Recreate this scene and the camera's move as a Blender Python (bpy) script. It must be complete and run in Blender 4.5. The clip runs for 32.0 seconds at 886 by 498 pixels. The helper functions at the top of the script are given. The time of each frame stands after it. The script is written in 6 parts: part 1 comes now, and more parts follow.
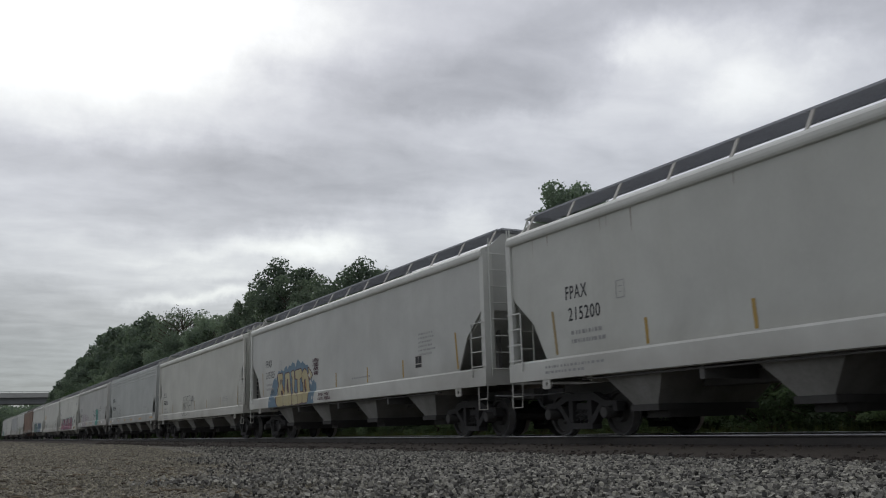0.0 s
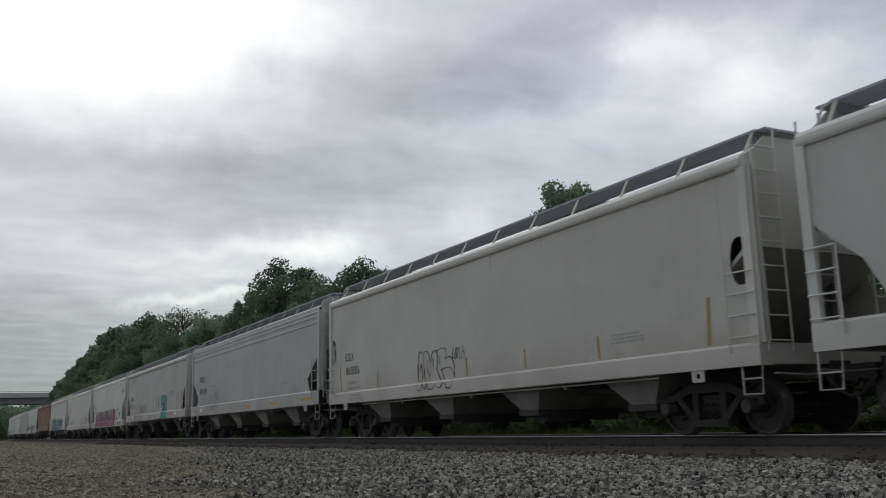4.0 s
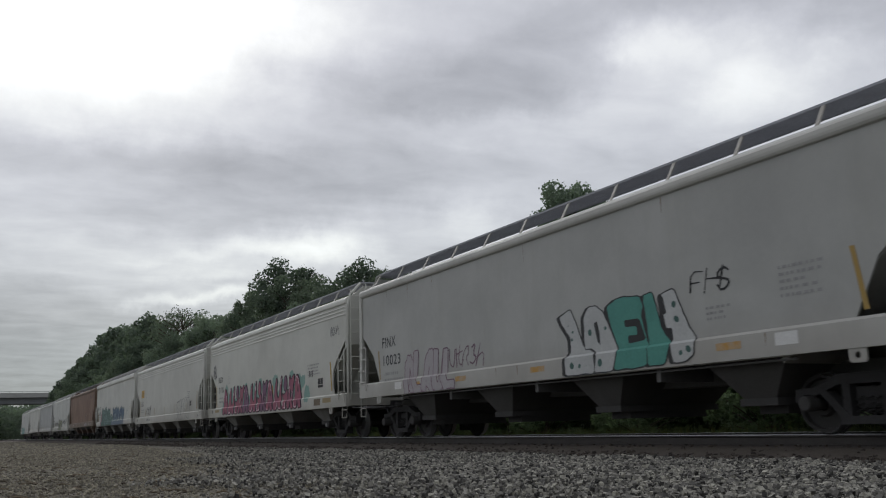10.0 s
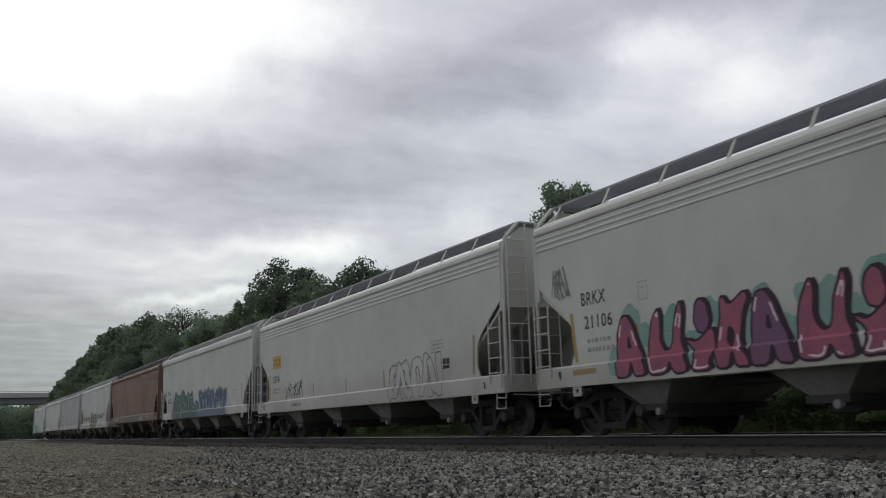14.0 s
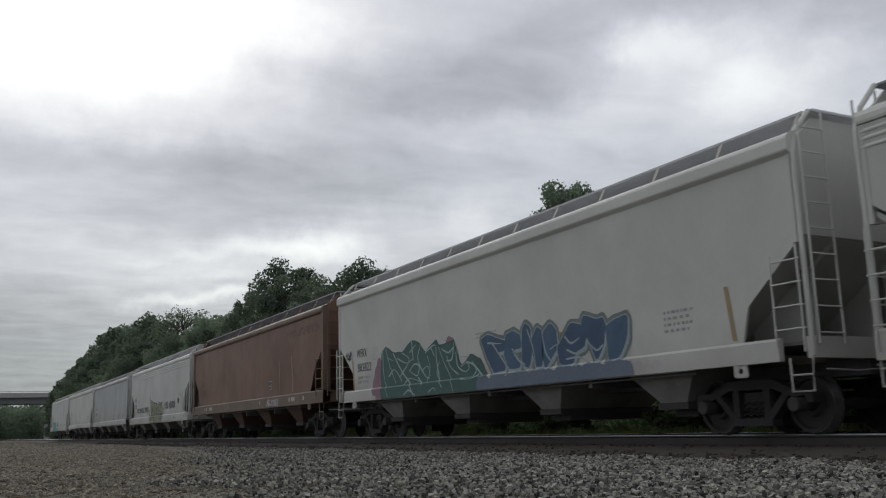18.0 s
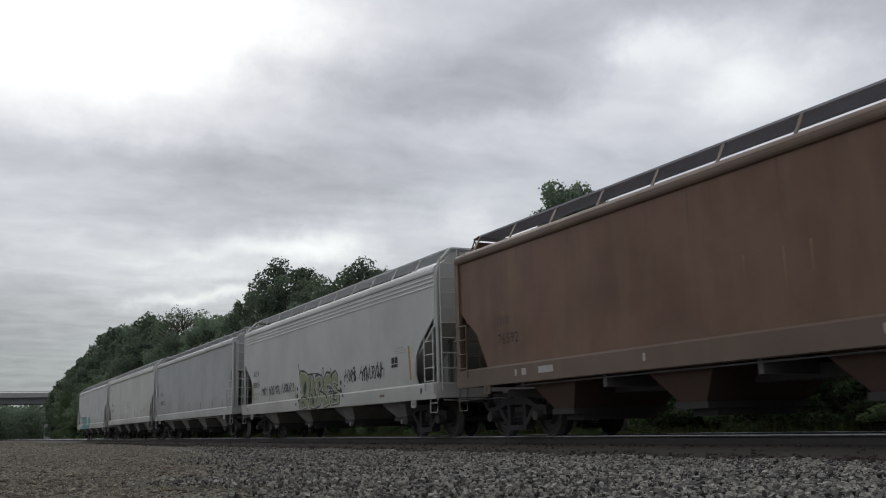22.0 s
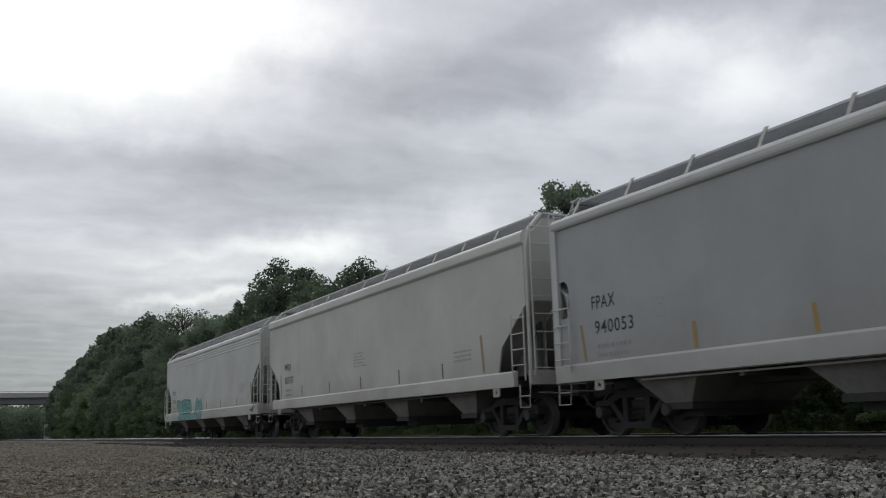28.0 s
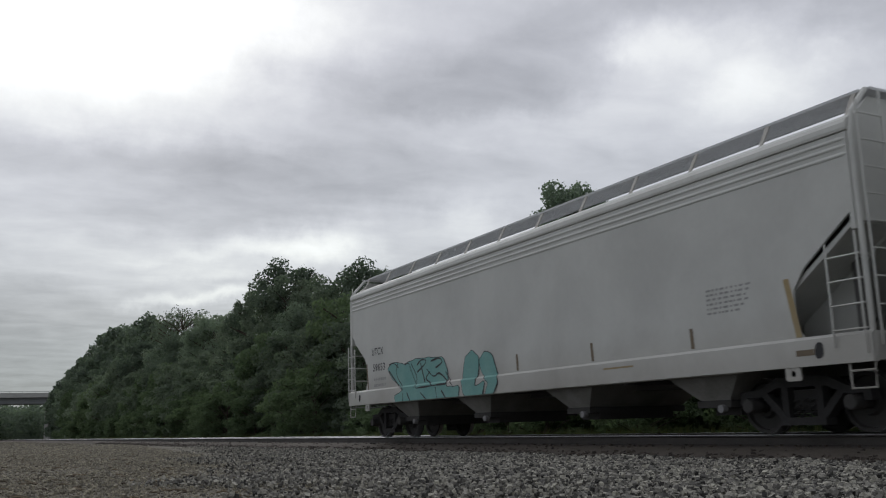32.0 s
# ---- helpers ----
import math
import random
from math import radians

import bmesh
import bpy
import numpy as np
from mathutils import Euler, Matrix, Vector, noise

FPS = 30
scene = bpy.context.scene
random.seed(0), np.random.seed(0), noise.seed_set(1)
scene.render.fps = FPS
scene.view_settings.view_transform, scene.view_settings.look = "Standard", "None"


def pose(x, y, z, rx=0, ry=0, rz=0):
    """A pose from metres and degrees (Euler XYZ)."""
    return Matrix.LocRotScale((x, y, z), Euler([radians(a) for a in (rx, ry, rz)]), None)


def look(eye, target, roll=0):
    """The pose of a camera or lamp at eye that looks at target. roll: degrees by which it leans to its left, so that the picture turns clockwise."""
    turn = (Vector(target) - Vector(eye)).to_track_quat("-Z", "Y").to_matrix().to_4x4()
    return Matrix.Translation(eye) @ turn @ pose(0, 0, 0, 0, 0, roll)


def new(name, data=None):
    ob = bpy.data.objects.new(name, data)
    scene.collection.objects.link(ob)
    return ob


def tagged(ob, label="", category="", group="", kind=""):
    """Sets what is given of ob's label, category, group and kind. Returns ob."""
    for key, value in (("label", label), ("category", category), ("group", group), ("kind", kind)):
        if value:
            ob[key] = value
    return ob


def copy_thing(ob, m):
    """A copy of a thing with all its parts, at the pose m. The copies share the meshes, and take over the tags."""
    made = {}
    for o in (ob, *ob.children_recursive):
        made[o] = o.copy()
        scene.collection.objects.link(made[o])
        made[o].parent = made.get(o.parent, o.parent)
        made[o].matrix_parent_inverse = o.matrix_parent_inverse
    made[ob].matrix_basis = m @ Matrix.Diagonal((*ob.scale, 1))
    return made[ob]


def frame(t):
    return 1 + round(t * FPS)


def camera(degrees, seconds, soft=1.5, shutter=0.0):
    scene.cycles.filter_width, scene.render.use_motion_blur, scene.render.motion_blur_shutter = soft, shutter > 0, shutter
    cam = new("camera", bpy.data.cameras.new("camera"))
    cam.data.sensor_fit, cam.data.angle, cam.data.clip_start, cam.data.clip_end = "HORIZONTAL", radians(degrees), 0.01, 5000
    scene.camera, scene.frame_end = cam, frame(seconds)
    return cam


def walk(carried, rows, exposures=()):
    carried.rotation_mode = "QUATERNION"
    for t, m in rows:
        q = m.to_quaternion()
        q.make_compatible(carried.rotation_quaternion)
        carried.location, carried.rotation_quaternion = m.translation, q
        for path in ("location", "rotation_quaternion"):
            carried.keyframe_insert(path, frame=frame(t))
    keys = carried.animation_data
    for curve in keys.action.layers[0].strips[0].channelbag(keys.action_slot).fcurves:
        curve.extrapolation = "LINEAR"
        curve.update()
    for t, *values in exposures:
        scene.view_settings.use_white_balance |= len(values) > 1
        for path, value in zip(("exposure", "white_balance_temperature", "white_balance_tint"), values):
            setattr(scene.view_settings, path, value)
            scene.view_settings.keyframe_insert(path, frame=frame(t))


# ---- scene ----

# The world: x along the track (the train runs towards +x), y away from the eye, z up, ground at 0.
RAIL = 0.30           # top of the rails
TRACK = 11.60         # centre of the near track
SECONDS = 32.0

# ---------------------------------------------------------------- camera
cam = camera(51.82, SECONDS, soft=1.1, shutter=0.2)
EYE = (0.0, 0.0, 0.561)
PAN, TILT, LEAN = radians(28.121), radians(10.981), -1.654
AIM = (EYE[0] - 10 * math.cos(PAN) * math.cos(TILT), EYE[1] + 10 * math.sin(PAN) * math.cos(TILT), EYE[2] + 10 * math.sin(TILT))
walk(cam, [(0.0, look(EYE, AIM, LEAN)), (SECONDS, look(EYE, AIM, LEAN))])


def gone(t):
    """Metres that the train has run at t seconds."""
    return 6.6051 * t - 0.00190 * t * t + 0.000014 * t ** 3


# ---------------------------------------------------------------- node helpers
def nodes_of(tree):
    tree.nodes.clear()

    def add(kind, **values):
        node = tree.nodes.new(kind)
        for key, value in values.items():
            node.inputs[int(key[1:]) if key[0] == "i" and key[1:].isdigit() else key].default_value = value
        return node

    def math_node(op, a, b=0.0, clamp=False):
        node = tree.nodes.new("ShaderNodeMath")
        node.operation, node.use_clamp = op, clamp
        for k, v in enumerate((a, b)):
            if isinstance(v, (int, float)):
                node.inputs[k].default_value = v
            else:
                tree.links.new(v, node.inputs[k])
        return node.outputs[0]

    return add, math_node, tree.links.new


def ramp(tree, source, stops):
    node = tree.nodes.new("ShaderNodeValToRGB")
    el = node.color_ramp.elements
    while len(el) < len(stops):
        el.new(0.5)
    for e, (p, c) in zip(el, stops):
        e.position, e.color = p, (*c, 1) if len(c) == 3 else c
    tree.links.new(source, node.inputs[0])
    return node.outputs[0]


def mix(tree, fac, a, b, mode="MIX"):
    node = tree.nodes.new("ShaderNodeMix")
    node.data_type, node.blend_type = "RGBA", mode
    for v, sock in ((fac, node.inputs[0]), (a, node.inputs[6]), (b, node.inputs[7])):
        if isinstance(v, (int, float)):
            sock.default_value = v
        elif isinstance(v, tuple):
            sock.default_value = (*v, 1)
        else:
            tree.links.new(v, sock)
    return node.outputs[2]


# ---------------------------------------------------------------- sky and sun
def toward(azimuth, elevation):
    """A direction: azimuth in degrees from the track's far end (-x) round towards +y."""
    a, e = radians(azimuth), radians(elevation)
    return Vector((-math.cos(a) * math.cos(e), math.sin(a) * math.cos(e), math.sin(e)))


SUN_AZ, SUN_EL = 8.0, 33.0


def make_sky():
    world = bpy.data.worlds.new("overcast_sky")
    scene.world = world
    world.use_nodes = True
    tree = world.node_tree
    add, m, link = nodes_of(tree)
    coord = add("ShaderNodeTexCoord").outputs["Generated"]
    split = add("ShaderNodeSeparateXYZ")
    link(coord, split.inputs[0])
    x, y, z = split.outputs
    up = m("MAXIMUM", z, 0.0)
    deep = m("ADD", up, 0.10)
    flat = add("ShaderNodeCombineXYZ")
    link(m("DIVIDE", x, deep), flat.inputs[0])
    link(m("DIVIDE", y, deep), flat.inputs[1])
    turn = add("ShaderNodeMapping")
    turn.inputs["Rotation"].default_value = (0, 0, radians(-28))
    turn.inputs["Scale"].default_value = (1.0, 0.7, 1)
    turn.inputs["Location"].default_value = (3.1, 1.7, 0.4)
    link(flat.outputs[0], turn.inputs[0])
    big = add("ShaderNodeTexNoise", Scale=1.15, Detail=9.0, Roughness=0.55, Distortion=0.5)
    link(turn.outputs[0], big.inputs["Vector"])
    fine = add("ShaderNodeTexNoise", Scale=5.0, Detail=6.0, Roughness=0.55, Distortion=0.3)
    link(turn.outputs[0], fine.inputs["Vector"])
    # angles over the horizon and round from the track's far end, both stirred a little so that no cloud has a clean edge
    stir = add("ShaderNodeTexNoise", Scale=7.0, Detail=6.0, Roughness=0.62)
    link(coord, stir.inputs["Vector"])
    pull = add("ShaderNodeSeparateColor")
    link(stir.outputs["Color"], pull.inputs[0])
    around = m("MULTIPLY", m("ARCTAN2", y, m("MULTIPLY", x, -1.0)), 180 / math.pi)
    height = m("MULTIPLY", m("ARCSINE", z), 180 / math.pi)
    around = m("ADD", around, m("MULTIPLY", m("SUBTRACT", pull.outputs[0], 0.5), 11.0))
    height = m("ADD", height, m("MULTIPLY", m("SUBTRACT", pull.outputs[1], 0.5), 4.2))
    # long thin streaks that lie along the horizon
    line = add("ShaderNodeCombineXYZ")
    link(m("MULTIPLY", around, 0.11), line.inputs[0])
    link(m("ADD", m("MULTIPLY", height, 0.36), m("MULTIPLY", around, 0.02)), line.inputs[1])
    streak = add("ShaderNodeTexNoise", Scale=1.0, Detail=7.0, Roughness=0.56, Distortion=0.15)
    link(line.outputs[0], streak.inputs["Vector"])

    def bank(azimuth, elevation, wide, tall, amount):
        """A cloud bank or a thinner place in the cover: its middle, its spread in degrees, and its depth."""
        p = m("POWER", m("ABSOLUTE", m("DIVIDE", m("SUBTRACT", around, azimuth), wide)), 2.0)
        q = m("POWER", m("ABSOLUTE", m("DIVIDE", m("SUBTRACT", height, elevation), tall)), 2.0)
        return m("MULTIPLY", m("EXPONENT", m("MULTIPLY", m("ADD", p, q), -0.5)), amount)

    banks = (
        # the veiled sun and the thin cover about it
        (6.0, 24.0, 6.5, 3.3, 0.85), (15.0, 25.5, 6.0, 2.0, 0.30),
        # dark streaks under it
        (7.0, 16.2, 8.0, 0.75, -0.12), (16.5, 17.2, 4.0, 0.9, -0.09), (23.0, 14.8, 9.0, 1.5, -0.15), (11.5, 12.9, 5.0, 0.8, -0.06),
        # the heavy bank in the middle
        (29.0, 21.3, 5.0, 2.0, -0.16), (36.0, 24.6, 4.5, 1.8, -0.10), (25.0, 19.4, 4.0, 1.0, -0.07), (33.5, 20.0, 2.6, 1.2, -0.07),
        # broken light to its side
        (30.0, 18.1, 4.0, 0.6, 0.10), (42.4, 22.3, 1.9, 0.9, 0.24), (46.6, 20.0, 2.4, 1.5, 0.24), (50.5, 20.0, 2.6, 1.6, 0.12), (39.5, 19.0, 3.0, 1.4, 0.10),
        (47.0, 25.3, 6.0, 1.2, -0.15), (54.5, 22.8, 2.5, 1.7, -0.14),
        # bright rifts low over the trees
        (30.0, 13.2, 2.4, 1.3, 0.20), (20.8, 11.2, 2.4, 0.9, 0.36), (16.0, 11.2, 2.2, 0.45, 0.16), (11.8, 10.7, 1.7, 0.35, 0.18), (13.0, 9.7, 2.2, 0.35, 0.16), (11.2, 8.2, 1.8, 0.28, 0.22),
        (14.6, 8.4, 1.5, 0.30, 0.22), (5.5, 11.2, 4.5, 1.4, 0.10), (5.0, 8.2, 4.0, 0.5, -0.05), (10.0, 7.1, 3.0, 0.4, -0.07), (0.0, 4.5, 5.0, 3.0, -0.15))
    tone = 0.0
    for spec in banks:
        g = bank(*spec)
        tone = g if tone == 0.0 else m("ADD", tone, g)
    cloud = m("ADD", m("MULTIPLY", m("SUBTRACT", big.outputs[0], 0.5), 0.12), m("MULTIPLY", m("SUBTRACT", fine.outputs[0], 0.5), 0.26))
    cloud = m("ADD", cloud, m("MULTIPLY", m("SUBTRACT", streak.outputs[0], 0.5), 0.11))
    tone = m("ADD", m("ADD", tone, cloud), 0.585)
    # a heavier bank low over the horizon
    low = m("MULTIPLY", m("EXPONENT", m("MULTIPLY", up, -13.0)), -0.31)
    # the overcast is thinner on the sun's side than behind the eye
    half = add("ShaderNodeVectorMath")
    half.operation = "DOT_PRODUCT"
    link(coord, half.inputs[0])
    half.inputs[1].default_value = toward(22, 30)
    lit = m("ADD", m("MULTIPLY", half.outputs["Value"], 0.17), 0.87)
    tone = m("MULTIPLY", m("MAXIMUM", m("ADD", tone, low), 0.18), m("MINIMUM", lit, 1.0))
    tint = ramp(tree, up, ((0.0, (0.875, 1.0, 1.005)), (0.12, (0.945, 0.995, 0.995)), (0.24, (0.945, 0.985, 1.025)), (0.40, (0.952, 0.98, 1.03))))
    grey = add("ShaderNodeCombineColor")
    for k in range(3):
        link(tone, grey.inputs[k])
    thick = ramp(tree, tone, ((0.30, (0.965, 0.972, 1.028)), (0.58, (0.985, 0.98, 1.015)), (0.85, (1.005, 0.995, 0.965))))
    cover = mix(tree, 1.0, mix(tree, 1.0, grey.outputs[0], tint, "MULTIPLY"), thick, "MULTIPLY")
    air = add("ShaderNodeTexSky")
    air.sky_type, air.sun_disc = "NISHITA", False
    air.sun_elevation, air.sun_rotation = radians(SUN_EL), radians(-90 + SUN_AZ)
    bg_air = add("ShaderNodeBackground", Strength=0.004)
    link(air.outputs[0], bg_air.inputs[0])
    bg = add("ShaderNodeBackground", Strength=1.0)
    link(cover, bg.inputs[0])
    both = add("ShaderNodeAddShader")
    link(bg_air.outputs[0], both.inputs[0])
    link(bg.outputs[0], both.inputs[1])
    out = add("ShaderNodeOutputWorld")
    link(both.outputs[0], out.inputs[0])


make_sky()
sun = new("sun", bpy.data.lights.new("sun", "SUN"))
sun.data.energy, sun.data.angle, sun.data.color = 0.5, radians(25), (1.0, 0.97, 0.93)
sun.matrix_world = look(toward(SUN_AZ, SUN_EL) * 50, (0, 0, 0))
scene.view_settings.exposure = 0.07


# ---------------------------------------------------------------- materials
def surface(name, base, second=None, rough=0.7, metal=0.0, grain=30.0, stain=1.2, amount=0.5, bump=0.15, bump_scale=None, stretch=(1, 1, 1),
            spec=0.4, random_tint=0.0, island=0.0, seed=0.0, streaks=None, dirt=None, speck=0.5):
    """A worn surface: base mixed with second by stains, fine grain over it, relief, and optional vertical streaks or low dirt."""
    made = bpy.data.materials.new(name)
    made.use_nodes = True
    tree = made.node_tree
    add, m, link = nodes_of(tree)
    second = second or tuple(c * 0.72 for c in base)
    where = add("ShaderNodeTexCoord").outputs["Object"]
    place = add("ShaderNodeMapping")
    place.inputs["Scale"].default_value, place.inputs["Location"].default_value = stretch, (seed * 7.3, seed * 3.1, seed * 1.7)
    link(where, place.inputs[0])
    broad = add("ShaderNodeTexNoise", Scale=stain, Detail=5.0, Roughness=0.6, Distortion=0.3)
    link(place.outputs[0], broad.inputs["Vector"])
    fine = add("ShaderNodeTexNoise", Scale=grain, Detail=3.0, Roughness=0.6)
    link(place.outputs[0], fine.inputs["Vector"])
    spread = m("MULTIPLY", m("SUBTRACT", broad.outputs[0], 0.38), 2.6 * amount, clamp=True)
    colour = mix(tree, spread, base, second)
    dots = m("ADD", m("MULTIPLY", fine.outputs[0], speck), 1 - speck / 2)
    shade = add("ShaderNodeCombineColor")
    for k in range(3):
        link(dots, shade.inputs[k])
    colour = mix(tree, 0.8, colour, shade.outputs[0], "MULTIPLY")
    if streaks:
        tone, strength, fine_x = streaks
        long = add("ShaderNodeMapping")
        long.inputs["Scale"].default_value, long.inputs["Location"].default_value = (fine_x, fine_x, 0.16), (seed * 5.1, 0, seed)
        link(where, long.inputs[0])
        run = add("ShaderNodeTexNoise", Scale=1.0, Detail=6.0, Roughness=0.65)
        link(long.outputs[0], run.inputs["Vector"])
        f = m("MULTIPLY", m("SUBTRACT", run.outputs[0], 0.5), 3.2 * strength, clamp=True)
        colour = mix(tree, f, colour, tone)
    if dirt:
        tone, top, strength = dirt      # road film thrown up from below, ragged at its upper edge
        sep = add("ShaderNodeSeparateXYZ")
        link(where, sep.inputs[0])
        ragged = m("ADD", m("MULTIPLY", broad.outputs[0], 1.1), m("MULTIPLY", fine.outputs[0], 0.25))
        f = m("MULTIPLY", m("SUBTRACT", m("ADD", top - 0.6, ragged), sep.outputs[2]), strength, clamp=True)
        colour = mix(tree, m("MULTIPLY", f, 0.55), colour, tone)
    if random_tint or island:
        info = add("ShaderNodeObjectInfo").outputs["Random"] if random_tint else add("ShaderNodeNewGeometry").outputs["Random Per Island"]
        amount_here = random_tint or island
        v = m("ADD", m("MULTIPLY", info, 2 * amount_here), 1 - amount_here)
        shade = add("ShaderNodeCombineColor")
        link(v, shade.inputs[0])
        link(v, shade.inputs[1])
        link(m("MULTIPLY", v, m("ADD", m("MULTIPLY", info, -0.10), 1.05)), shade.inputs[2])
        colour = mix(tree, 1.0, colour, shade.outputs[0], "MULTIPLY")
    shader = add("ShaderNodeBsdfPrincipled", Metallic=metal)
    shader.inputs["Specular IOR Level"].default_value = spec
    link(colour, shader.inputs["Base Color"])
    link(m("ADD", m("MULTIPLY", broad.outputs[0], 0.25), rough - 0.12, clamp=True), shader.inputs["Roughness"])
    if bump:
        rough_noise = add("ShaderNodeTexNoise", Scale=bump_scale or grain, Detail=4.0)
        link(place.outputs[0], rough_noise.inputs["Vector"])
        relief = add("ShaderNodeBump", Strength=bump, Distance=0.02)
        link(rough_noise.outputs[0], relief.inputs["Height"])
        link(relief.outputs[0], shader.inputs["Normal"])
    out = add("ShaderNodeOutputMaterial")
    link(shader.outputs[0], out.inputs[0])
    return made


def leaf_surface(name, base, second):
    made = bpy.data.materials.new(name)
    made.use_nodes = True
    tree = made.node_tree
    add, m, link = nodes_of(tree)
    each = add("ShaderNodeNewGeometry").outputs["Random Per Island"]
    tree_random = add("ShaderNodeObjectInfo").outputs["Random"]
    colour = mix(tree, m("ADD", m("MULTIPLY", each, 0.6), m("MULTIPLY", tree_random, 0.4)), base, second)
    v = m("ADD", m("MULTIPLY", tree_random, 0.5), 0.75)
    shade = add("ShaderNodeCombineColor")
    for k in range(3):
        link(v, shade.inputs[k])
    colour = mix(tree, 1.0, colour, shade.outputs[0], "MULTIPLY")
    shader = add("ShaderNodeBsdfPrincipled", Roughness=0.75)
    shader.inputs["Specular IOR Level"].default_value = 0.12
    link(colour, shader.inputs["Base Color"])
    thin = add("ShaderNodeBsdfTranslucent")
    link(mix(tree, 1.0, colour, (0.98, 1.12, 0.78), "MULTIPLY"), thin.inputs[0])
    both = add("ShaderNodeMixShader", Fac=0.48)
    link(shader.outputs[0], both.inputs[1])
    link(thin.outputs[0], both.inputs[2])
    out = add("ShaderNodeOutputMaterial")
    link(both.outputs[0], out.inputs[0])
    return made


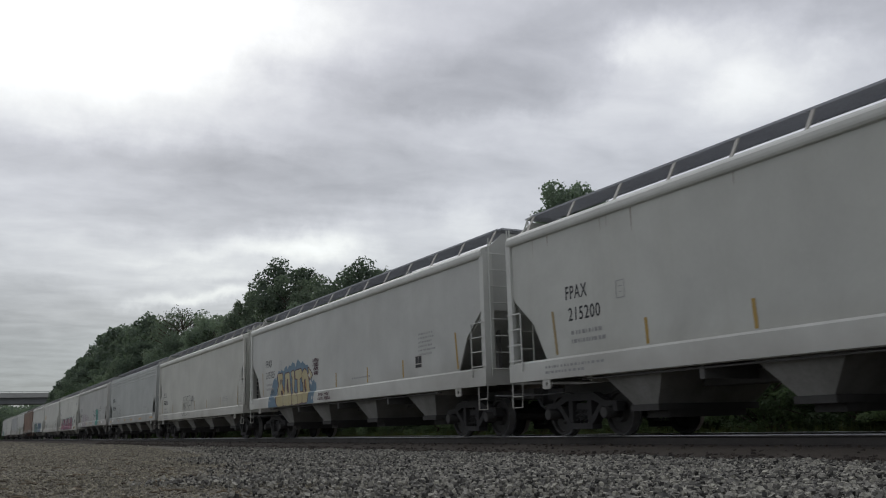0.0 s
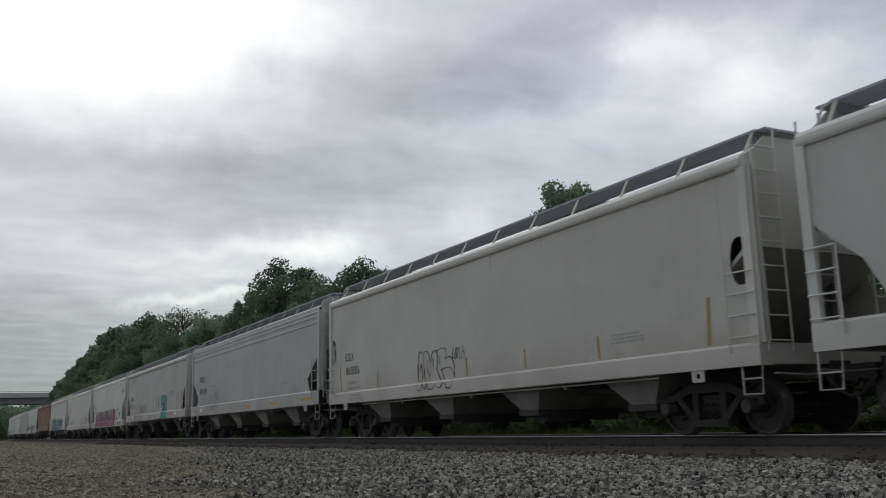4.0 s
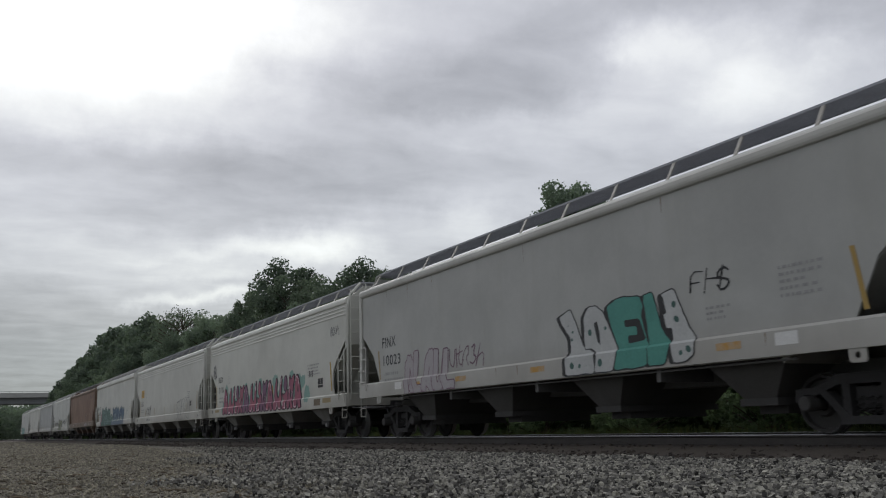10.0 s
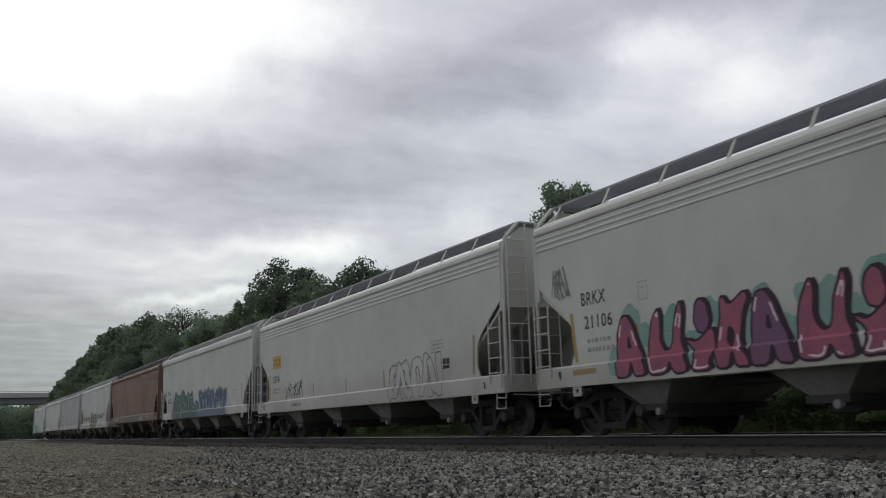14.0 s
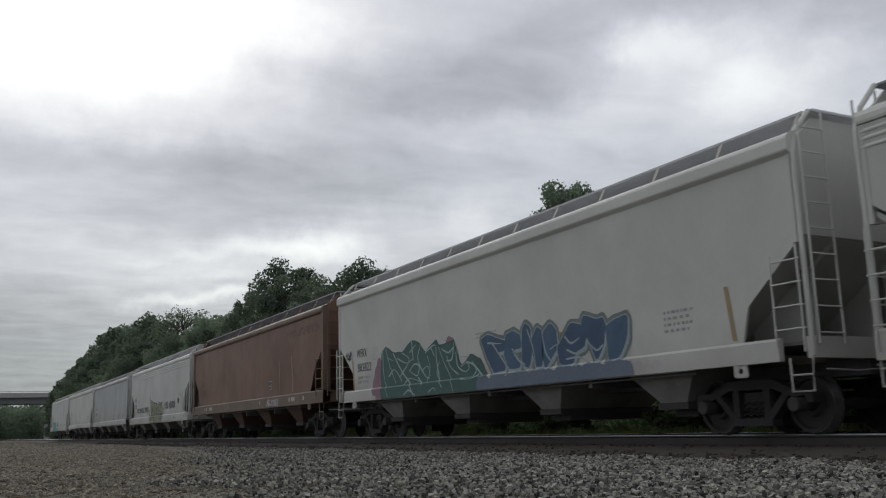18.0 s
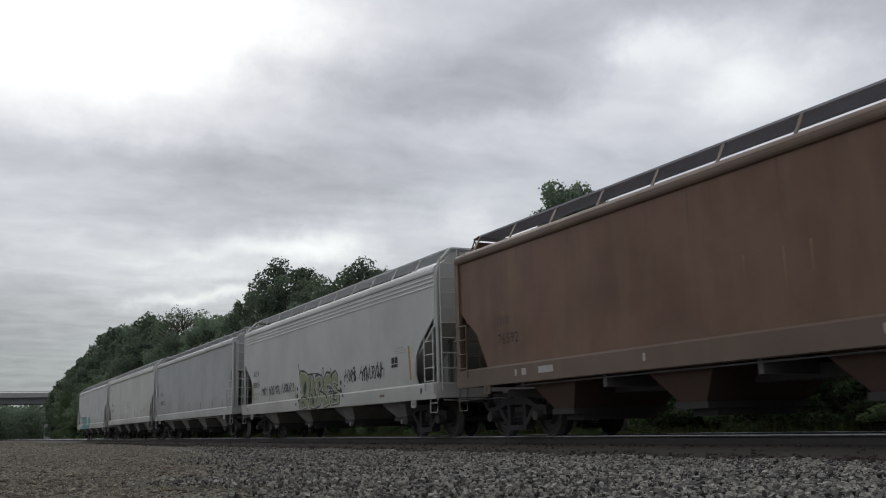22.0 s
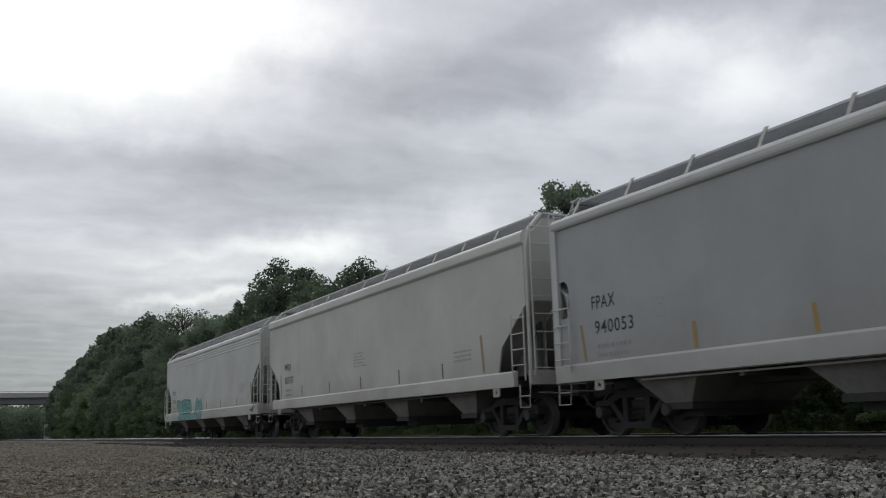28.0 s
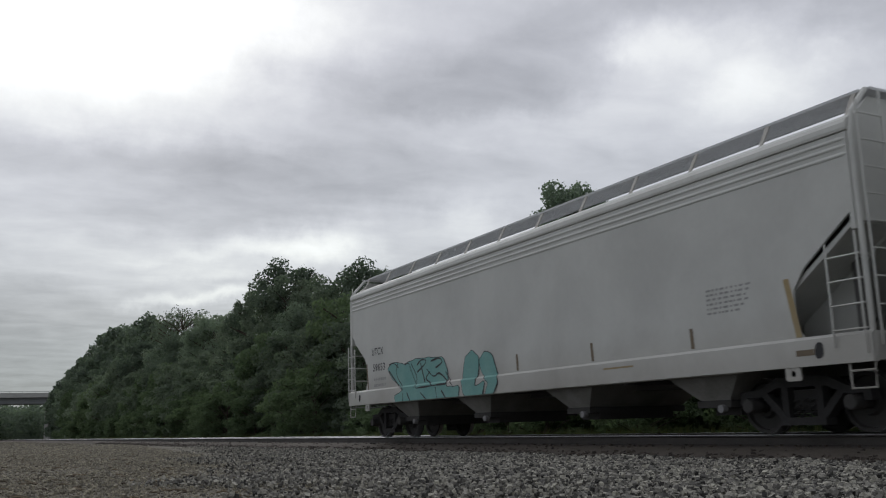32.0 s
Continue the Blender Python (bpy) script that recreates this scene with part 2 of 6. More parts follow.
GRIME = (0.16, 0.14, 0.115)
M = {
    "ballast": surface("ballast_stone", (0.235, 0.226, 0.200), (0.066, 0.062, 0.054), 0.9, grain=60, stain=9, bump=0.3, island=0.88),
    "oily": surface("oily_ballast", (0.060, 0.050, 0.042), (0.034, 0.029, 0.026), 0.9, grain=60, stain=6, bump=0.3, island=0.5),
    "fines": surface("lane_stone", (0.252, 0.230, 0.180), (0.158, 0.145, 0.112), 0.95, grain=60, stain=3, bump=0.3, island=0.5),
    "gravel": surface("gravel_ground", (0.150, 0.138, 0.106), (0.098, 0.090, 0.070), 0.95, grain=34, stain=0.35, amount=0.8, bump=0.9, bump_scale=26),
    "rail": surface("rusty_rail", (0.052, 0.046, 0.042), (0.036, 0.033, 0.031), 0.75, grain=40, stain=3, bump=0.2),
    "rail_head": surface("worn_rail_head", (0.56, 0.56, 0.57), (0.46, 0.46, 0.47), 0.48, metal=0.9, grain=60, stain=2, bump=0.05),
    "tie": surface("creosoted_wood", (0.034, 0.030, 0.026), (0.055, 0.043, 0.034), 0.95, grain=22, stain=2, bump=0.6, stretch=(4, 0.6, 4), random_tint=0.35),
    "plate": surface("rusty_plate", (0.06, 0.042, 0.032), (0.035, 0.028, 0.024), 0.85, grain=50, stain=5, bump=0.25),
    "under": surface("grimy_steel", (0.125, 0.122, 0.118), (0.088, 0.085, 0.082), 0.85, grain=25, stain=2, bump=0.3),
    "truck": surface("oily_cast_steel", (0.036, 0.035, 0.035), (0.027, 0.026, 0.026), 0.9, grain=30, stain=3, bump=0.35),
    "wheel": surface("wheel_steel", (0.042, 0.040, 0.038), (0.031, 0.030, 0.029), 0.8, grain=40, stain=4, bump=0.15),
    "tread": surface("bright_tread", (0.45, 0.45, 0.45), (0.3, 0.3, 0.3), 0.35, metal=0.9, grain=60, stain=4, bump=0.05),
    "cap": surface("bearing_cap", (0.060, 0.058, 0.056), (0.045, 0.043, 0.041), 0.85, grain=40, stain=6, bump=0.1),
    "black": surface("black_paint", (0.028, 0.028, 0.03), (0.05, 0.05, 0.05), 0.7, grain=40, stain=4, bump=0.05),
    "faint": surface("faded_stencil", (0.30, 0.30, 0.295), (0.40, 0.40, 0.39), 0.8, grain=60, stain=9, bump=0.03),
    "mark": surface("stencil_black", (0.055, 0.057, 0.061), (0.13, 0.13, 0.132), 0.75, grain=60, stain=6, bump=0.03),
    "yellow": surface("reflective_yellow", (0.42, 0.275, 0.07), (0.29, 0.22, 0.11), 0.6, grain=40, stain=3, bump=0.05),
    "tan": surface("dulled_reflector", (0.34, 0.26, 0.13), (0.24, 0.20, 0.14), 0.6, grain=40, stain=3, bump=0.05),
    "brownstrip": surface("dark_reflector", (0.17, 0.13, 0.085), (0.12, 0.10, 0.08), 0.6, grain=40, stain=3, bump=0.05),
    "white": surface("white_patch", (0.72, 0.72, 0.70), (0.58, 0.57, 0.54), 0.6, grain=30, stain=3, bump=0.05),
    "worn_orange": surface("worn_orange_film", (0.50, 0.29, 0.08), (0.42, 0.40, 0.36), 0.7, grain=30, stain=6, bump=0.05, amount=1.0),
    "gate_cap": surface("dusty_cap", (0.26, 0.26, 0.265), (0.18, 0.175, 0.17), 0.7, grain=40, stain=8, bump=0.1),
    "mud": surface("oily_brown_fines", (0.084, 0.071, 0.058), (0.054, 0.046, 0.039), 0.95, grain=45, stain=1.6, bump=0.6, bump_scale=30),
    "dullwhite": surface("dull_white_plate", (0.48, 0.46, 0.42), (0.34, 0.31, 0.27), 0.7, grain=30, stain=5, bump=0.05),
    "ghost": surface("worn_stencil", (0.33, 0.33, 0.325), (0.44, 0.44, 0.43), 0.8, grain=60, stain=9, bump=0.03),
    "sign": surface("amber_panel", (0.56, 0.35, 0.08), (0.48, 0.32, 0.11), 0.6, grain=30, stain=3, bump=0.05),
    "concrete": surface("bridge_concrete", (0.40, 0.40, 0.385), (0.28, 0.28, 0.27), 0.9, grain=8, stain=0.4, bump=0.2, stretch=(1, 1, 3)),
    "steel_grey": surface("bridge_girder", (0.20, 0.21, 0.215), (0.14, 0.145, 0.145), 0.7, grain=8, stain=0.5, bump=0.1),
    # near black, so that gaps between ballast stones look shaded
    "bed": surface("shaded_gap_fines", (0.034, 0.031, 0.027), (0.022, 0.020, 0.018), 0.95, grain=40, stain=2, bump=0.5),
    "feather": surface("dark_feathers", (0.03, 0.03, 0.032), (0.05, 0.05, 0.05), 0.8, grain=60, stain=9, bump=0.1),
    "bark": surface("bark", (0.085, 0.068, 0.052), (0.05, 0.042, 0.034), 0.95, grain=30, stain=4, bump=0.7, stretch=(3, 3, 0.7)),
    # leaf colours are lifted and greyed to hold some of the air's haze
    "leaf_a": leaf_surface("maple_leaf", (0.138, 0.174, 0.142), (0.212, 0.244, 0.194)),
    "leaf_b": leaf_surface("vine_leaf", (0.104, 0.148, 0.090), (0.170, 0.212, 0.132)),
    "leaf_c": leaf_surface("hazed_leaf", (0.145, 0.182, 0.156), (0.210, 0.248, 0.200)),
    "grass": leaf_surface("dry_grass", (0.09, 0.12, 0.045), (0.19, 0.18, 0.085)),
    "twig": surface("straw_and_twigs", (0.14, 0.11, 0.075), (0.06, 0.05, 0.04), 0.95, grain=30, stain=5, bump=0.2, island=0.5),
}


def car_paint(name, base, seed, wear=0.5, rust=False):
    base = (base[0] * 1.09, base[1] * 1.105, base[2] * 1.075)
    second = tuple(c * (0.62 if rust else 0.80) for c in base)
    tone = (0.25, 0.175, 0.10) if rust else (base[0] * 0.72, base[1] * 0.70, base[2] * 0.66)
    return surface(name, base, second, 0.55, grain=14, stain=0.55, amount=0.9, bump=0.02, bump_scale=0.9, spec=0.35, seed=seed, speck=0.10,
                   streaks=(tone, wear * 0.65, 1.2), dirt=((0.24, 0.21, 0.175) if not rust else (0.15, 0.12, 0.09), 1.75, 0.9))


# ---------------------------------------------------------------- mesh helpers
def part(name, bm, material, parent=None, label="", smooth=False):
    data = bpy.data.meshes.new(name)
    bmesh.ops.recalc_face_normals(bm, faces=bm.faces)
    bm.to_mesh(data)
    bm.free()
    data.materials.append(material)
    if smooth:
        data.polygons.foreach_set("use_smooth", [True] * len(data.polygons))
    ob = new(name, data)
    ob.parent = parent
    if label:
        tagged(ob, label)
    return ob


def same(name, data, parent, x=0.0, y=0.0, z=0.0, turn=0.0):
    """Another part on a mesh that is already made."""
    ob = new(name, data)
    ob.parent, ob.location, ob.rotation_euler = parent, (x, y, z), (0, 0, turn)
    return ob


def bx(bm, x0, x1, y0, y1, z0, z1):
    v = [bm.verts.new((x, y, z)) for x in (x0, x1) for y in (y0, y1) for z in (z0, z1)]
    for f in ((0, 1, 3, 2), (4, 6, 7, 5), (0, 4, 5, 1), (2, 3, 7, 6), (0, 2, 6, 4), (1, 5, 7, 3)):
        bm.faces.new([v[i] for i in f])
    return bm


def prism(bm, outline, y0, y1):
    """A plate: an outline in x and z between two planes of y."""
    a = [bm.verts.new((x, y0, z)) for x, z in outline]
    b = [bm.verts.new((x, y1, z)) for x, z in outline]
    bm.faces.new(a), bm.faces.new(b[::-1])
    for i in range(len(a)):
        j = (i + 1) % len(a)
        bm.faces.new((a[i], b[i], b[j], a[j]))
    return bm


def sweep(bm, section, x0, x1, close=True):
    """A section in y and z run along x."""
    a = [bm.verts.new((x0, y, z)) for y, z in section]
    b = [bm.verts.new((x1, y, z)) for y, z in section]
    if close:
        bm.faces.new(a), bm.faces.new(b[::-1])
    for i in range(len(a) if close else len(a) - 1):
        j = (i + 1) % len(a)
        bm.faces.new((a[i], a[j], b[j], b[i]))
    return bm


def tube(bm, points, r, n=6):
    pts = [Vector(p) for p in points]
    rings = []
    for i, p in enumerate(pts):
        d = (pts[min(i + 1, len(pts) - 1)] - pts[max(i - 1, 0)]).normalized()
        side = d.cross(Vector((0.31, 0.17, 0.93))).normalized()
        other = d.cross(side)
        rings.append([bm.verts.new(p + r * (math.cos(k * 2 * math.pi / n) * side + math.sin(k * 2 * math.pi / n) * other)) for k in range(n)])
    for a, b in zip(rings, rings[1:]):
        for k in range(n):
            bm.faces.new((a[k], a[(k + 1) % n], b[(k + 1) % n], b[k]))
    bm.faces.new(rings[0][::-1]), bm.faces.new(rings[-1])
    return bm


def disc(bm, cx, cy, cz, r, y0, y1, n=20):
    """A round solid about an axle along y."""
    return prism(bm, [(cx + r * math.cos(k * 2 * math.pi / n), cz + r * math.sin(k * 2 * math.pi / n)) for k in range(n)], cy + y0, cy + y1)


def B():
    return bmesh.new()


def mesh_from(name, verts, faces, material):
    """A mesh from numpy arrays of corners and equal-sided faces."""
    data = bpy.data.meshes.new(name)
    n = faces.shape[1]
    data.vertices.add(len(verts))
    data.vertices.foreach_set("co", np.asarray(verts, np.float32).ravel())
    data.loops.add(faces.size)
    data.loops.foreach_set("vertex_index", np.asarray(faces, np.int32).ravel())
    data.polygons.add(len(faces))
    data.polygons.foreach_set("loop_start", np.arange(0, faces.size, n, dtype=np.int32))
    data.polygons.foreach_set("use_smooth", np.zeros(len(faces), bool))
    data.update(calc_edges=True)
    data.validate()
    data.materials.append(material)
    return data


# ---------------------------------------------------------------- ground, ballast and track
rng = np.random.default_rng(7)


def spread_axis(limit, near, step):
    """Grid lines that are close together near 0 and wide apart far off."""
    out, v, d = [0.0], 0.0, step
    while v < limit:
        if v > near:
            d *= 1.35
        v += d
        out.append(v)
    return np.array([-q for q in out[:0:-1]] + out)


def make_ground():
    xs, ys = spread_axis(3200, 60, 0.8), spread_axis(3200, 24, 0.5)
    verts = []
    for x in xs:
        for y in ys:
            near = math.exp(-(x * x + y * y) / 90 ** 2)
            z = 0.035 * noise.noise((x * 0.35, y * 0.35, 0.2)) * near - 0.03
            if y > 14.5:
                z -= 0.25 * min(1.0, (y - 14.5) / 3) * near
            verts.append((x, y, z))
    n = len(ys)
    i, j = np.meshgrid(np.arange(len(xs) - 1), np.arange(n - 1), indexing="ij")
    a = (i * n + j).ravel()
    faces = np.stack([a, a + n, a + n + 1, a + 1], 1)
    ob = new("ground", mesh_from("ground", np.array(verts), faces, M["gravel"]))
    tagged(ob, "grey-brown gravel ground beside the railway", "ground", kind="structure")


make_ground()


def stones(centres, size, squash=(0.65, 1.1)):
    """Angular broken stones: six-sided blocks with every corner pushed about."""
    n = len(centres)
    corner = np.array([(x, y, z) for x in (-1, 1) for y in (-1, 1) for z in (-1, 1)], float)
    p = np.repeat(corner[None], n, 0) * rng.uniform(0.45, 1.0, (n, 8, 3))
    p *= (size[:, None] * np.stack([rng.uniform(0.85, 1.3, n), rng.uniform(0.7, 1.1, n), rng.uniform(*squash, n)], 1))[:, None, :] * 0.62
    a, b = rng.uniform(0, 2 * math.pi, n), rng.uniform(-0.9, 0.9, n)
    ca, sa, cb, sb = np.cos(a)[:, None], np.sin(a)[:, None], np.cos(b)[:, None], np.sin(b)[:, None]
    x, y, z = p[..., 0].copy(), p[..., 1].copy(), p[..., 2].copy()
    y, z = y * cb - z * sb, y * sb + z * cb
    x, y = x * ca - y * sa, x * sa + y * ca
    p = np.stack([x, y, z], -1) + centres[:, None, :]
    quad = np.array(((0, 1, 3, 2), (4, 6, 7, 5), (0, 4, 5, 1), (2, 3, 7, 6), (0, 2, 6, 4), (1, 5, 7, 3)))
    return p.reshape(-1, 3), (np.arange(n)[:, None, None] * 8 + quad[None]).reshape(-1, 4)


BED_Y = (9.0, 9.45, 9.8, 10.1, 10.32, 10.9, 12.3, 12.9, 13.4, 14.2)
BED_Z = (-0.06, -0.015, 0.014, 0.070, 0.118, 0.134, 0.134, 0.112, 0.02, -0.06)


def make_track_bed():
    """Ballast choked with oily fines, packed level with the tops of the ties."""
    xs = np.concatenate([np.linspace(-330, -60, 136)[:-1], np.linspace(-60, 12, 361), np.linspace(12, 60, 20)[1:]])
    ys = np.concatenate([np.linspace(9.0, 10.4, 22)[:-1], np.linspace(10.4, 14.2, 30)])
    verts = []
    for x in xs:
        for y in ys:
            lump = noise.noise((x * 1.6, y * 2.4, 3.0)) * 0.010 + noise.noise((x * 6.0, y * 6.0, 8.0)) * 0.005
            verts.append((x, y + 0.05 * noise.noise((x * 0.8, y, 1.0)), np.interp(y, BED_Y, BED_Z) + lump))
    n = len(ys)
    i, j = np.meshgrid(np.arange(len(xs) - 1), np.arange(n - 1), indexing="ij")
    a = (i * n + j).ravel()
    ob = new("track_bed", mesh_from("track_bed", np.array(verts), np.stack([a, a + n, a + n + 1, a + 1], 1), M["mud"]))
    tagged(ob, "smooth dark brown oily bed packed between the ties", "track bed", kind="structure")


make_track_bed()


def make_ballast():
    # coarse broken stone along the track, thinning out into the finer gravel of the lane
    cx, cy = [], []
    for x0, x1, dens in ((-12, -2, 1250), (-24, -12, 820), (-45, -24, 260), (-90, -45, 70), (-2, 14, 260)):
        n = int((x1 - x0) * 9.0 * dens)
        x, y = rng.uniform(x0, x1, n), rng.uniform(1.0, 9.85, n)
        edge = 1.9 + 0.215 * np.maximum(0, -x - 8) + 0.5 * np.sin(x * 0.7) + 0.4 * np.sin(x * 1.9 + 1)
        keep = rng.uniform(0, 1, n) < np.clip((y - edge) / 4.2, 0.0, 1) * np.clip((9.35 - y) / 0.45, 0, 1)
        keep &= (y < 1.45 * -x + 0.8) | (rng.random(n) < 0.3) | (x > -2)
        cx.append(x[keep]), cy.append(y[keep])
    x, y = np.concatenate(cx), np.concatenate(cy)
    s = rng.lognormal(math.log(0.027), 0.28, len(x)).clip(0.016, 0.048)
    z = -0.022 + rng.uniform(0, 1, len(x)) ** 1.6 * 0.058 + 0.022 * np.sin(x * 2.1 + y) * np.sin(y * 2.7)
    v, f = stones(np.stack([x, y, z], 1), s, (0.75, 1.15))
    ob = new("ballast", mesh_from("ballast", v, f, M["ballast"]))
    tagged(ob, "coarse grey crushed stone ballast heaped beside the track", "ballast", kind="stuff")
    # a bed of fines, coloured near black for the shade between the stones
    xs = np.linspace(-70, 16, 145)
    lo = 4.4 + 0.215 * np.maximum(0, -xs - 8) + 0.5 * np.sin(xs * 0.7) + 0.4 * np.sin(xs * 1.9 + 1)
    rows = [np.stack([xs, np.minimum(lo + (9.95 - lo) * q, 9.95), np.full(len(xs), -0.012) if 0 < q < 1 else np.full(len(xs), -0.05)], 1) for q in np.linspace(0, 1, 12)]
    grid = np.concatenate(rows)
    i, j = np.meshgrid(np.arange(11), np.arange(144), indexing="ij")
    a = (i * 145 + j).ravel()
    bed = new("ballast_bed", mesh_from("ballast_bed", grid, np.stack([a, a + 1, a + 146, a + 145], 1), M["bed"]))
    tagged(bed, "stone fines under the loose ballast, blackened for shaded gaps", "ballast", kind="structure")
    # stone between and behind the ties
    n = 26000
    x, y = rng.uniform(-75, 0, n), rng.uniform(9.3, 14.2, n)
    near = y < 10.0
    keep = near | (y > 12.9) | (rng.random(n) < 0.12)
    x, y, n = x[keep], y[keep], int(keep.sum())
    z = np.interp(y, BED_Y, BED_Z) - 0.012 + rng.uniform(0, 0.012, n)
    s = rng.lognormal(math.log(0.045), 0.25, n).clip(0.025, 0.07)
    v, f = stones(np.stack([x, y, z], 1), s)
    tagged(new("crib_ballast", mesh_from("crib_ballast", v, f, M["oily"])), "dark oily crushed stone between the wooden ties", "ballast", kind="stuff")
    # finer gravel of the lane
    n = 60000
    d = rng.uniform(0.05, 1.0, n) ** 1.0
    x = -6 - 52 * d
    y = rng.uniform(-2.5, 8.5, n) * (0.35 + 0.65 * d) + 1.0
    s = rng.lognormal(math.log(0.018), 0.4, n).clip(0.008, 0.05) * (0.8 + 0.9 * d)
    v, f = stones(np.stack([x, y, np.full(n, -0.024) + rng.uniform(0, 0.012, n)], 1), s)
    n = 30000
    d = rng.uniform(0, 1, n)
    x = -50 - 130 * d ** 1.3
    y = rng.uniform(-34, 9.1, n)
    far_v, far_f = stones(np.stack([x, y, np.full(n, -0.026) + rng.uniform(0, 0.015, n)], 1), rng.lognormal(math.log(0.055), 0.3, n).clip(0.03, 0.10))
    v, f = np.concatenate([v, far_v]), np.concatenate([f, far_f + len(v)])
    tagged(new("lane_gravel", mesh_from("lane_gravel", v, f, M["fines"])), "fine loose gravel scattered over the lane", "gravel", kind="stuff")
    # straw, bark and twigs
    bm = B()
    r = random.Random(5)
    for k in range(420):
        d = r.random()
        x, y = -7 - 45 * d, r.uniform(-0.5, 6.0) * (0.3 + 0.9 * d) + 0.6
        a, l = r.uniform(-0.9, 0.9), r.uniform(0.06, 0.34)
        bend = r.uniform(-0.05, 0.05)
        h = -0.012
        tube(bm, [(x - l / 2 * math.cos(a), y - l / 2 * math.sin(a), h), (x + bend, y + bend, h + 0.012), (x + l / 2 * math.cos(a), y + l / 2 * math.sin(a), h)], r.uniform(0.004, 0.014), 4)
    ob = part("twig_litter", bm, M["twig"])
    tagged(ob, "brown twigs and straw lying on the gravel", "litter", kind="stuff")


make_ballast()


def make_track(name, centre, label, tie_from, tie_to):
    track = tagged(new(name), label, "railway track", kind="structure")
    section = [(-0.07, 0), (0.07, 0), (0.07, 0.012), (0.012, 0.035), (0.009, 0.135), (0.036, 0.148), (0.036, 0.172), (0.028, 0.18), (-0.028, 0.18), (-0.036, 0.172), (-0.036, 0.148),
               (-0.009, 0.135), (-0.012, 0.035), (-0.07, 0.012)]
    for side in (-1, 1):
        y = centre + side * 0.753
        rail = part("rail", sweep(B(), [(y + a, RAIL - 0.182 + b) for a, b in section], -340, 60), M["rail"], track, "rust-brown steel rail")
        part("rail_head", sweep(B(), [(y - 0.0395, RAIL - 0.016), (y + 0.0395, RAIL - 0.016), (y + 0.031, RAIL - 0.002), (y + 0.02, RAIL + 0.001), (y - 0.02, RAIL + 0.001), (y - 0.031, RAIL - 0.002)], -340, 60), M["rail_head"], rail, "polished running surface")
    r = random.Random(3)
    shapes = []
    for k in range(5):
        bm = bx(B(), -0.115, 0.115, -1.30 - r.uniform(0, 0.06), 1.30, -0.18, 0)
        bmesh.ops.bevel(bm, geom=bm.edges, offset=0.014, segments=1, affect="EDGES")
        for v in bm.verts:
            v.co += Vector((r.uniform(-1, 1) * 0.008, r.uniform(-1, 1) * 0.01, r.uniform(-1, 1) * 0.005))
        data = bpy.data.meshes.new("tie")
        bm.to_mesh(data), bm.free()
        data.materials.append(M["tie"])
        shapes.append(data)
    x, far = tie_to, []
    top = RAIL - 0.196
    while x > tie_from:
        if x > -118:
            ob = same("tie", r.choice(shapes), track, x, centre + r.uniform(-0.05, 0.05), top + r.uniform(-0.012, 0.004), radians(r.uniform(-1.5, 1.5)))
        else:
            far.append(x)
        x -= 0.53 + r.uniform(-0.02, 0.02)
    bm = B()
    for x in far:
        bx(bm, x - 0.11, x + 0.11, centre - 1.3, centre + 1.3, top - 0.15, top)
    tagged(part("far_ties", bm, M["tie"], track, "weathered wooden ties far down the line"), kind="stuff")
    bm = B()
    x = tie_to
    while x > -70:
        for side in (-1, 1):
            y = centre + side * 0.753
            bx(bm, x - 0.09, x + 0.09, y - 0.17, y + 0.17, top - 0.002, top + 0.014)
            for dy in (-0.09, 0.09):
                bx(bm, x - 0.05, x - 0.02, y + dy - 0.015, y + dy + 0.015, top + 0.01, top + 0.045)
        x -= 0.53
    tagged(part("tie_plates", bm, M["plate"], track, "rusty tie plates and spikes"), kind="stuff")
    return track


make_track("track", TRACK, "straight railway track with rusty rails on wooden ties", -330, 8)


# ---------------------------------------------------------------- road bridge
def make_bridge():
    x = -260.0
    bridge = tagged(new("road_bridge"), "grey concrete road bridge crossing high over the railway", "bridge")
    bridge.location = (x, 0, 0)
    bm = bx(B(), -5.2, 5.2, -120, 90, 10.6, 11.15)
    part("deck", bm, M["concrete"], bridge)
    for dx in (-4.2, -1.4, 1.4, 4.2):
        bm = bx(B(), dx - 0.28, dx + 0.28, -120, 90, 9.05, 9.18)
        bx(bm, dx - 0.06, dx + 0.06, -120, 90, 9.18, 10.5)
        bx(bm, dx - 0.28, dx + 0.28, -120, 90, 10.5, 10.6)
        part("girder", bm, M["steel_grey"], bridge, "grey steel bridge girder")
    for dx in (-5.05, 5.05):
        bm = bx(B(), dx - 0.14, dx + 0.14, -120, 90, 11.15, 11.75)
        part("parapet", bm, M["concrete"], bridge, "pale concrete parapet")
        bm = B()
        tube(bm, [(dx, -120, 12.1), (dx, 90, 12.1)], 0.045, 5)
        for k in range(-40, 31):
            bx(bm, dx - 0.04, dx + 0.04, k * 3 - 0.04, k * 3 + 0.04, 11.75, 12.1)
        part("hand_rail", bm, M["steel_grey"], bridge, "thin steel rail on posts")
    for y in (21.6, -16.0):
        bm = bx(B(), -5.0, 5.0, y - 0.7, y + 0.7, 8.1, 9.05)
        for dx in (-3.6, 0, 3.6):
            disc_points = [(dx + 0.5 * math.cos(k * math.pi / 6), y + 0.5 * math.sin(k * math.pi / 6)) for k in range(12)]
            a = [bm.verts.new((px, py, -0.3)) for px, py in disc_points]
            b = [bm.verts.new((px, py, 8.1)) for px, py in disc_points]
            for k in range(12):
                bm.faces.new((a[k], a[(k + 1) % 12], b[(k + 1) % 12], b[k]))
        part("pier", bm, M["concrete"], bridge, "concrete column pier with a cross beam")


make_bridge()


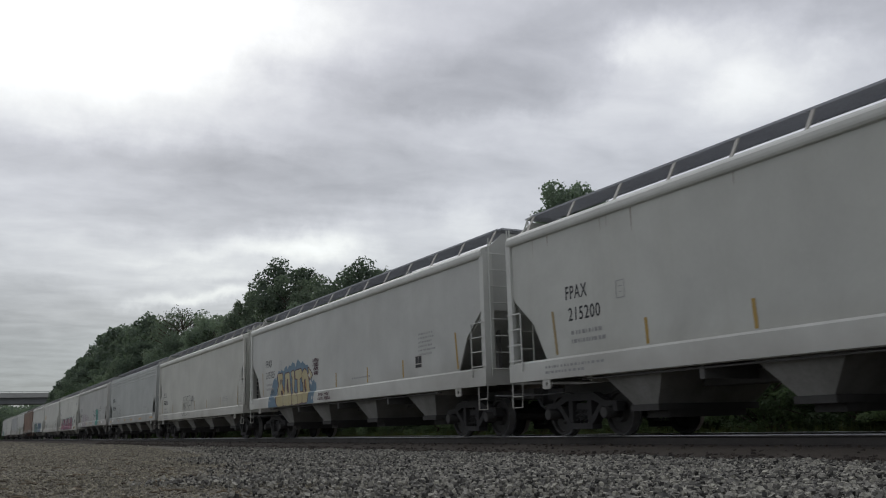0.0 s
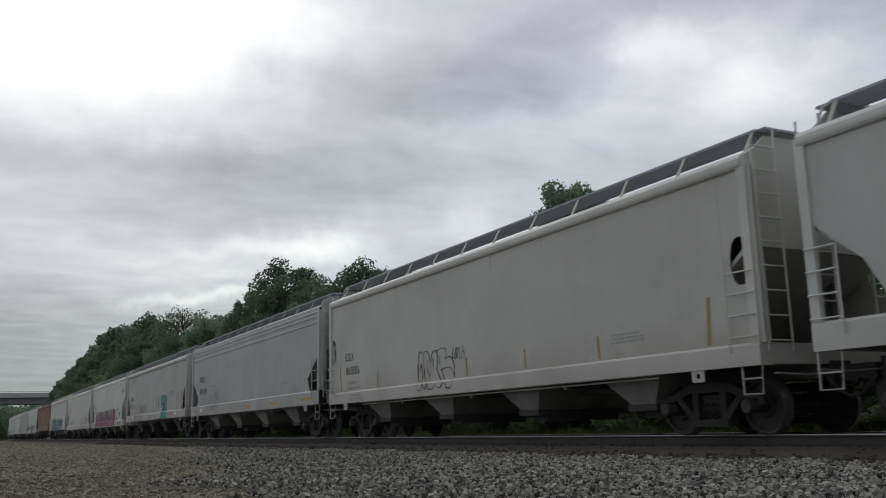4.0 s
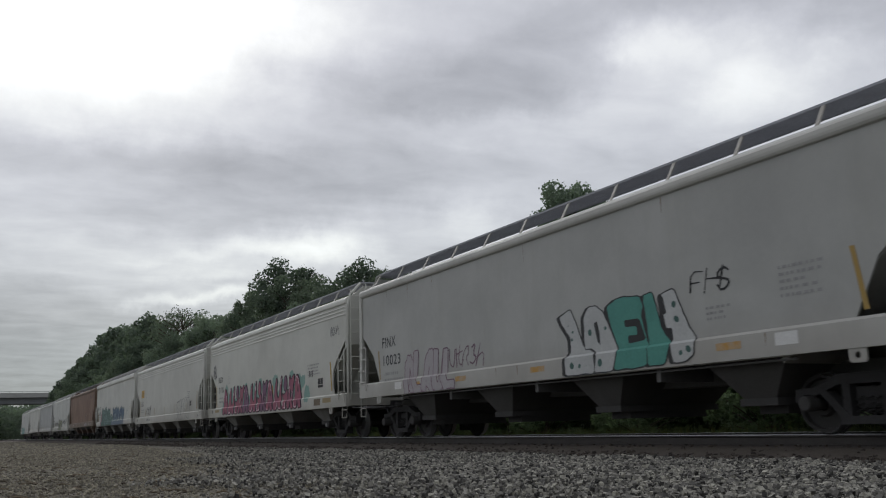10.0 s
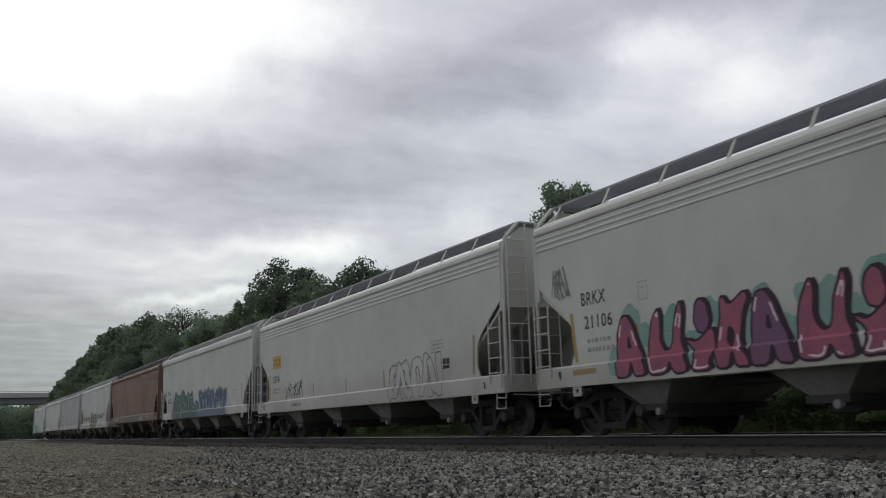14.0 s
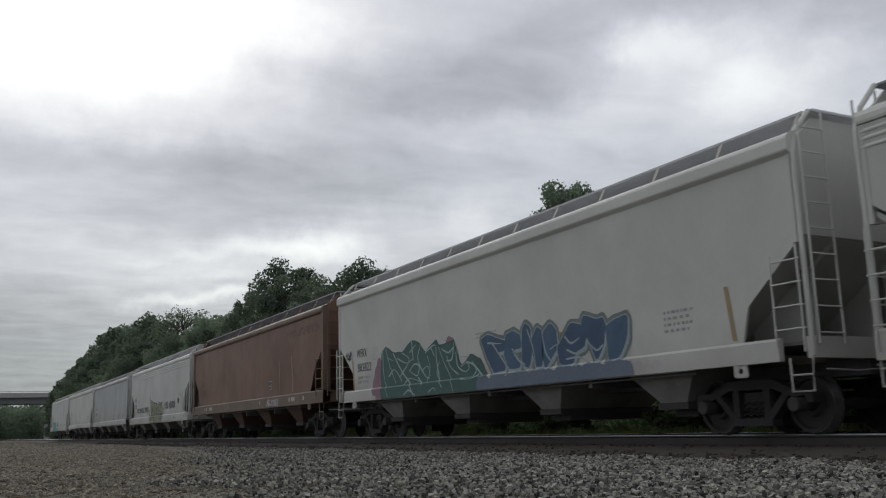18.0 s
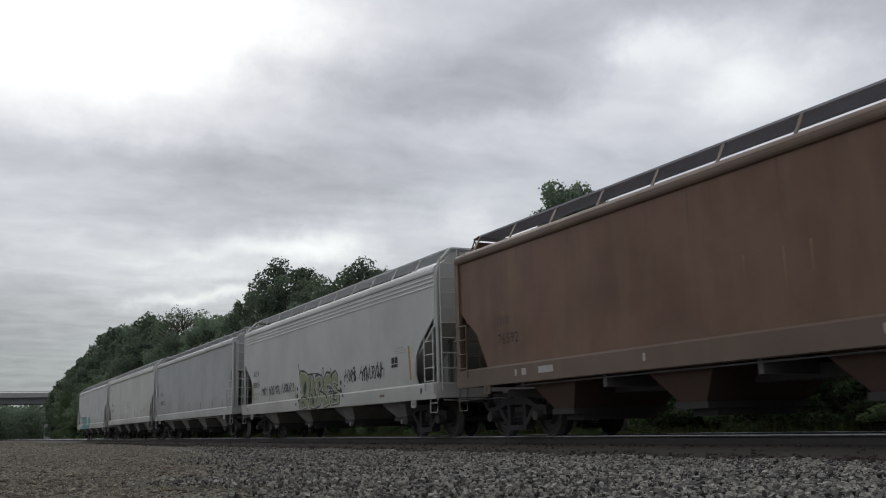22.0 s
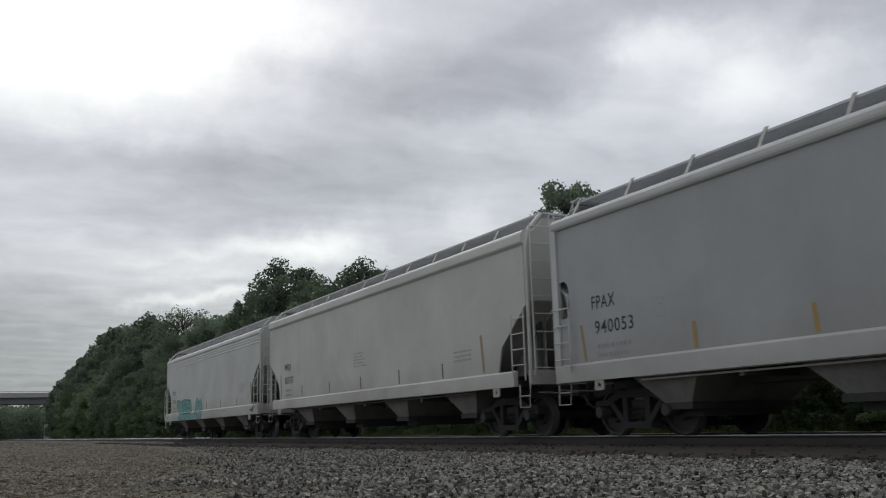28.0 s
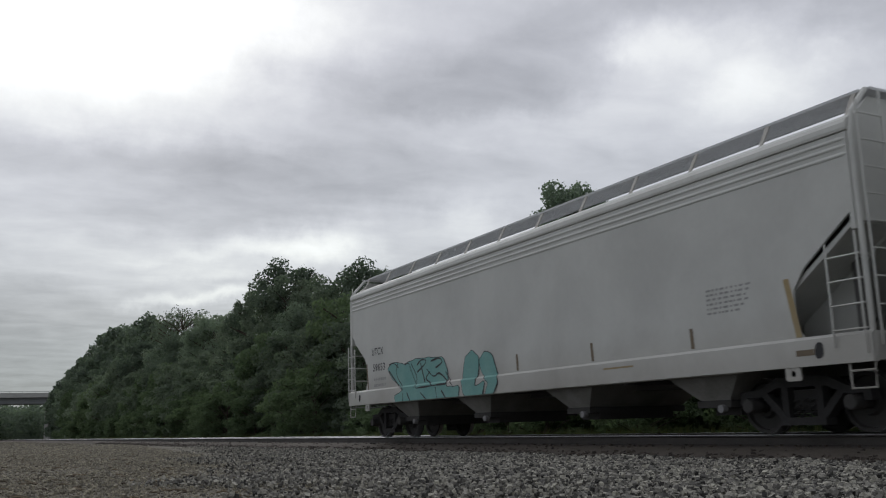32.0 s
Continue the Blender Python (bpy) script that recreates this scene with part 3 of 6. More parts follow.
# ---------------------------------------------------------------- trees
def leaves(centres, size, spread):
    """Folded leaves about the given points, each turned its own way."""
    n = len(centres)
    u = rng.normal(size=(n, 3))
    u /= np.linalg.norm(u, axis=1)[:, None]
    w = np.cross(u, rng.normal(size=(n, 3)))
    w /= np.linalg.norm(w, axis=1)[:, None]
    nn = np.cross(u, w)
    s = (size * rng.uniform(0.6, 1.35, n))[:, None]
    v = np.stack([centres - u * s * 0.5, centres + w * s * 0.34 + nn * s * 0.1, centres + u * s * 0.55, centres - w * s * 0.34 + nn * s * 0.1], 1)
    f = np.arange(n * 4).reshape(n, 4)
    return v.reshape(-1, 3), f


def make_tree(label, height, radius, base, clumps, per, size, leaf, seed, bare=0.0, lean=0.0, shoots=0.08, limb=1.0):
    r = random.Random(seed)
    tree = tagged(new("tree" if base > 0.6 else "shrub"), label, "tree" if base > 0.6 else "shrub", "trees along the railway")
    bm = B()
    trunk = [(0, 0, -0.3)]
    for k in range(1, 7):
        trunk.append((lean * k / 6 + r.uniform(-0.12, 0.12), r.uniform(-0.12, 0.12), height * 0.86 * k / 6))
    r0 = 0.018 * height + 0.03
    for k in range(6):
        a, b = Vector(trunk[k]), Vector(trunk[k + 1])
        ra, rb = r0 * (1 - k / 6.6), r0 * (1 - (k + 1) / 6.6)
        n = 7
        ring = [[bm.verts.new(p + Vector((q * math.cos(j * 2 * math.pi / n), q * math.sin(j * 2 * math.pi / n), 0))) for j in range(n)] for p, q in ((a, ra), (b, rb))]
        for j in range(n):
            bm.faces.new((ring[0][j], ring[0][(j + 1) % n], ring[1][(j + 1) % n], ring[1][j]))
    spots = []
    for k in range(clumps):
        h = base + (height - base) * (k + r.random()) / clumps
        rel = (h - base) / (height - base)
        wide = radius * math.sqrt(max(0.06, 1 - ((rel - 0.42) / 0.62) ** 2))
        a = r.uniform(0, 2 * math.pi)
        d = wide * r.uniform(0.25, 1.0) ** 0.6 * r.uniform(0.8, 1.15)
        spots.append((d * math.cos(a) + lean * rel, d * math.sin(a), h + r.uniform(-0.3, 0.3)))
    for k, s in enumerate(spots):
        if k % 2 == 0 or limb > 1:
            h = max(0.3, s[2] - 0.5 * math.hypot(s[0], s[1]) - 0.4)
            root = (lean * h / height, 0, min(h, height * 0.84))
            mid = ((s[0] + root[0]) * 0.5, s[1] * 0.5, (s[2] + root[2]) * 0.5 + 0.15)
            tube(bm, [root, mid, s], (0.022 + 0.0016 * height) * limb, 4)
    part("trunk", bm, M["bark"], tree, "brown trunk and limbs")
    pts = []
    for s in spots:
        full = per if r.random() > bare else int(per * 0.2)
        q = rng.normal(size=(full, 3))
        long = np.linalg.norm(q, axis=1)
        q *= (np.minimum(long, np.where(rng.random(full) < 0.16, 1.6, 1.2)) / long)[:, None] * np.array((0.55, 0.55, 0.38)) * (radius * 0.22 + 0.16)
        if s[2] > height * 0.55 and r.random() < shoots:       # young shoots stand up from the top
            q = q * np.array((0.55, 0.55, 1.5)) + np.array((0, 0, 0.06 * radius))
        pts.append(q + np.array(s))
    v, f = leaves(np.concatenate(pts), size, 0)
    crown = new("crown", mesh_from("crown", v, f, leaf))
    crown.parent = tree
    return tree


def make_woods():
    A = make_tree("tall leafy green tree in the wood beside the railway", 11.0, 3.1, 1.6, 120, 190, 0.175, M["leaf_a"], 11, shoots=0.25)
    B_ = make_tree("broad dark green tree in the wood beside the railway", 12.0, 4.0, 1.2, 150, 180, 0.195, M["leaf_c"], 12, shoots=0.25)
    C = make_tree("tall far tree at the end of the wood", 16.0, 4.6, 1.5, 130, 80, 0.42, M["leaf_c"], 13, shoots=0.25)
    T = make_tree("half-bare tree with thin leaves and open branches", 13.5, 4.2, 1.5, 100, 60, 0.24, M["leaf_a"], 14, bare=0.35, limb=1.01)
    S = make_tree("dense green shrub hung with vines beside the track", 5.0, 2.5, 0.15, 70, 120, 0.19, M["leaf_b"], 15)
    S2 = make_tree("tall dense green shrub at the edge of the wood", 7.0, 2.8, 0.3, 90, 110, 0.21, M["leaf_a"], 16)
    L = make_tree("slim leafy tree standing up behind the train", 10.1, 2.35, 3.2, 170, 320, 0.120, M["leaf_c"], 17, shoots=0.3)
    L.matrix_basis = pose(-30.07, 22.33, -0.2, 0, 0, 40)
    used = set()

    def put(proto, x, y, top, turn):
        height = {A: 11.0, B_: 12.0, C: 16.0, T: 13.5, S: 5.0, S2: 7.0}[proto]
        s = top * 0.93 / height
        m = pose(x, y, -0.2, 0, 0, turn)
        if proto in used:
            ob = copy_thing(proto, m)
        else:
            used.add(proto)
            ob = proto
            ob.matrix_basis = m
        ob.scale = (s ** 0.6, s ** 0.6, s)

    r = random.Random(21)
    # the skyline: tall trees with their own heights
    for proto, x, y, top in ((B_, -67.2, 22, 13.9), (A, -72.6, 22, 13.0), (A, -64.6, 21.5, 12.2), (A, -57.5, 22.5, 11.3), (B_, -52.0, 22, 11.2), (A, -47.5, 22, 10.0), (A, -80.5, 22.5, 11.8),
                             (B_, -88.0, 22, 12.4), (A, -94.0, 23, 13.0), (T, -103.5, 22, 15.5), (T, -110.5, 22.5, 15.9), (C, -122.0, 22, 16.6), (C, -131, 23, 16.4), (C, -140, 23, 17.2), (C, -150.0, 22, 18.3),
                             (C, -160, 22, 17.4), (C, -171, 22, 17.0), (C, -183.0, 22, 16.4), (C, -200.0, 22, 15.4), (C, -192, 22, 15.4), (C, -213, 22, 14.2), (C, -228, 22, 13.2), (C, -243, 24.6, 12.2),
                             (C, -250, 25.4, 10.4), (C, -236, 23.0, 12.2), (C, -222, 21.2, 12.8), (B_, -98, 21, 11.5), (B_, -107, 21, 11.5), (B_, -60, 21, 9.5), (B_, -117, 21, 12.5)):
        put(proto, x, y, top, r.uniform(0, 360))
    # the wall of shrubs and vines in front
    x = -44.0
    while x > -172:
        step = 2.6 if x > -110 else 4.2
        put(S2 if r.random() < 0.62 else S, x + r.uniform(-0.5, 0.5), 18.6 + r.uniform(-0.8, 0.8), r.uniform(5.0, 8.2) * (1.0 if x > -110 else 1.2), r.uniform(0, 360))
        if r.random() < 0.75:
            put(S, x + r.uniform(-1, 1), 16.6 + r.uniform(-0.5, 0.5), r.uniform(2.6, 4.4), r.uniform(0, 360))
        x -= step
    # lower growth behind the train
    x = -42.0
    while x < 22:
        put(S if r.random() < 0.6 else S2, x, 19.2 + r.uniform(-1.0, 1.4), r.uniform(3.4, 5.6), r.uniform(0, 360))
        if r.random() < 0.7:
            put(S, x + 1.2, 16.6 + r.uniform(-0.5, 0.4), r.uniform(1.4, 3.0), r.uniform(0, 360))
        put(S2, x + 0.8, 24.5 + r.uniform(-1.2, 1.2), r.uniform(4.6, 6.2), r.uniform(0, 360))
        x += 2.3
    # far woods past the bridge
    pts = []
    for k in range(430):
        x, y = -rng.uniform(290, 390), rng.uniform(-90, 75)
        h, w = rng.uniform(9, 13), rng.uniform(2.8, 4.6)
        q = rng.normal(size=(260, 3))
        q *= (rng.uniform(0.3, 1, 260) ** 0.5 / np.linalg.norm(q, axis=1))[:, None]
        pts.append(q * np.array((w, w, h * 0.52)) + np.array((x, y, h * 0.48)))
    v, f = leaves(np.concatenate(pts), 1.1, 0)
    tagged(new("far_woods", mesh_from("far_woods", v, f, M["leaf_c"])), "dark green woods far beyond the bridge", "woods", kind="stuff")
    # grass and weeds at the foot of the shrubs
    n = 30000
    x, y = rng.uniform(-110, 14, n), 14.2 + rng.gamma(2.0, 0.8, n)
    h = rng.uniform(0.1, 0.55, n)
    a = rng.uniform(0, 2 * math.pi, n)
    dx, dy = np.cos(a) * 0.012, np.sin(a) * 0.012
    lx, ly = rng.normal(0, 0.12, n), rng.normal(0, 0.12, n)
    z = np.full(n, -0.2)
    v = np.stack([np.stack([x - dx, y - dy, z], 1), np.stack([x + dx, y + dy, z], 1), np.stack([x + lx, y + ly, z + h + 0.15], 1)], 1).reshape(-1, 3)
    tagged(new("weeds", mesh_from("weeds", v, np.arange(n * 3).reshape(n, 3), M["grass"])), "tall dry grass and weeds behind the track", "weeds", kind="stuff")


make_woods()


# ---------------------------------------------------------------- bird
def make_bird():
    bird = tagged(new("bird"), "small dark bird flying out from the treetops", "bird")
    bm = B()
    rings = []
    for x, q in ((-0.20, 0.004), (-0.12, 0.028), (0.0, 0.048), (0.09, 0.038), (0.13, 0.026), (0.165, 0.028), (0.195, 0.012), (0.225, 0.002)):
        rings.append([bm.verts.new((x, q * math.cos(k * math.pi / 4), q * math.sin(k * math.pi / 4) + 0.12 * max(0, x) ** 1.5)) for k in range(8)])
    for a, b in zip(rings, rings[1:]):
        for k in range(8):
            bm.faces.new((a[k], a[(k + 1) % 8], b[(k + 1) % 8], b[k]))
    part("body", bm, M["feather"], bird, smooth=True)
    bm = prism(B(), [(-0.16, -0.006), (-0.16, 0.006), (-0.30, 0.004), (-0.30, -0.004)], -0.035, 0.035)
    part("tail", bm, M["feather"], bird)
    wings = []
    for s in (-1, 1):
        bm = B()
        line = ((0.07, 0.0), (0.085, 0.14), (0.03, 0.30), (-0.05, 0.27), (-0.05, 0.12), (-0.06, 0.0))
        top = [bm.verts.new((x, s * y, 0.006 * (0.3 - y) + 0.004)) for x, y in line]
        low = [bm.verts.new((x, s * y, -0.003)) for x, y in line]
        bm.faces.new(top), bm.faces.new(low[::-1])
        for k in range(len(line)):
            j = (k + 1) % len(line)
            bm.faces.new((top[k], top[j], low[j], low[k]))
        w = part("wing", bm, M["feather"], bird)
        w.location = (0, s * 0.035, 0.02)
        wings.append((w, s))
    return bird, wings


BIRD, WINGS = make_bird()

# ---------------------------------------------------------------- paint and lettering
SKEL = {
    "A": ["0,0 .25,.6 .5,1 .75,.6 1,0", ".22,.38 .78,.38"], "B": ["0,0 0,1 .7,.95 .75,.6 .1,.52 .9,.45 .9,.08 0,0"], "C": ["1,.8 .7,1 .2,.9 0,.5 .2,.1 .7,0 1,.2"],
    "E": ["1,1 0,1 0,0 1,0", "0,.52 .8,.52"], "F": ["1,1 0,1 0,0", "0,.55 .8,.55"], "G": ["1,.8 .6,1 .15,.85 0,.5 .2,.1 .7,0 1,.15 1,.45 .6,.45"], "H": ["0,0 0,1", "1,0 1,1", "0,.5 1,.5"],
    "L": ["0,1 0,0 1,0"], "M": ["0,0 .1,1 .5,.4 .9,1 1,0"], "N": ["0,0 0,1 1,0 1,1"], "O": ["0,.5 .15,.9 .5,1 .85,.9 1,.5 .85,.1 .5,0 .15,.1 0,.5"], "P": ["0,0 0,1 .8,.95 .9,.7 .75,.45 0,.42"],
    "R": ["0,0 0,1 .8,.95 .85,.65 .1,.5 1,0"], "S": ["1,.85 .6,1 .1,.85 .15,.6 .85,.42 .9,.12 .4,0 0,.15"], "T": ["0,1 1,1", ".5,1 .5,0"], "U": ["0,1 .05,.2 .5,0 .95,.2 1,1"],
    "I": [".5,1 .5,0"], "K": ["0,0 0,1", "1,1 .1,.5 1,0"], "Z": ["0,1 1,1 0,0 1,0"], "X": ["0,0 1,1", "0,1 1,0"], "D": ["0,0 0,1 .6,.95 1,.5 .6,.05 0,0"],
    # shapes that are no letters, for writing that cannot be read
    "1": ["0,0 .1,.7 .45,1 .8,.7 .7,.1", ".7,.1 1,.0"], "2": ["0,1 .1,.3 .5,.05 .8,.4 .9,1", ".9,1 1,.1"], "3": [".2,0 .05,.5 .4,1 .9,.6 .4,.45 1,0"], "4": ["0,.9 .5,1 .3,.5 .9,.4 .6,0 .1,.1"],
    "5": ["0,0 .3,1", ".2,.5 .8,.7 1,0"], "6": [".5,1 .4,.3 .7,0 1,.3", ".0,.65 .9,.75"],
}


def strokes(word, x0, x1, z0, z1, seed, jitter=1.0, slant=0.0, tilt=0.0, fat=0.82):
    """Line strokes of hand-drawn letters that fill a field of the car's side."""
    r = random.Random(seed)
    slot = (x1 - x0) / len(word)
    out = []
    for k, ch in enumerate(word):
        if ch == " ":
            continue
        w, hgt = slot * r.uniform(fat - 0.08, fat + 0.08), (z1 - z0) * r.uniform(0.86, 1.0)
        bx0 = x0 + slot * (k + 0.1) + r.uniform(-0.06, 0.06) * slot * jitter
        bz0 = z0 + (z1 - z0 - hgt) * r.random() + tilt * k
        lean = slant + r.uniform(-0.12, 0.12) * jitter
        for line in SKEL[ch]:
            pts = []
            for pair in line.split():
                a, b = (float(q) for q in pair.split(","))
                a += r.uniform(-0.05, 0.05) * jitter
                b += r.uniform(-0.04, 0.04) * jitter
                pts.append((bx0 + a * w + lean * b * hgt, bz0 + b * hgt))
            fine = []       # rounded corners
            for i in range(len(pts) - 1):
                p, q = pts[i], pts[i + 1]
                if i == 0:
                    fine.append(p)
                fine.append((p[0] * 0.3 + q[0] * 0.7, p[1] * 0.3 + q[1] * 0.7) if i < len(pts) - 2 else q)
                if i < len(pts) - 2:
                    n = pts[i + 2]
                    fine.append((q[0] * 0.75 + n[0] * 0.25, q[1] * 0.75 + n[1] * 0.25))
            out.append(fine)
    return out


def split_letters(lines, word):
    """The strokes of each letter by itself."""
    k, out = 0, []
    for ch in word:
        if ch != " ":
            n = len(SKEL[ch])
            out.append(lines[k:k + n])
            k += n
    return out


def grid(x0, x1, z0, z1, step):
    return np.meshgrid(np.arange(x0, x1 + step, step), np.arange(z0, z1 + step, step), indexing="ij")


def stroke_field(X, Z, lines, half, square=False, wobble=0.0, seed=0):
    """Distance to the edge of painted strokes: below zero inside the paint."""
    if wobble:
        X, Z = X + wobble * (np.sin(4.3 * Z + seed) + 0.5 * np.sin(9.7 * X + 5.1 * Z)), Z + wobble * (np.sin(3.7 * X + seed * 2) + 0.5 * np.sin(8.9 * Z - 4.0 * X))
    out = np.full(X.shape, 9.0)
    for pts in lines:
        for (xa, za), (xb, zb) in zip(pts, pts[1:]):
            dx, dz = xb - xa, zb - za
            l = math.hypot(dx, dz) or 1e-6
            dx, dz = dx / l, dz / l
            t, n = (X - xa) * dx + (Z - za) * dz - l / 2, np.abs((X - xa) * -dz + (Z - za) * dx)
            q = np.abs(t) - l / 2
            h = half * (0.78 + 0.30 * abs(dz)) if square else half
            e = 0.35 * h if square else h       # rounding of the stroke's ends
            d = np.hypot(np.maximum(q - (h - e), 0), np.maximum(n - (h - e), 0)) + np.minimum(np.maximum(q, n) - (h - e), 0) - e
            out = np.minimum(out, d)
    return out


def blob_field(X, Z, balls):
    out = np.full(X.shape, 9.0)
    for x, z, q in balls:
        out = np.minimum(out, np.hypot(X - x, Z - z) - q)
    return out


def soften(path, x0, rounds, closed=True, cut_at=0.22):
    """A drawn path, in centimetres from x0 and over the rail, with its corners rounded."""
    pts = [(x0 + float(a) / 100, float(b) / 100) for a, b in (p.split(",") for p in path.split())]
    for _ in range(rounds):
        pairs = list(zip(pts, pts[1:] + pts[:1])) if closed else list(zip(pts, pts[1:]))
        cut = []
        for (xa, za), (xb, zb) in pairs:
            a, b = 1 - cut_at, cut_at
            cut += [(xa * a + xb * b, za * a + zb * b), (xa * b + xb * a, za * b + zb * a)]
        pts = cut if closed else [pts[0]] + cut[1:-1] + [pts[-1]]
    return pts


def shape_field(X, Z, pts):
    """Signed distance to a closed shape: below zero inside."""
    away, inside = np.full(X.shape, 99.0), np.zeros(X.shape, bool)
    for (xa, za), (xb, zb) in zip(pts, pts[1:] + pts[:1]):
        dx, dz = xb - xa, zb - za
        t = np.clip(((X - xa) * dx + (Z - za) * dz) / max(dx * dx + dz * dz, 1e-9), 0, 1)
        away = np.minimum(away, np.hypot(X - xa - t * dx, Z - za - t * dz))
        if dz:
            inside ^= ((za > Z) != (zb > Z)) & (X < xa + (Z - za) / dz * dx)
    return np.where(inside, -away, away)


def march(f, X, Z, layer):
    """A flat sheet of paint where f is below zero."""
    bm, seen = B(), {}
    inside = f < 0
    some = inside[:-1, :-1] | inside[1:, :-1] | inside[1:, 1:] | inside[:-1, 1:]

    def vert(key, x, z):
        if key not in seen:
            seen[key] = bm.verts.new((x, layer, z))
        return seen[key]

    for i, j in zip(*np.nonzero(some)):
        ring, corner = [], ((i, j), (i + 1, j), (i + 1, j + 1), (i, j + 1))
        for k in range(4):
            p, q = corner[k], corner[(k + 1) % 4]
            if inside[p]:
                ring.append(vert(p, X[p], Z[p]))
            if inside[p] != inside[q]:
                a, b = min(p, q), max(p, q)
                t = f[a] / (f[a] - f[b])
                ring.append(vert((a, b), X[a] + (X[b] - X[a]) * t, Z[a] + (Z[b] - Z[a]) * t))
        if len(ring) > 2:
            bm.faces.new(ring)
    return bm


def ribbon(bm, lines, half, base, r):
    """Thin straight paint lines in x and z; y holds the layer."""
    for k, pts in enumerate(lines):
        for (xa, za), (xb, zb) in zip(pts, pts[1:]):
            dx, dz = xb - xa, zb - za
            l = math.hypot(dx, dz) or 1e-6
            nx, nz = -dz / l * half, dx / l * half
            bm.faces.new([bm.verts.new((x, base, z)) for x, z in ((xa + nx, za + nz), (xb + nx, zb + nz), (xb - nx, zb - nz), (xa - nx, za - nz))])
    return bm


class Side:
    """The camera's side of one car: where its sheet and its sill lie."""

    def __init__(self, ob, half, sill_top, sill_bot, sheet=1.54, sill=1.60):
        self.ob, self.half, self.top, self.bot, self.sheet, self.sill = ob, half, sill_top, sill_bot, sheet, sill

    def paint(self, name, bm, material, parent=None, label=""):
        """Lays flat paint (x, layer, z) on the sheet and, below its ledge, on the sill."""
        low = bm.copy()
        bmesh.ops.bisect_plane(bm, geom=bm.verts[:] + bm.edges[:] + bm.faces[:], plane_co=(0, 0, self.top + 0.012), plane_no=(0, 0, -1), clear_outer=True)
        bmesh.ops.bisect_plane(low, geom=low.verts[:] + low.edges[:] + low.faces[:], plane_co=(0, 0, self.top + 0.012), plane_no=(0, 0, 1), clear_outer=True)
        bmesh.ops.bisect_plane(low, geom=low.verts[:] + low.edges[:] + low.faces[:], plane_co=(0, 0, self.top - 0.03), plane_no=(0, 0, 1))
        bmesh.ops.bisect_plane(low, geom=low.verts[:] + low.edges[:] + low.faces[:], plane_co=(0, 0, self.bot + 0.004), plane_no=(0, 0, -1), clear_outer=True)
        for v in bm.verts:
            v.co.y = -self.sheet - 0.003 - v.co.y
        for v in low.verts:
            rise = max(0.0, (v.co.z - self.top + 0.03) / 0.042)      # over the sloped ledge
            v.co.y = -self.sill - 0.003 - v.co.y + rise * (self.sill - self.sheet)
        data = bpy.data.meshes.new("low")
        low.to_mesh(data), low.free()
        bm.from_mesh(data)
        bpy.data.meshes.remove(data)
        bmesh.ops.remove_doubles(bm, verts=bm.verts, dist=0.0004)
        return part(name, bm, material, parent or self.ob, label)

    def patch(self, name, x0, x1, z0, z1, material, label="", slope=0.0):
        bm = B()
        x0, x1 = x0 - self.half, x1 - self.half
        bm.faces.new([bm.verts.new(p) for p in ((x0, 0.002, z0), (x1, 0.002, z0), (x1 + slope, 0.002, z1), (x0 + slope, 0.002, z1))])
        return self.paint(name, bm, material, None, label)

    def bars(self, name, x0, x1, z0, z1, rows, material, seed, label="", fill=0.45):
        """Small print that cannot be read: rows of short bars."""
        r, bm = random.Random(seed), B()
        step = (z1 - z0) / rows
        for k in range(rows):
            x, z = x0 - self.half, z1 - (k + 0.5) * step
            end = x1 - self.half - r.uniform(0, 0.35) * (x1 - x0)
            while x < end:
                w = r.uniform(0.03, 0.10)
                bm.faces.new([bm.verts.new((a, 0.002, b)) for a, b in ((x, z - step * fill / 2), (x + w, z - step * fill / 2), (x + w, z + step * fill / 2), (x, z + step * fill / 2))])
                x += w + r.uniform(0.02, 0.06)
        return tagged(self.paint(name, bm, material, None, label), kind="stuff")

    def text(self, name, words, x0, x1, z0, z1, material, label=""):
        """Stencilled characters fitted to a field."""
        curve = bpy.data.curves.new("lettering", "FONT")
        curve.body, curve.resolution_u, curve.offset, curve.space_character = words, 3, 0.009, 1.12
        ob = bpy.data.objects.new("lettering", curve)
        data = bpy.data.meshes.new_from_object(ob)
        bpy.data.objects.remove(ob)
        bpy.data.curves.remove(curve)
        bm = B()
        bm.from_mesh(data)
        bpy.data.meshes.remove(data)
        xs, zs = [v.co.x for v in bm.verts], [v.co.y for v in bm.verts]
        ax, bx_, az, bz = min(xs), max(xs), min(zs), max(zs)
        for v in bm.verts:
            v.co = Vector((x0 - self.half + (v.co.x - ax) / (bx_ - ax) * (x1 - x0), 0.003, z0 + (v.co.y - az) / (bz - az) * (z1 - z0)))
        return self.paint(name, bm, material, None, label)

    def piece(self, word, x0, x1, z0, z1, half, line, fill, outline, seed, label, jitter=1.0, fat=0.82, hollow=False, step=0.028):
        """Spray-painted letters of even strokes: filled, or hollow in outline alone."""
        x0, x1 = x0 - self.half, x1 - self.half
        lines = strokes(word, x0, x1, z0, z1, seed, jitter, fat=fat)
        each = split_letters(lines, word)
        X, Z = grid(x0 - 1.3, x1 + 1.3, self.bot - 0.05, z1 + half + 0.55, step)
        far = [stroke_field(X, Z, own, half, True, 0.022, seed) for own in each]
        near = np.min(far, axis=0)
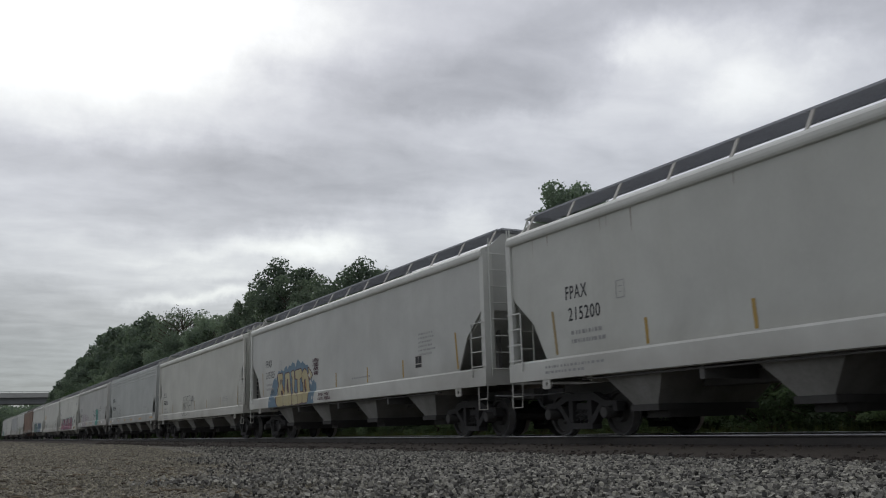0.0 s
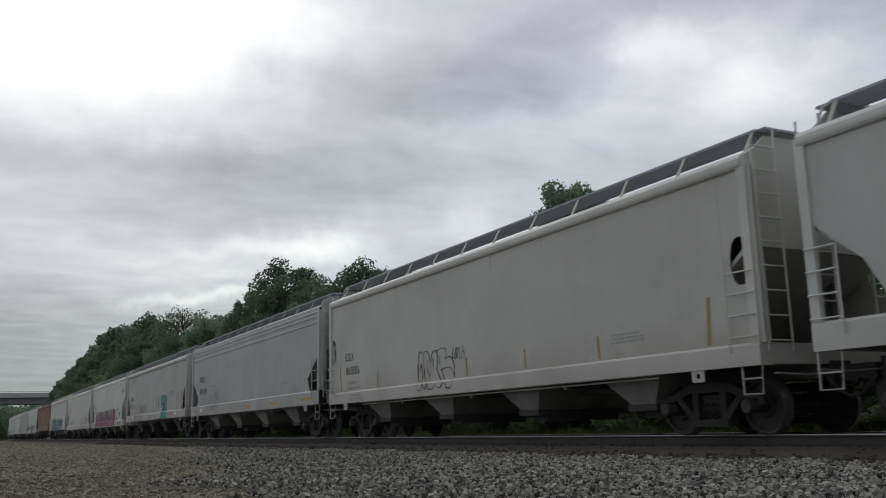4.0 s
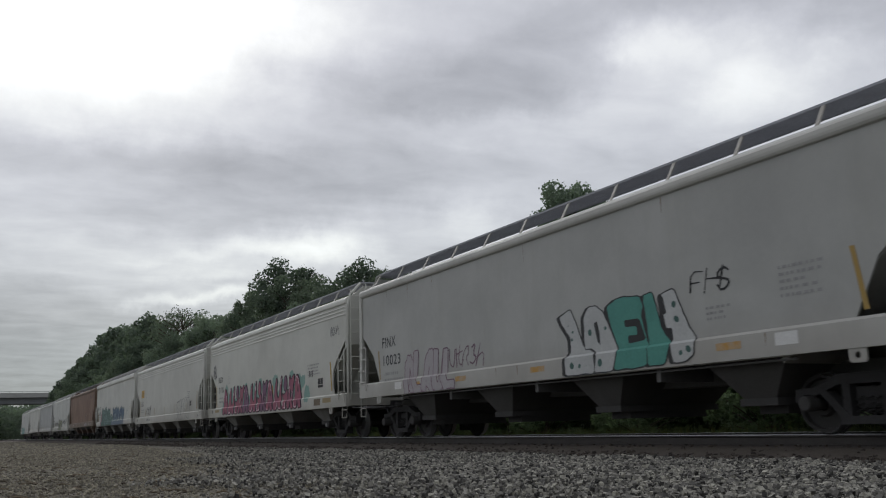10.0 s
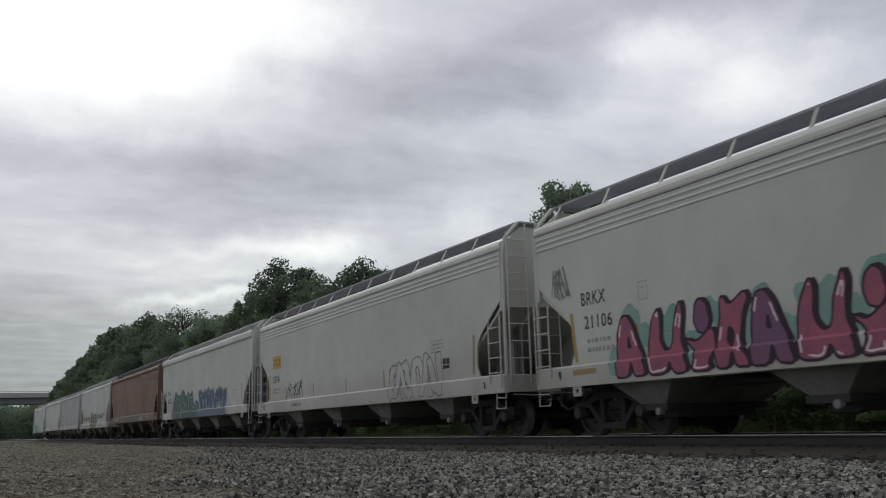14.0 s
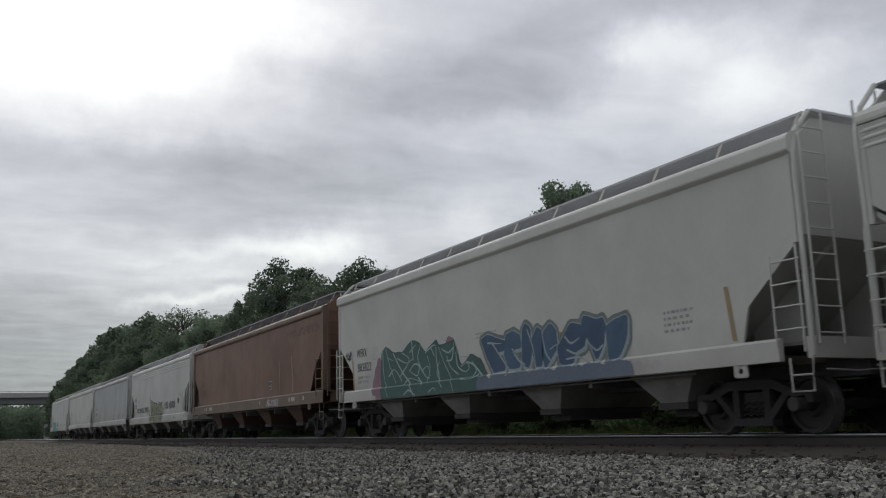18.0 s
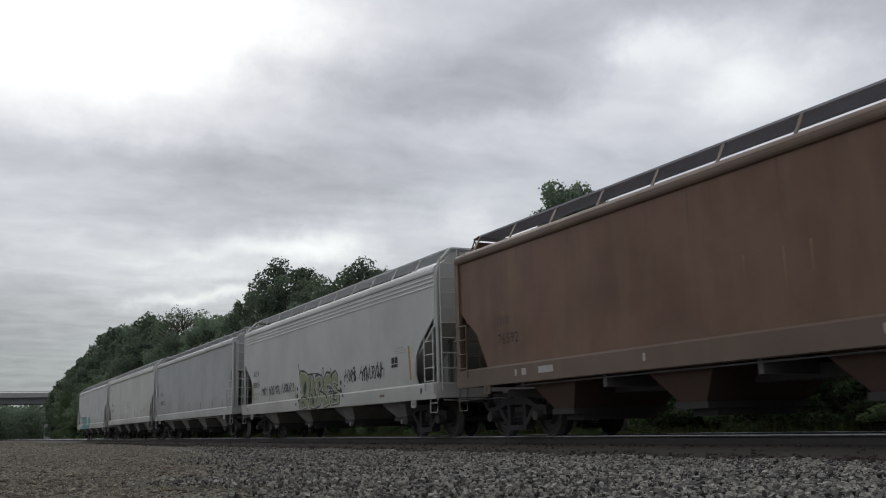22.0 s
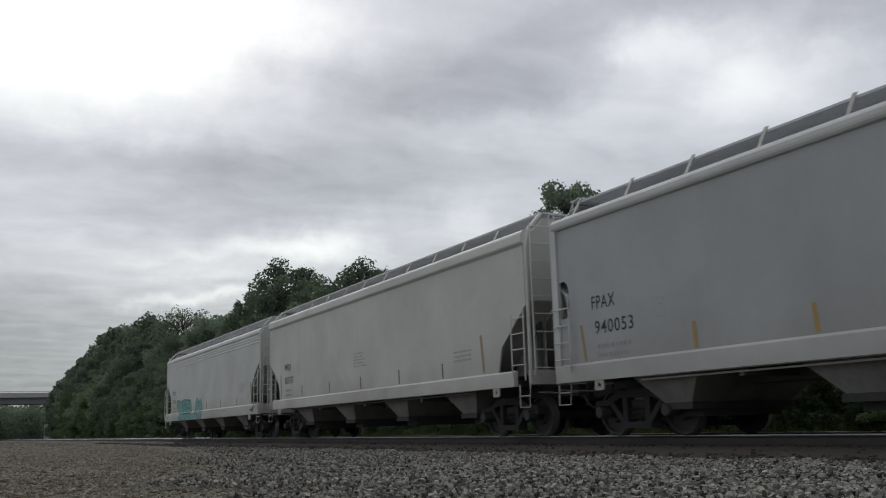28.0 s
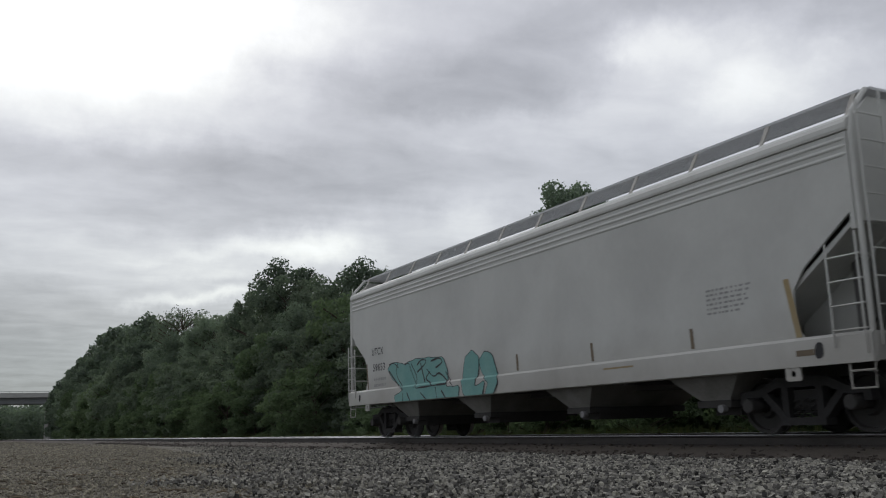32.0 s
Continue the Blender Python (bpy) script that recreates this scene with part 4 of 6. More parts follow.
        if hollow:
            rest = np.maximum(near - line, -near)
            for k, d in enumerate(far):
                rest = np.minimum(rest, np.maximum(np.abs(d) - line * 0.6, -np.min(far[k + 1:], axis=0) if k + 1 < len(far) else d - 9))
            return self.paint("graffiti", march(rest, X, Z, 0.004), outline, None, label)
        first = self.paint("graffiti", march(near - line, X, Z, 0.005), outline, None, label)
        for k, f in enumerate(far):
            for j in range(k + 1, len(far)):
                f = np.maximum(f, line * 0.8 - far[j])
            self.paint("letter", march(f, X, Z, 0.0065), fill, first)
        return first

    def mural(self, x0, glyphs, fills, outline, line, label, shift=(0.0, 0.0), halos=(), cloud=None, balls=(), inline=None, inset=0.03, thin=0.008, shine=None, step=0.018, rounds=1, cut_at=0.10, trim_in=0.0, seed=0):
        """A painted piece whose letters are drawn as shapes with counters: cloud behind, halo, outline with its block shadow, then the letters."""
        shapes = [[soften(p, x0 - self.half, rounds, True, cut_at) for p in g.split("|")] for g in glyphs]
        every = [p for g in shapes for p in g[0]]
        X, Z = grid(min(p[0] for p in every) - 1.0, max(p[0] for p in every) + 1.0, self.bot - 0.05, max(p[1] for p in every) + 0.6, step)
        wavy = 0.006 * np.sin(11 * X + 7 * Z + seed) + 0.004 * np.sin(23 * Z - 17 * X)
        outer = [shape_field(X, Z, g[0]) + wavy for g in shapes]
        body = [np.max([d] + [-shape_field(X, Z, q) for q in g[1:]], axis=0) for d, g in zip(outer, shapes)]
        near = np.min(outer, axis=0)
        edge = near - line
        if shift != (0.0, 0.0):
            for q in (0.5, 1.0):
                edge = np.minimum(edge, np.min([shape_field(X - shift[0] * q, Z - shift[1] * q, g[0]) for g in shapes], axis=0) - line * 0.5)
        first = self.paint("graffiti", march(edge, X, Z, 0.005), outline, None, label)
        if cloud:
            own = [(x - self.half, z, q) for x, z, q in balls]
            ragged = 0.03 * np.sin(9 * X + 4 * Z) + 0.02 * np.sin(23 * X - 11 * Z)
            self.paint("cloud", march(blob_field(X, Z, own) + ragged, X, Z, 0.001), cloud, first, "sprayed background cloud")
        for k, (mat, wide) in enumerate(halos):
            self.paint("halo", march(edge - wide, X, Z, 0.0025 + 0.0012 * k), mat, first, "sprayed halo round the letters")
        for k, f in enumerate(body):
            for j in range(k + 1, len(body)):
                f = np.maximum(f, line * 0.8 - outer[j])
            mat = fills[k % len(fills)] if isinstance(fills, (list, tuple)) else fills
            self.paint("letter", march(f + trim_in, X, Z, 0.0065), mat, first)
            if inline:
                tagged(self.paint("inline", march(np.maximum(np.abs(outer[k] + inset) - thin, f), X, Z, 0.0085), inline, first, "thin pale inner line"), kind="stuff")
            if shine:
                lit = np.maximum(np.abs(outer[k] + 0.05) - 0.017, 0.72 - np.sin(6.5 * Z + 2.9 * X + 1.9 * k))
                tagged(self.paint("shine", march(np.maximum(lit, f), X, Z, 0.0105), shine, first, "thin pale highlights"), kind="stuff")
        return first

    def lines(self, name, x0, paths, half, material, label="", layer=0.009, step=0.012):
        """Drawn paint lines, each a path in centimetres."""
        own = [soften(p, x0 - self.half, 2, False) for p in paths]
        every = [p for line in own for p in line]
        X, Z = grid(min(p[0] for p in every) - 0.1, max(p[0] for p in every) + 0.1, min(p[1] for p in every) - 0.1, max(p[1] for p in every) + 0.1, step)
        worn = half * 0.35 * np.sin(7 * X + 5 * Z)
        return tagged(self.paint(name, march(stroke_field(X, Z, own, half) + worn, X, Z, layer), material, None, label), kind="stuff")

    def mass(self, name, shapes, material, label="", layer=0.0006, step=0.03):
        """A plain sprayed patch made of soft round shapes."""
        own = [(x - self.half, z, q) for x, z, q in shapes]
        X, Z = grid(min(x - q for x, z, q in own) - 0.1, max(x + q for x, z, q in own) + 0.1, self.bot - 0.05, max(z + q for x, z, q in own) + 0.1, step)
        return self.paint(name, march(blob_field(X, Z, own) + 0.025 * np.sin(8 * X + 5 * Z) + 0.015 * np.sin(21 * X - 13 * Z), X, Z, layer), material, None, label)

    def drips(self, x0, x1, z, count, material, seed, longest=0.9):
        """Narrow runs of rust down the sheet from under the eave."""
        r = random.Random(seed)
        for k in range(count):
            x, l, w = r.uniform(x0, x1) - self.half, r.uniform(0.15, longest), r.uniform(0.006, 0.018)
            bm = B()
            bm.faces.new([bm.verts.new(p) for p in ((x - w * 0.2, 0.001, z - l), (x + w * 0.2, 0.001, z - l), (x + w, 0.001, z), (x - w, 0.001, z))])
            self.paint("rust_run", bm, material)

    def tag(self, word, x0, x1, z0, z1, half, material, seed, label="", slant=0.25):
        lines = strokes(word, x0 - self.half, x1 - self.half, z0, z1, seed, 2.2, slant, fat=1.15)
        X, Z = grid(x0 - self.half - 0.15, x1 - self.half + 0.3, z0 - 0.1, z1 + 0.1, max(0.009, half * 0.75))
        worn = half * 0.35 * np.sin(7 * X + 3 * Z + seed)
        return tagged(self.paint("spray_tag", march(stroke_field(X, Z, lines, half) + worn, X, Z, 0.003), material, None, label), kind="stuff")


def spray(name, a, b, stain=1.5):
    return surface(name, a, b, 0.6, grain=20, stain=stain, amount=0.9, bump=0.03)


P = {
    "cream": spray("cream_spray", (0.44, 0.40, 0.24), (0.40, 0.31, 0.15)), "blue": spray("blue_spray", (0.13, 0.21, 0.28), (0.10, 0.16, 0.22)), "maroon": spray("maroon_spray", (0.10, 0.045, 0.055), (0.05, 0.03, 0.04)),
    "teal": spray("teal_spray", (0.08, 0.29, 0.24), (0.06, 0.22, 0.19)), "silver": spray("silver_spray", (0.50, 0.51, 0.50), (0.40, 0.41, 0.40)), "pink": spray("pink_spray", (0.36, 0.105, 0.145), (0.22, 0.075, 0.15), 2.5),
    "mint": spray("mint_spray", (0.18, 0.33, 0.285), (0.30, 0.40, 0.36)), "purple": spray("purple_spray", (0.034, 0.014, 0.030), (0.022, 0.014, 0.022)), "shine": spray("pale_spray", (0.75, 0.62, 0.66), (0.7, 0.5, 0.55)),
    "green": spray("green_spray", (0.050, 0.105, 0.092), (0.068, 0.150, 0.132)), "icy": spray("ice_spray", (0.33, 0.45, 0.42), (0.24, 0.35, 0.33)), "navy": spray("deep_blue_spray", (0.045, 0.082, 0.145), (0.075, 0.13, 0.20)),
    "lime": spray("lime_spray", (0.20, 0.235, 0.12), (0.31, 0.325, 0.20)), "aqua": spray("aqua_spray", (0.14, 0.33, 0.31), (0.22, 0.40, 0.37)),
    "forest": spray("dark_green_spray", (0.03, 0.070, 0.062), (0.05, 0.10, 0.088)), "night": spray("night_blue_spray", (0.055, 0.10, 0.17), (0.10, 0.17, 0.24)), "rust": spray("rust_run", (0.22, 0.17, 0.12), (0.30, 0.27, 0.23)), "violet": spray("violet_spray", (0.17, 0.085, 0.155), (0.23, 0.085, 0.14), 2.5),
    "soot": spray("worn_dark_stencil", (0.045, 0.034, 0.030), (0.10, 0.062, 0.046), 6.0), "ink": spray("black_spray", (0.02, 0.02, 0.022), (0.05, 0.05, 0.05)), "thin": spray("thin_grey_spray", (0.15, 0.15, 0.15), (0.25, 0.25, 0.25)), "wine": spray("faded_wine_spray", (0.40, 0.375, 0.385), (0.36, 0.32, 0.335)),
    "chrome": spray("white_spray", (0.52, 0.50, 0.52), (0.38, 0.35, 0.37)), "plum": spray("plum_spray", (0.17, 0.10, 0.14), (0.26, 0.18, 0.21)), "umber": spray("dark_brown_spray", (0.115, 0.072, 0.056), (0.15, 0.092, 0.070)), "soil": spray("dull_blue_grey_spray", (0.12, 0.16, 0.215), (0.17, 0.20, 0.24)), "haze": spray("thin_blue_spray", (0.30, 0.37, 0.39), (0.38, 0.42, 0.42)), "moss": spray("grey_green_spray", (0.14, 0.17, 0.15), (0.24, 0.26, 0.24)), "rose": spray("rose_spray", (0.24, 0.13, 0.17), (0.30, 0.20, 0.23)), "gold": spray("gold_spray", (0.42, 0.22, 0.04), (0.36, 0.2, 0.05)),
}

# ---------------------------------------------------------------- freight car running gear, shared by all cars
WHEEL = 0.42


def data_of(bm, name, *materials):
    bmesh.ops.recalc_face_normals(bm, faces=bm.faces)
    data = bpy.data.meshes.new(name)
    bm.to_mesh(data), bm.free()
    for mat in materials:
        data.materials.append(mat)
    return data


def wheel_shape():
    bm = tube(B(), [(0, -1.02, 0), (0, 1.02, 0)], 0.085, 8)
    for s in (-1, 1):
        y = s * 0.753
        prof = ((0.02, 0.10), (0.11, 0.10), (0.12, 0.16), (0.055, 0.19), (0.055, 0.34), (0.115, 0.355), (0.115, 0.405), (-0.02, 0.42), (-0.022, 0.445), (-0.05, 0.445), (-0.052, 0.36), (-0.005, 0.33), (-0.005, 0.17), (-0.05, 0.14), (-0.05, 0.10))
        n, rings = 24, []
        for k in range(n):
            a = k * 2 * math.pi / n
            rings.append([bm.verts.new((r * math.cos(a), y + s * (d - 0.02), r * math.sin(a))) for d, r in prof])
        for k in range(n):
            p, q = rings[k], rings[(k + 1) % n]
            for i in range(len(prof)):
                j = (i + 1) % len(prof)
                f = bm.faces.new((p[i], p[j], q[j], q[i]))
                f.material_index = 1 if i == 6 else 0
        for k in range(3):      # cap bolts show that the axle turns
            a = k * 2 * math.pi / 3
            disc(bm, 0.055 * math.cos(a), s * 1.02, 0.055 * math.sin(a), 0.018, *((0.13, 0.15) if s > 0 else (-0.15, -0.13)), n=6)
    return data_of(bm, "wheelset", M["wheel"], M["tread"])


def frame_shape():
    """A cast side frame: arched top, two journal jaws, windows about the springs."""
    bm = B()
    prism(bm, [(-1.14, 0.44), (-1.12, 0.62), (-0.78, 0.64), (-0.44, 0.80), (0.44, 0.80), (0.78, 0.64), (1.12, 0.62), (1.14, 0.44), (1.02, 0.44), (1.0, 0.54), (0.78, 0.53), (0.42, 0.66), (-0.42, 0.66), (-0.78, 0.53), (-1.0, 0.54), (-1.02, 0.44)], -0.09, 0.09)
    for s in (-1, 1):
        prism(bm, [(s * 0.74, 0.58), (s * 0.62, 0.60), (s * 0.26, 0.24), (s * 0.26, 0.16), (s * 0.36, 0.18)], -0.09, 0.09)
        prism(bm, [(s * 0.24, 0.16), (s * 0.36, 0.16), (s * 0.36, 0.70), (s * 0.24, 0.70)], -0.08, 0.08)
    bx(bm, -0.40, 0.40, -0.11, 0.11, 0.13, 0.24)
    return data_of(bm, "side_frame", M["truck"])


def spring_shape():
    bm = B()
    tube(bm, [(0.055 * math.cos(k * 0.9), 0.055 * math.sin(k * 0.9), 0.24 + 0.012 * k) for k in range(22)], 0.014, 4)
    return data_of(bm, "spring", M["truck"])


def cap_shape():
    bm = disc(B(), 0, 0, 0, 0.105, -0.16, 0.08, 16)
    bmesh.ops.bevel(bm, geom=[e for e in bm.edges if abs(e.verts[0].co.y - e.verts[1].co.y) < 1e-4], offset=0.015, segments=1, affect="EDGES")
    return data_of(bm, "bearing_cap", M["cap"])


def knuckle_shape():
    bm = bx(B(), -0.55, 0.12, -0.09, 0.09, 0.78, 0.95)
    prism(bm, [(0.10, 0.74), (0.32, 0.74), (0.40, 0.80), (0.40, 0.98), (0.10, 0.98)], -0.14, 0.16)
    bx(bm, -0.12, -0.02, -0.20, 0.20, 0.68, 1.05)
    return data_of(bm, "coupler", M["truck"])


SHARED = {"wheelset": wheel_shape(), "side_frame": frame_shape(), "spring": spring_shape(), "bearing_cap": cap_shape(), "coupler": knuckle_shape()}
WHEELSETS = []


def make_truck(car, x):
    truck = part("truck", bx(bx(B(), -0.2, 0.2, -1.0, 1.0, 0.34, 0.62), -0.32, 0.32, -0.3, 0.3, 0.6, 0.78), M["truck"], car, "dark cast steel wheel truck")
    truck.location = (x, 0, 0)
    for s in (-1, 1):
        same("side_frame", SHARED["side_frame"], truck, 0, s * 1.0)
        for dx in (-0.14, 0.0, 0.14):
            same("spring", SHARED["spring"], truck, dx, s * 1.0)
        for dx in (-0.89, 0.89):
            same("bearing_cap", SHARED["bearing_cap"], truck, dx, s * 1.06, WHEEL, 0 if s < 0 else math.pi)
    for dx in (-0.89, 0.89):
        w = same("wheelset", SHARED["wheelset"], truck, dx, 0, WHEEL)
        WHEELSETS.append((w, dx))
    return truck


def grating(length, wide):
    """A running board of steel grating: cross bars between long bars."""
    v, f = [], []
    quad = np.array(((0, 1, 3, 2), (4, 6, 7, 5), (0, 4, 5, 1), (2, 3, 7, 6), (0, 2, 6, 4), (1, 5, 7, 3)))

    def bar(x0, x1, y0, y1, z0, z1):
        f.append(quad + 8 * len(v))
        v.append([(x, y, z) for x in (x0, x1) for y in (y0, y1) for z in (z0, z1)])

    n = int(length / 0.04)
    for k in range(n + 1):
        x = k * length / n
        bar(x - 0.006, x + 0.006, 0.006, wide - 0.006, 0.004, 0.03)
    for k in range(13):
        y = k * wide / 12
        t = 0.012 if k in (0, 12) else 0.003
        bar(0, length, y - t, y + t, -0.004 if k in (0, 12) else 0.008, 0.034)
    return np.array(v).reshape(-1, 3), np.concatenate(f)


# ---------------------------------------------------------------- covered hopper cars
# cut: the outline of the open corner at a car's end, as (metres from the end, height), from the sill up
STYLES = {
    "post": dict(sill=(1.08, 1.46), cut=((1.28, 1.46), (0.86, 2.20), (0.52, 2.47), (0.12, 2.80)), roof="chord"),
    "flow": dict(sill=(0.90, 1.28), cut=((1.08, 1.28), (1.20, 1.50), (1.18, 1.95), (0.98, 2.22), (0.45, 2.62), (0.12, 2.86)), roof="ribs"),
    "oval": dict(sill=(0.98, 1.30), cut=None, roof="chord"),
    "panel": dict(sill=(1.04, 1.47), cut=((1.0, 1.47), (1.20, 1.86), (0.12, 2.62)), roof="panel"),
    "wide": dict(sill=(1.00, 1.31), cut=((1.22, 1.31), (1.08, 1.82), (0.16, 2.56)), roof="band"),
}


CHUTE = surface("dusty_chute", (0.27, 0.265, 0.25), (0.13, 0.125, 0.115), 0.85, grain=20, stain=1.1, amount=0.8, bump=0.1)


def make_hopper(spec):
    style = STYLES[spec["style"]]
    rear, front = spec["ends"]
    h = (front - rear) / 2
    bot, top = style["sill"]
    paint, trim = spec["paint"], spec.get("trim", spec["paint"])
    car = tagged(new("hopper_car"), spec["label"], "freight car", "hopper cars of the train")
    side = Side(car, h, top, bot)
    flow = style["roof"] == "ribs"
    eave = {"chord": 3.90, "ribs": 3.90, "panel": 4.10, "band": 3.88}[style["roof"]]
    # side sheets
    for s in (-1, 1):
        if style["cut"]:
            cut = style["cut"]
            line = [(-h + d, z) for d, z in cut] + [(-h + 0.10, eave), (h - 0.10, eave)] + [(h - d, z) for d, z in cut[::-1]]
        else:
            line = [(-h + 0.62, top), (-h + 0.62, eave), (h - 0.62, eave), (h - 0.62, top)]
        part("side_sheet", prism(B(), line, s * 1.54, s * 1.505), paint, car)
    if not style["cut"]:
        # end plates with an oval hand hole
        for s in (-1, 1):
            for e in (-1, 1):
                bm = B()
                cx, cz = e * (h - 0.27), 2.52
                up, down = eave + 0.02 - cz, cz - top
                turns = sorted([k * math.pi / 11 for k in range(22)] + [math.atan2(up, 0.345), math.pi - math.atan2(up, 0.345), math.pi + math.atan2(down, 0.345), 2 * math.pi - math.atan2(down, 0.345)])
                n = len(turns)
                hole = [(cx + 0.20 * math.copysign(abs(math.cos(a)) ** 0.8, math.cos(a)), cz + 0.36 * math.sin(a)) for a in turns]
                rim = []
                for a in turns:
                    c, q = math.cos(a), math.sin(a)
                    t = min(0.345 / max(abs(c), 1e-6), (up if q > 0 else down) / max(abs(q), 1e-6))
                    rim.append((cx + c * t, cz + q * t))
                for y in (s * 1.54, s * 1.52):
                    a = [bm.verts.new((x, y, z)) for x, z in hole]
                    b = [bm.verts.new((x, y, z)) for x, z in rim]
                    for k in range(n):
                        bm.faces.new((a[k], a[(k + 1) % n], b[(k + 1) % n], b[k]))
                part("end_plate", bm, paint, car, "end plate with an oval opening")
    # side sills with a sloped ledge
    for s in (-1, 1):
        sec = [(s * 1.50, bot), (s * 1.60, bot), (s * 1.60, top - 0.03), (s * 1.545, top + 0.012), (s * 1.50, top + 0.012)]
        back = 0.54 if spec["style"] == "wide" else 0.0
        part("side_sill", sweep(B(), sec, -h + back, h - back), trim, car)
        part("sill_flange", sweep(B(), [(s * 1.46, bot - 0.012), (s * 1.56, bot - 0.012), (s * 1.56, bot + 0.004), (s * 1.46, bot + 0.004)], -h + 2.3, h - 2.3), trim, car)
    if spec["style"] != "flow":
        bm = tube(B(), [(-h + 2.3, -1.48, bot - 0.055), (h - 2.3, -1.48, bot - 0.055)], 0.016, 6)
        part("brake_pipe", bm, trim if spec["style"] == "oval" else M["under"], car, "thin pipe under the side sill")
    # roof
    ridge = [(-1.50, eave), (-1.46, eave + 0.20), (-1.28, eave + 0.30), (-0.55, 4.29), (0.55, 4.29), (1.28, eave + 0.30), (1.46, eave + 0.20), (1.50, eave)]
    if eave > 4.0:
        ridge = [(-1.50, eave), (-1.44, eave + 0.07), (-0.55, 4.29), (0.55, 4.29), (1.44, eave + 0.07), (1.50, eave)]
    part("roof", sweep(B(), ridge, -h + 0.11, h - 0.11), paint, car)
    for s in (-1, 1):
        if style["roof"] == "chord":
            sec = [(s * 1.49, 3.865), (s * 1.55, 3.87), (s * 1.585, 3.885), (s * 1.605, 3.92), (s * 1.61, 3.96), (s * 1.605, 4.02), (s * 1.58, 4.06), (s * 1.54, 4.09), (s * 1.46, 4.11)]
            part("top_chord", sweep(B(), sec, -h + 0.06, h - 0.06), trim, car)
        elif style["roof"] == "band":
            sec = [(s * 1.49, 3.84), (s * 1.545, 3.845), (s * 1.605, 3.895), (s * 1.615, 3.92), (s * 1.615, 4.07), (s * 1.60, 4.11), (s * 1.56, 4.15), (s * 1.46, 4.19)]
            part("top_chord", sweep(B(), sec, -h + 0.04, h - 0.04), trim, car)
        elif style["roof"] == "ribs":
            for z in (3.60, 3.71, 3.81):
                part("roof_rib", sweep(B(), [(s * 1.53, z - 0.022), (s * 1.551, z - 0.016), (s * 1.556, z + 0.004), (s * 1.53, z + 0.055)], -h + 0.08, h - 0.08), trim, car)
            part("top_chord", sweep(B(), [(s * 1.50, 3.90), (s * 1.56, 3.915), (s * 1.57, 3.95), (s * 1.562, 4.02), (s * 1.53, 4.08), (s * 1.44, 4.12)], -h + 0.06, h - 0.06), trim, car)
        else:
            for z in (3.62, 3.82, 3.96):
                part("seam_strip", sweep(B(), [(s * 1.535, z - 0.018), (s * 1.566, z - 0.014), (s * 1.560, z + 0.012), (s * 1.535, z + 0.03)], -h + 0.08, h - 0.08), trim, car)
    # hatches along the roof
    n = 5
    for k in range(n):
        x0, x1 = -h + 1.5 + k * (2 * h - 3.0) / n, -h + 1.5 + (k + 1) * (2 * h - 3.0) / n
        t = spec.get("hatch", 4.60 if spec["style"] == "panel" else 4.44)
        bm = sweep(B(), [(-0.46, 4.24), (-0.46, t - 0.05), (-0.38, t), (0.38, t), (0.46, t - 0.05), (0.46, 4.24)], x0 + 0.01, x1 - 0.01)
        part("hatch_cover", bm, spec.get("board", paint), car, "long roof hatch cover")
    # ends: posts, end wall, slope sheet, end sill
    for e in (-1, 1):
        def X(d):
            return e * (h - d)
        lo, hi = sorted((X(0.10), X(0.14)))
        part("end_wall", sweep(B(), [(-1.46, 2.72), (1.46, 2.72), (1.46, eave + 0.10), (1.30, eave + 0.28), (0.98, 4.46), (-0.98, 4.46), (-1.30, eave + 0.28), (-1.46, eave + 0.10)], lo, hi), paint, car)
        bm = prism(B(), [(X(0.14), 2.78), (X(0.14), 2.70), (X(2.55), 0.98), (X(2.60), 1.04)], -1.48, 1.48)
        part("slope_sheet", bm, paint, car, "sloping hopper end sheet")
        # added plates, set deep to darken, stand for the slope sheet's shaded underside
        if spec["style"] in ("flow", "wide", "panel"):
            for s in (-1, 1):
                bm = prism(B(), [(X(0.60), top - 0.05), (X(0.60), 2.30), (X(0.16), 2.62), (X(0.12), 3.0), (X(0.95), 3.0), (X(1.75), 2.3), (X(1.75), top - 0.05)], s * 0.74, s * 0.72)
                part("end_gusset", bm, paint, car, "added upright plate for the slope sheet's shaded underside")
        part("end_sill", bx(B(), *sorted((X(0.0), X(0.14))), -1.50, 1.50, bot + 0.02, top), trim, car)
        part("end_platform", bx(B(), *sorted((X(0.14), X(1.9))), -1.46, 1.46, top - 0.10, top - 0.05), M["under"], car, "grimy end platform")
        for s in (-1, 1):
            if flow or spec["style"] == "wide":
                bm = tube(B(), [(X(0.03), s * 1.52, bot + 0.05), (X(0.03), s * 1.52, 3.86), (X(0.06), s * 1.42, 4.18), (X(0.06), s * 1.08, 4.54)], 0.038, 7)
                part("corner_post", bm, trim, car, "bent tubular corner post")
                part("edge_angle", bx(B(), *sorted((X(0.08), X(0.15))), *sorted((s * 1.42, s * 1.55)), 2.6, eave), paint, car)
            else:
                bm = bx(B(), *sorted((X(0.0), X(0.16))), *sorted((s * 1.50, s * 1.585)), bot, 4.0)
                bx(bm, *sorted((X(0.0), X(0.03))), *sorted((s * 1.34, s * 1.50)), bot, 4.0)
                part("corner_post", bm, trim, car, "pressed steel corner post")
            part("inner_post", bx(B(), *sorted((X(0.62), X(0.72))), *sorted((s * 0.80, s * 0.88)), top - 0.05, 2.36), M["under"], car)
            # ladders
            bm = B()
            z_hi = 2.46 if style["cut"] else 2.62
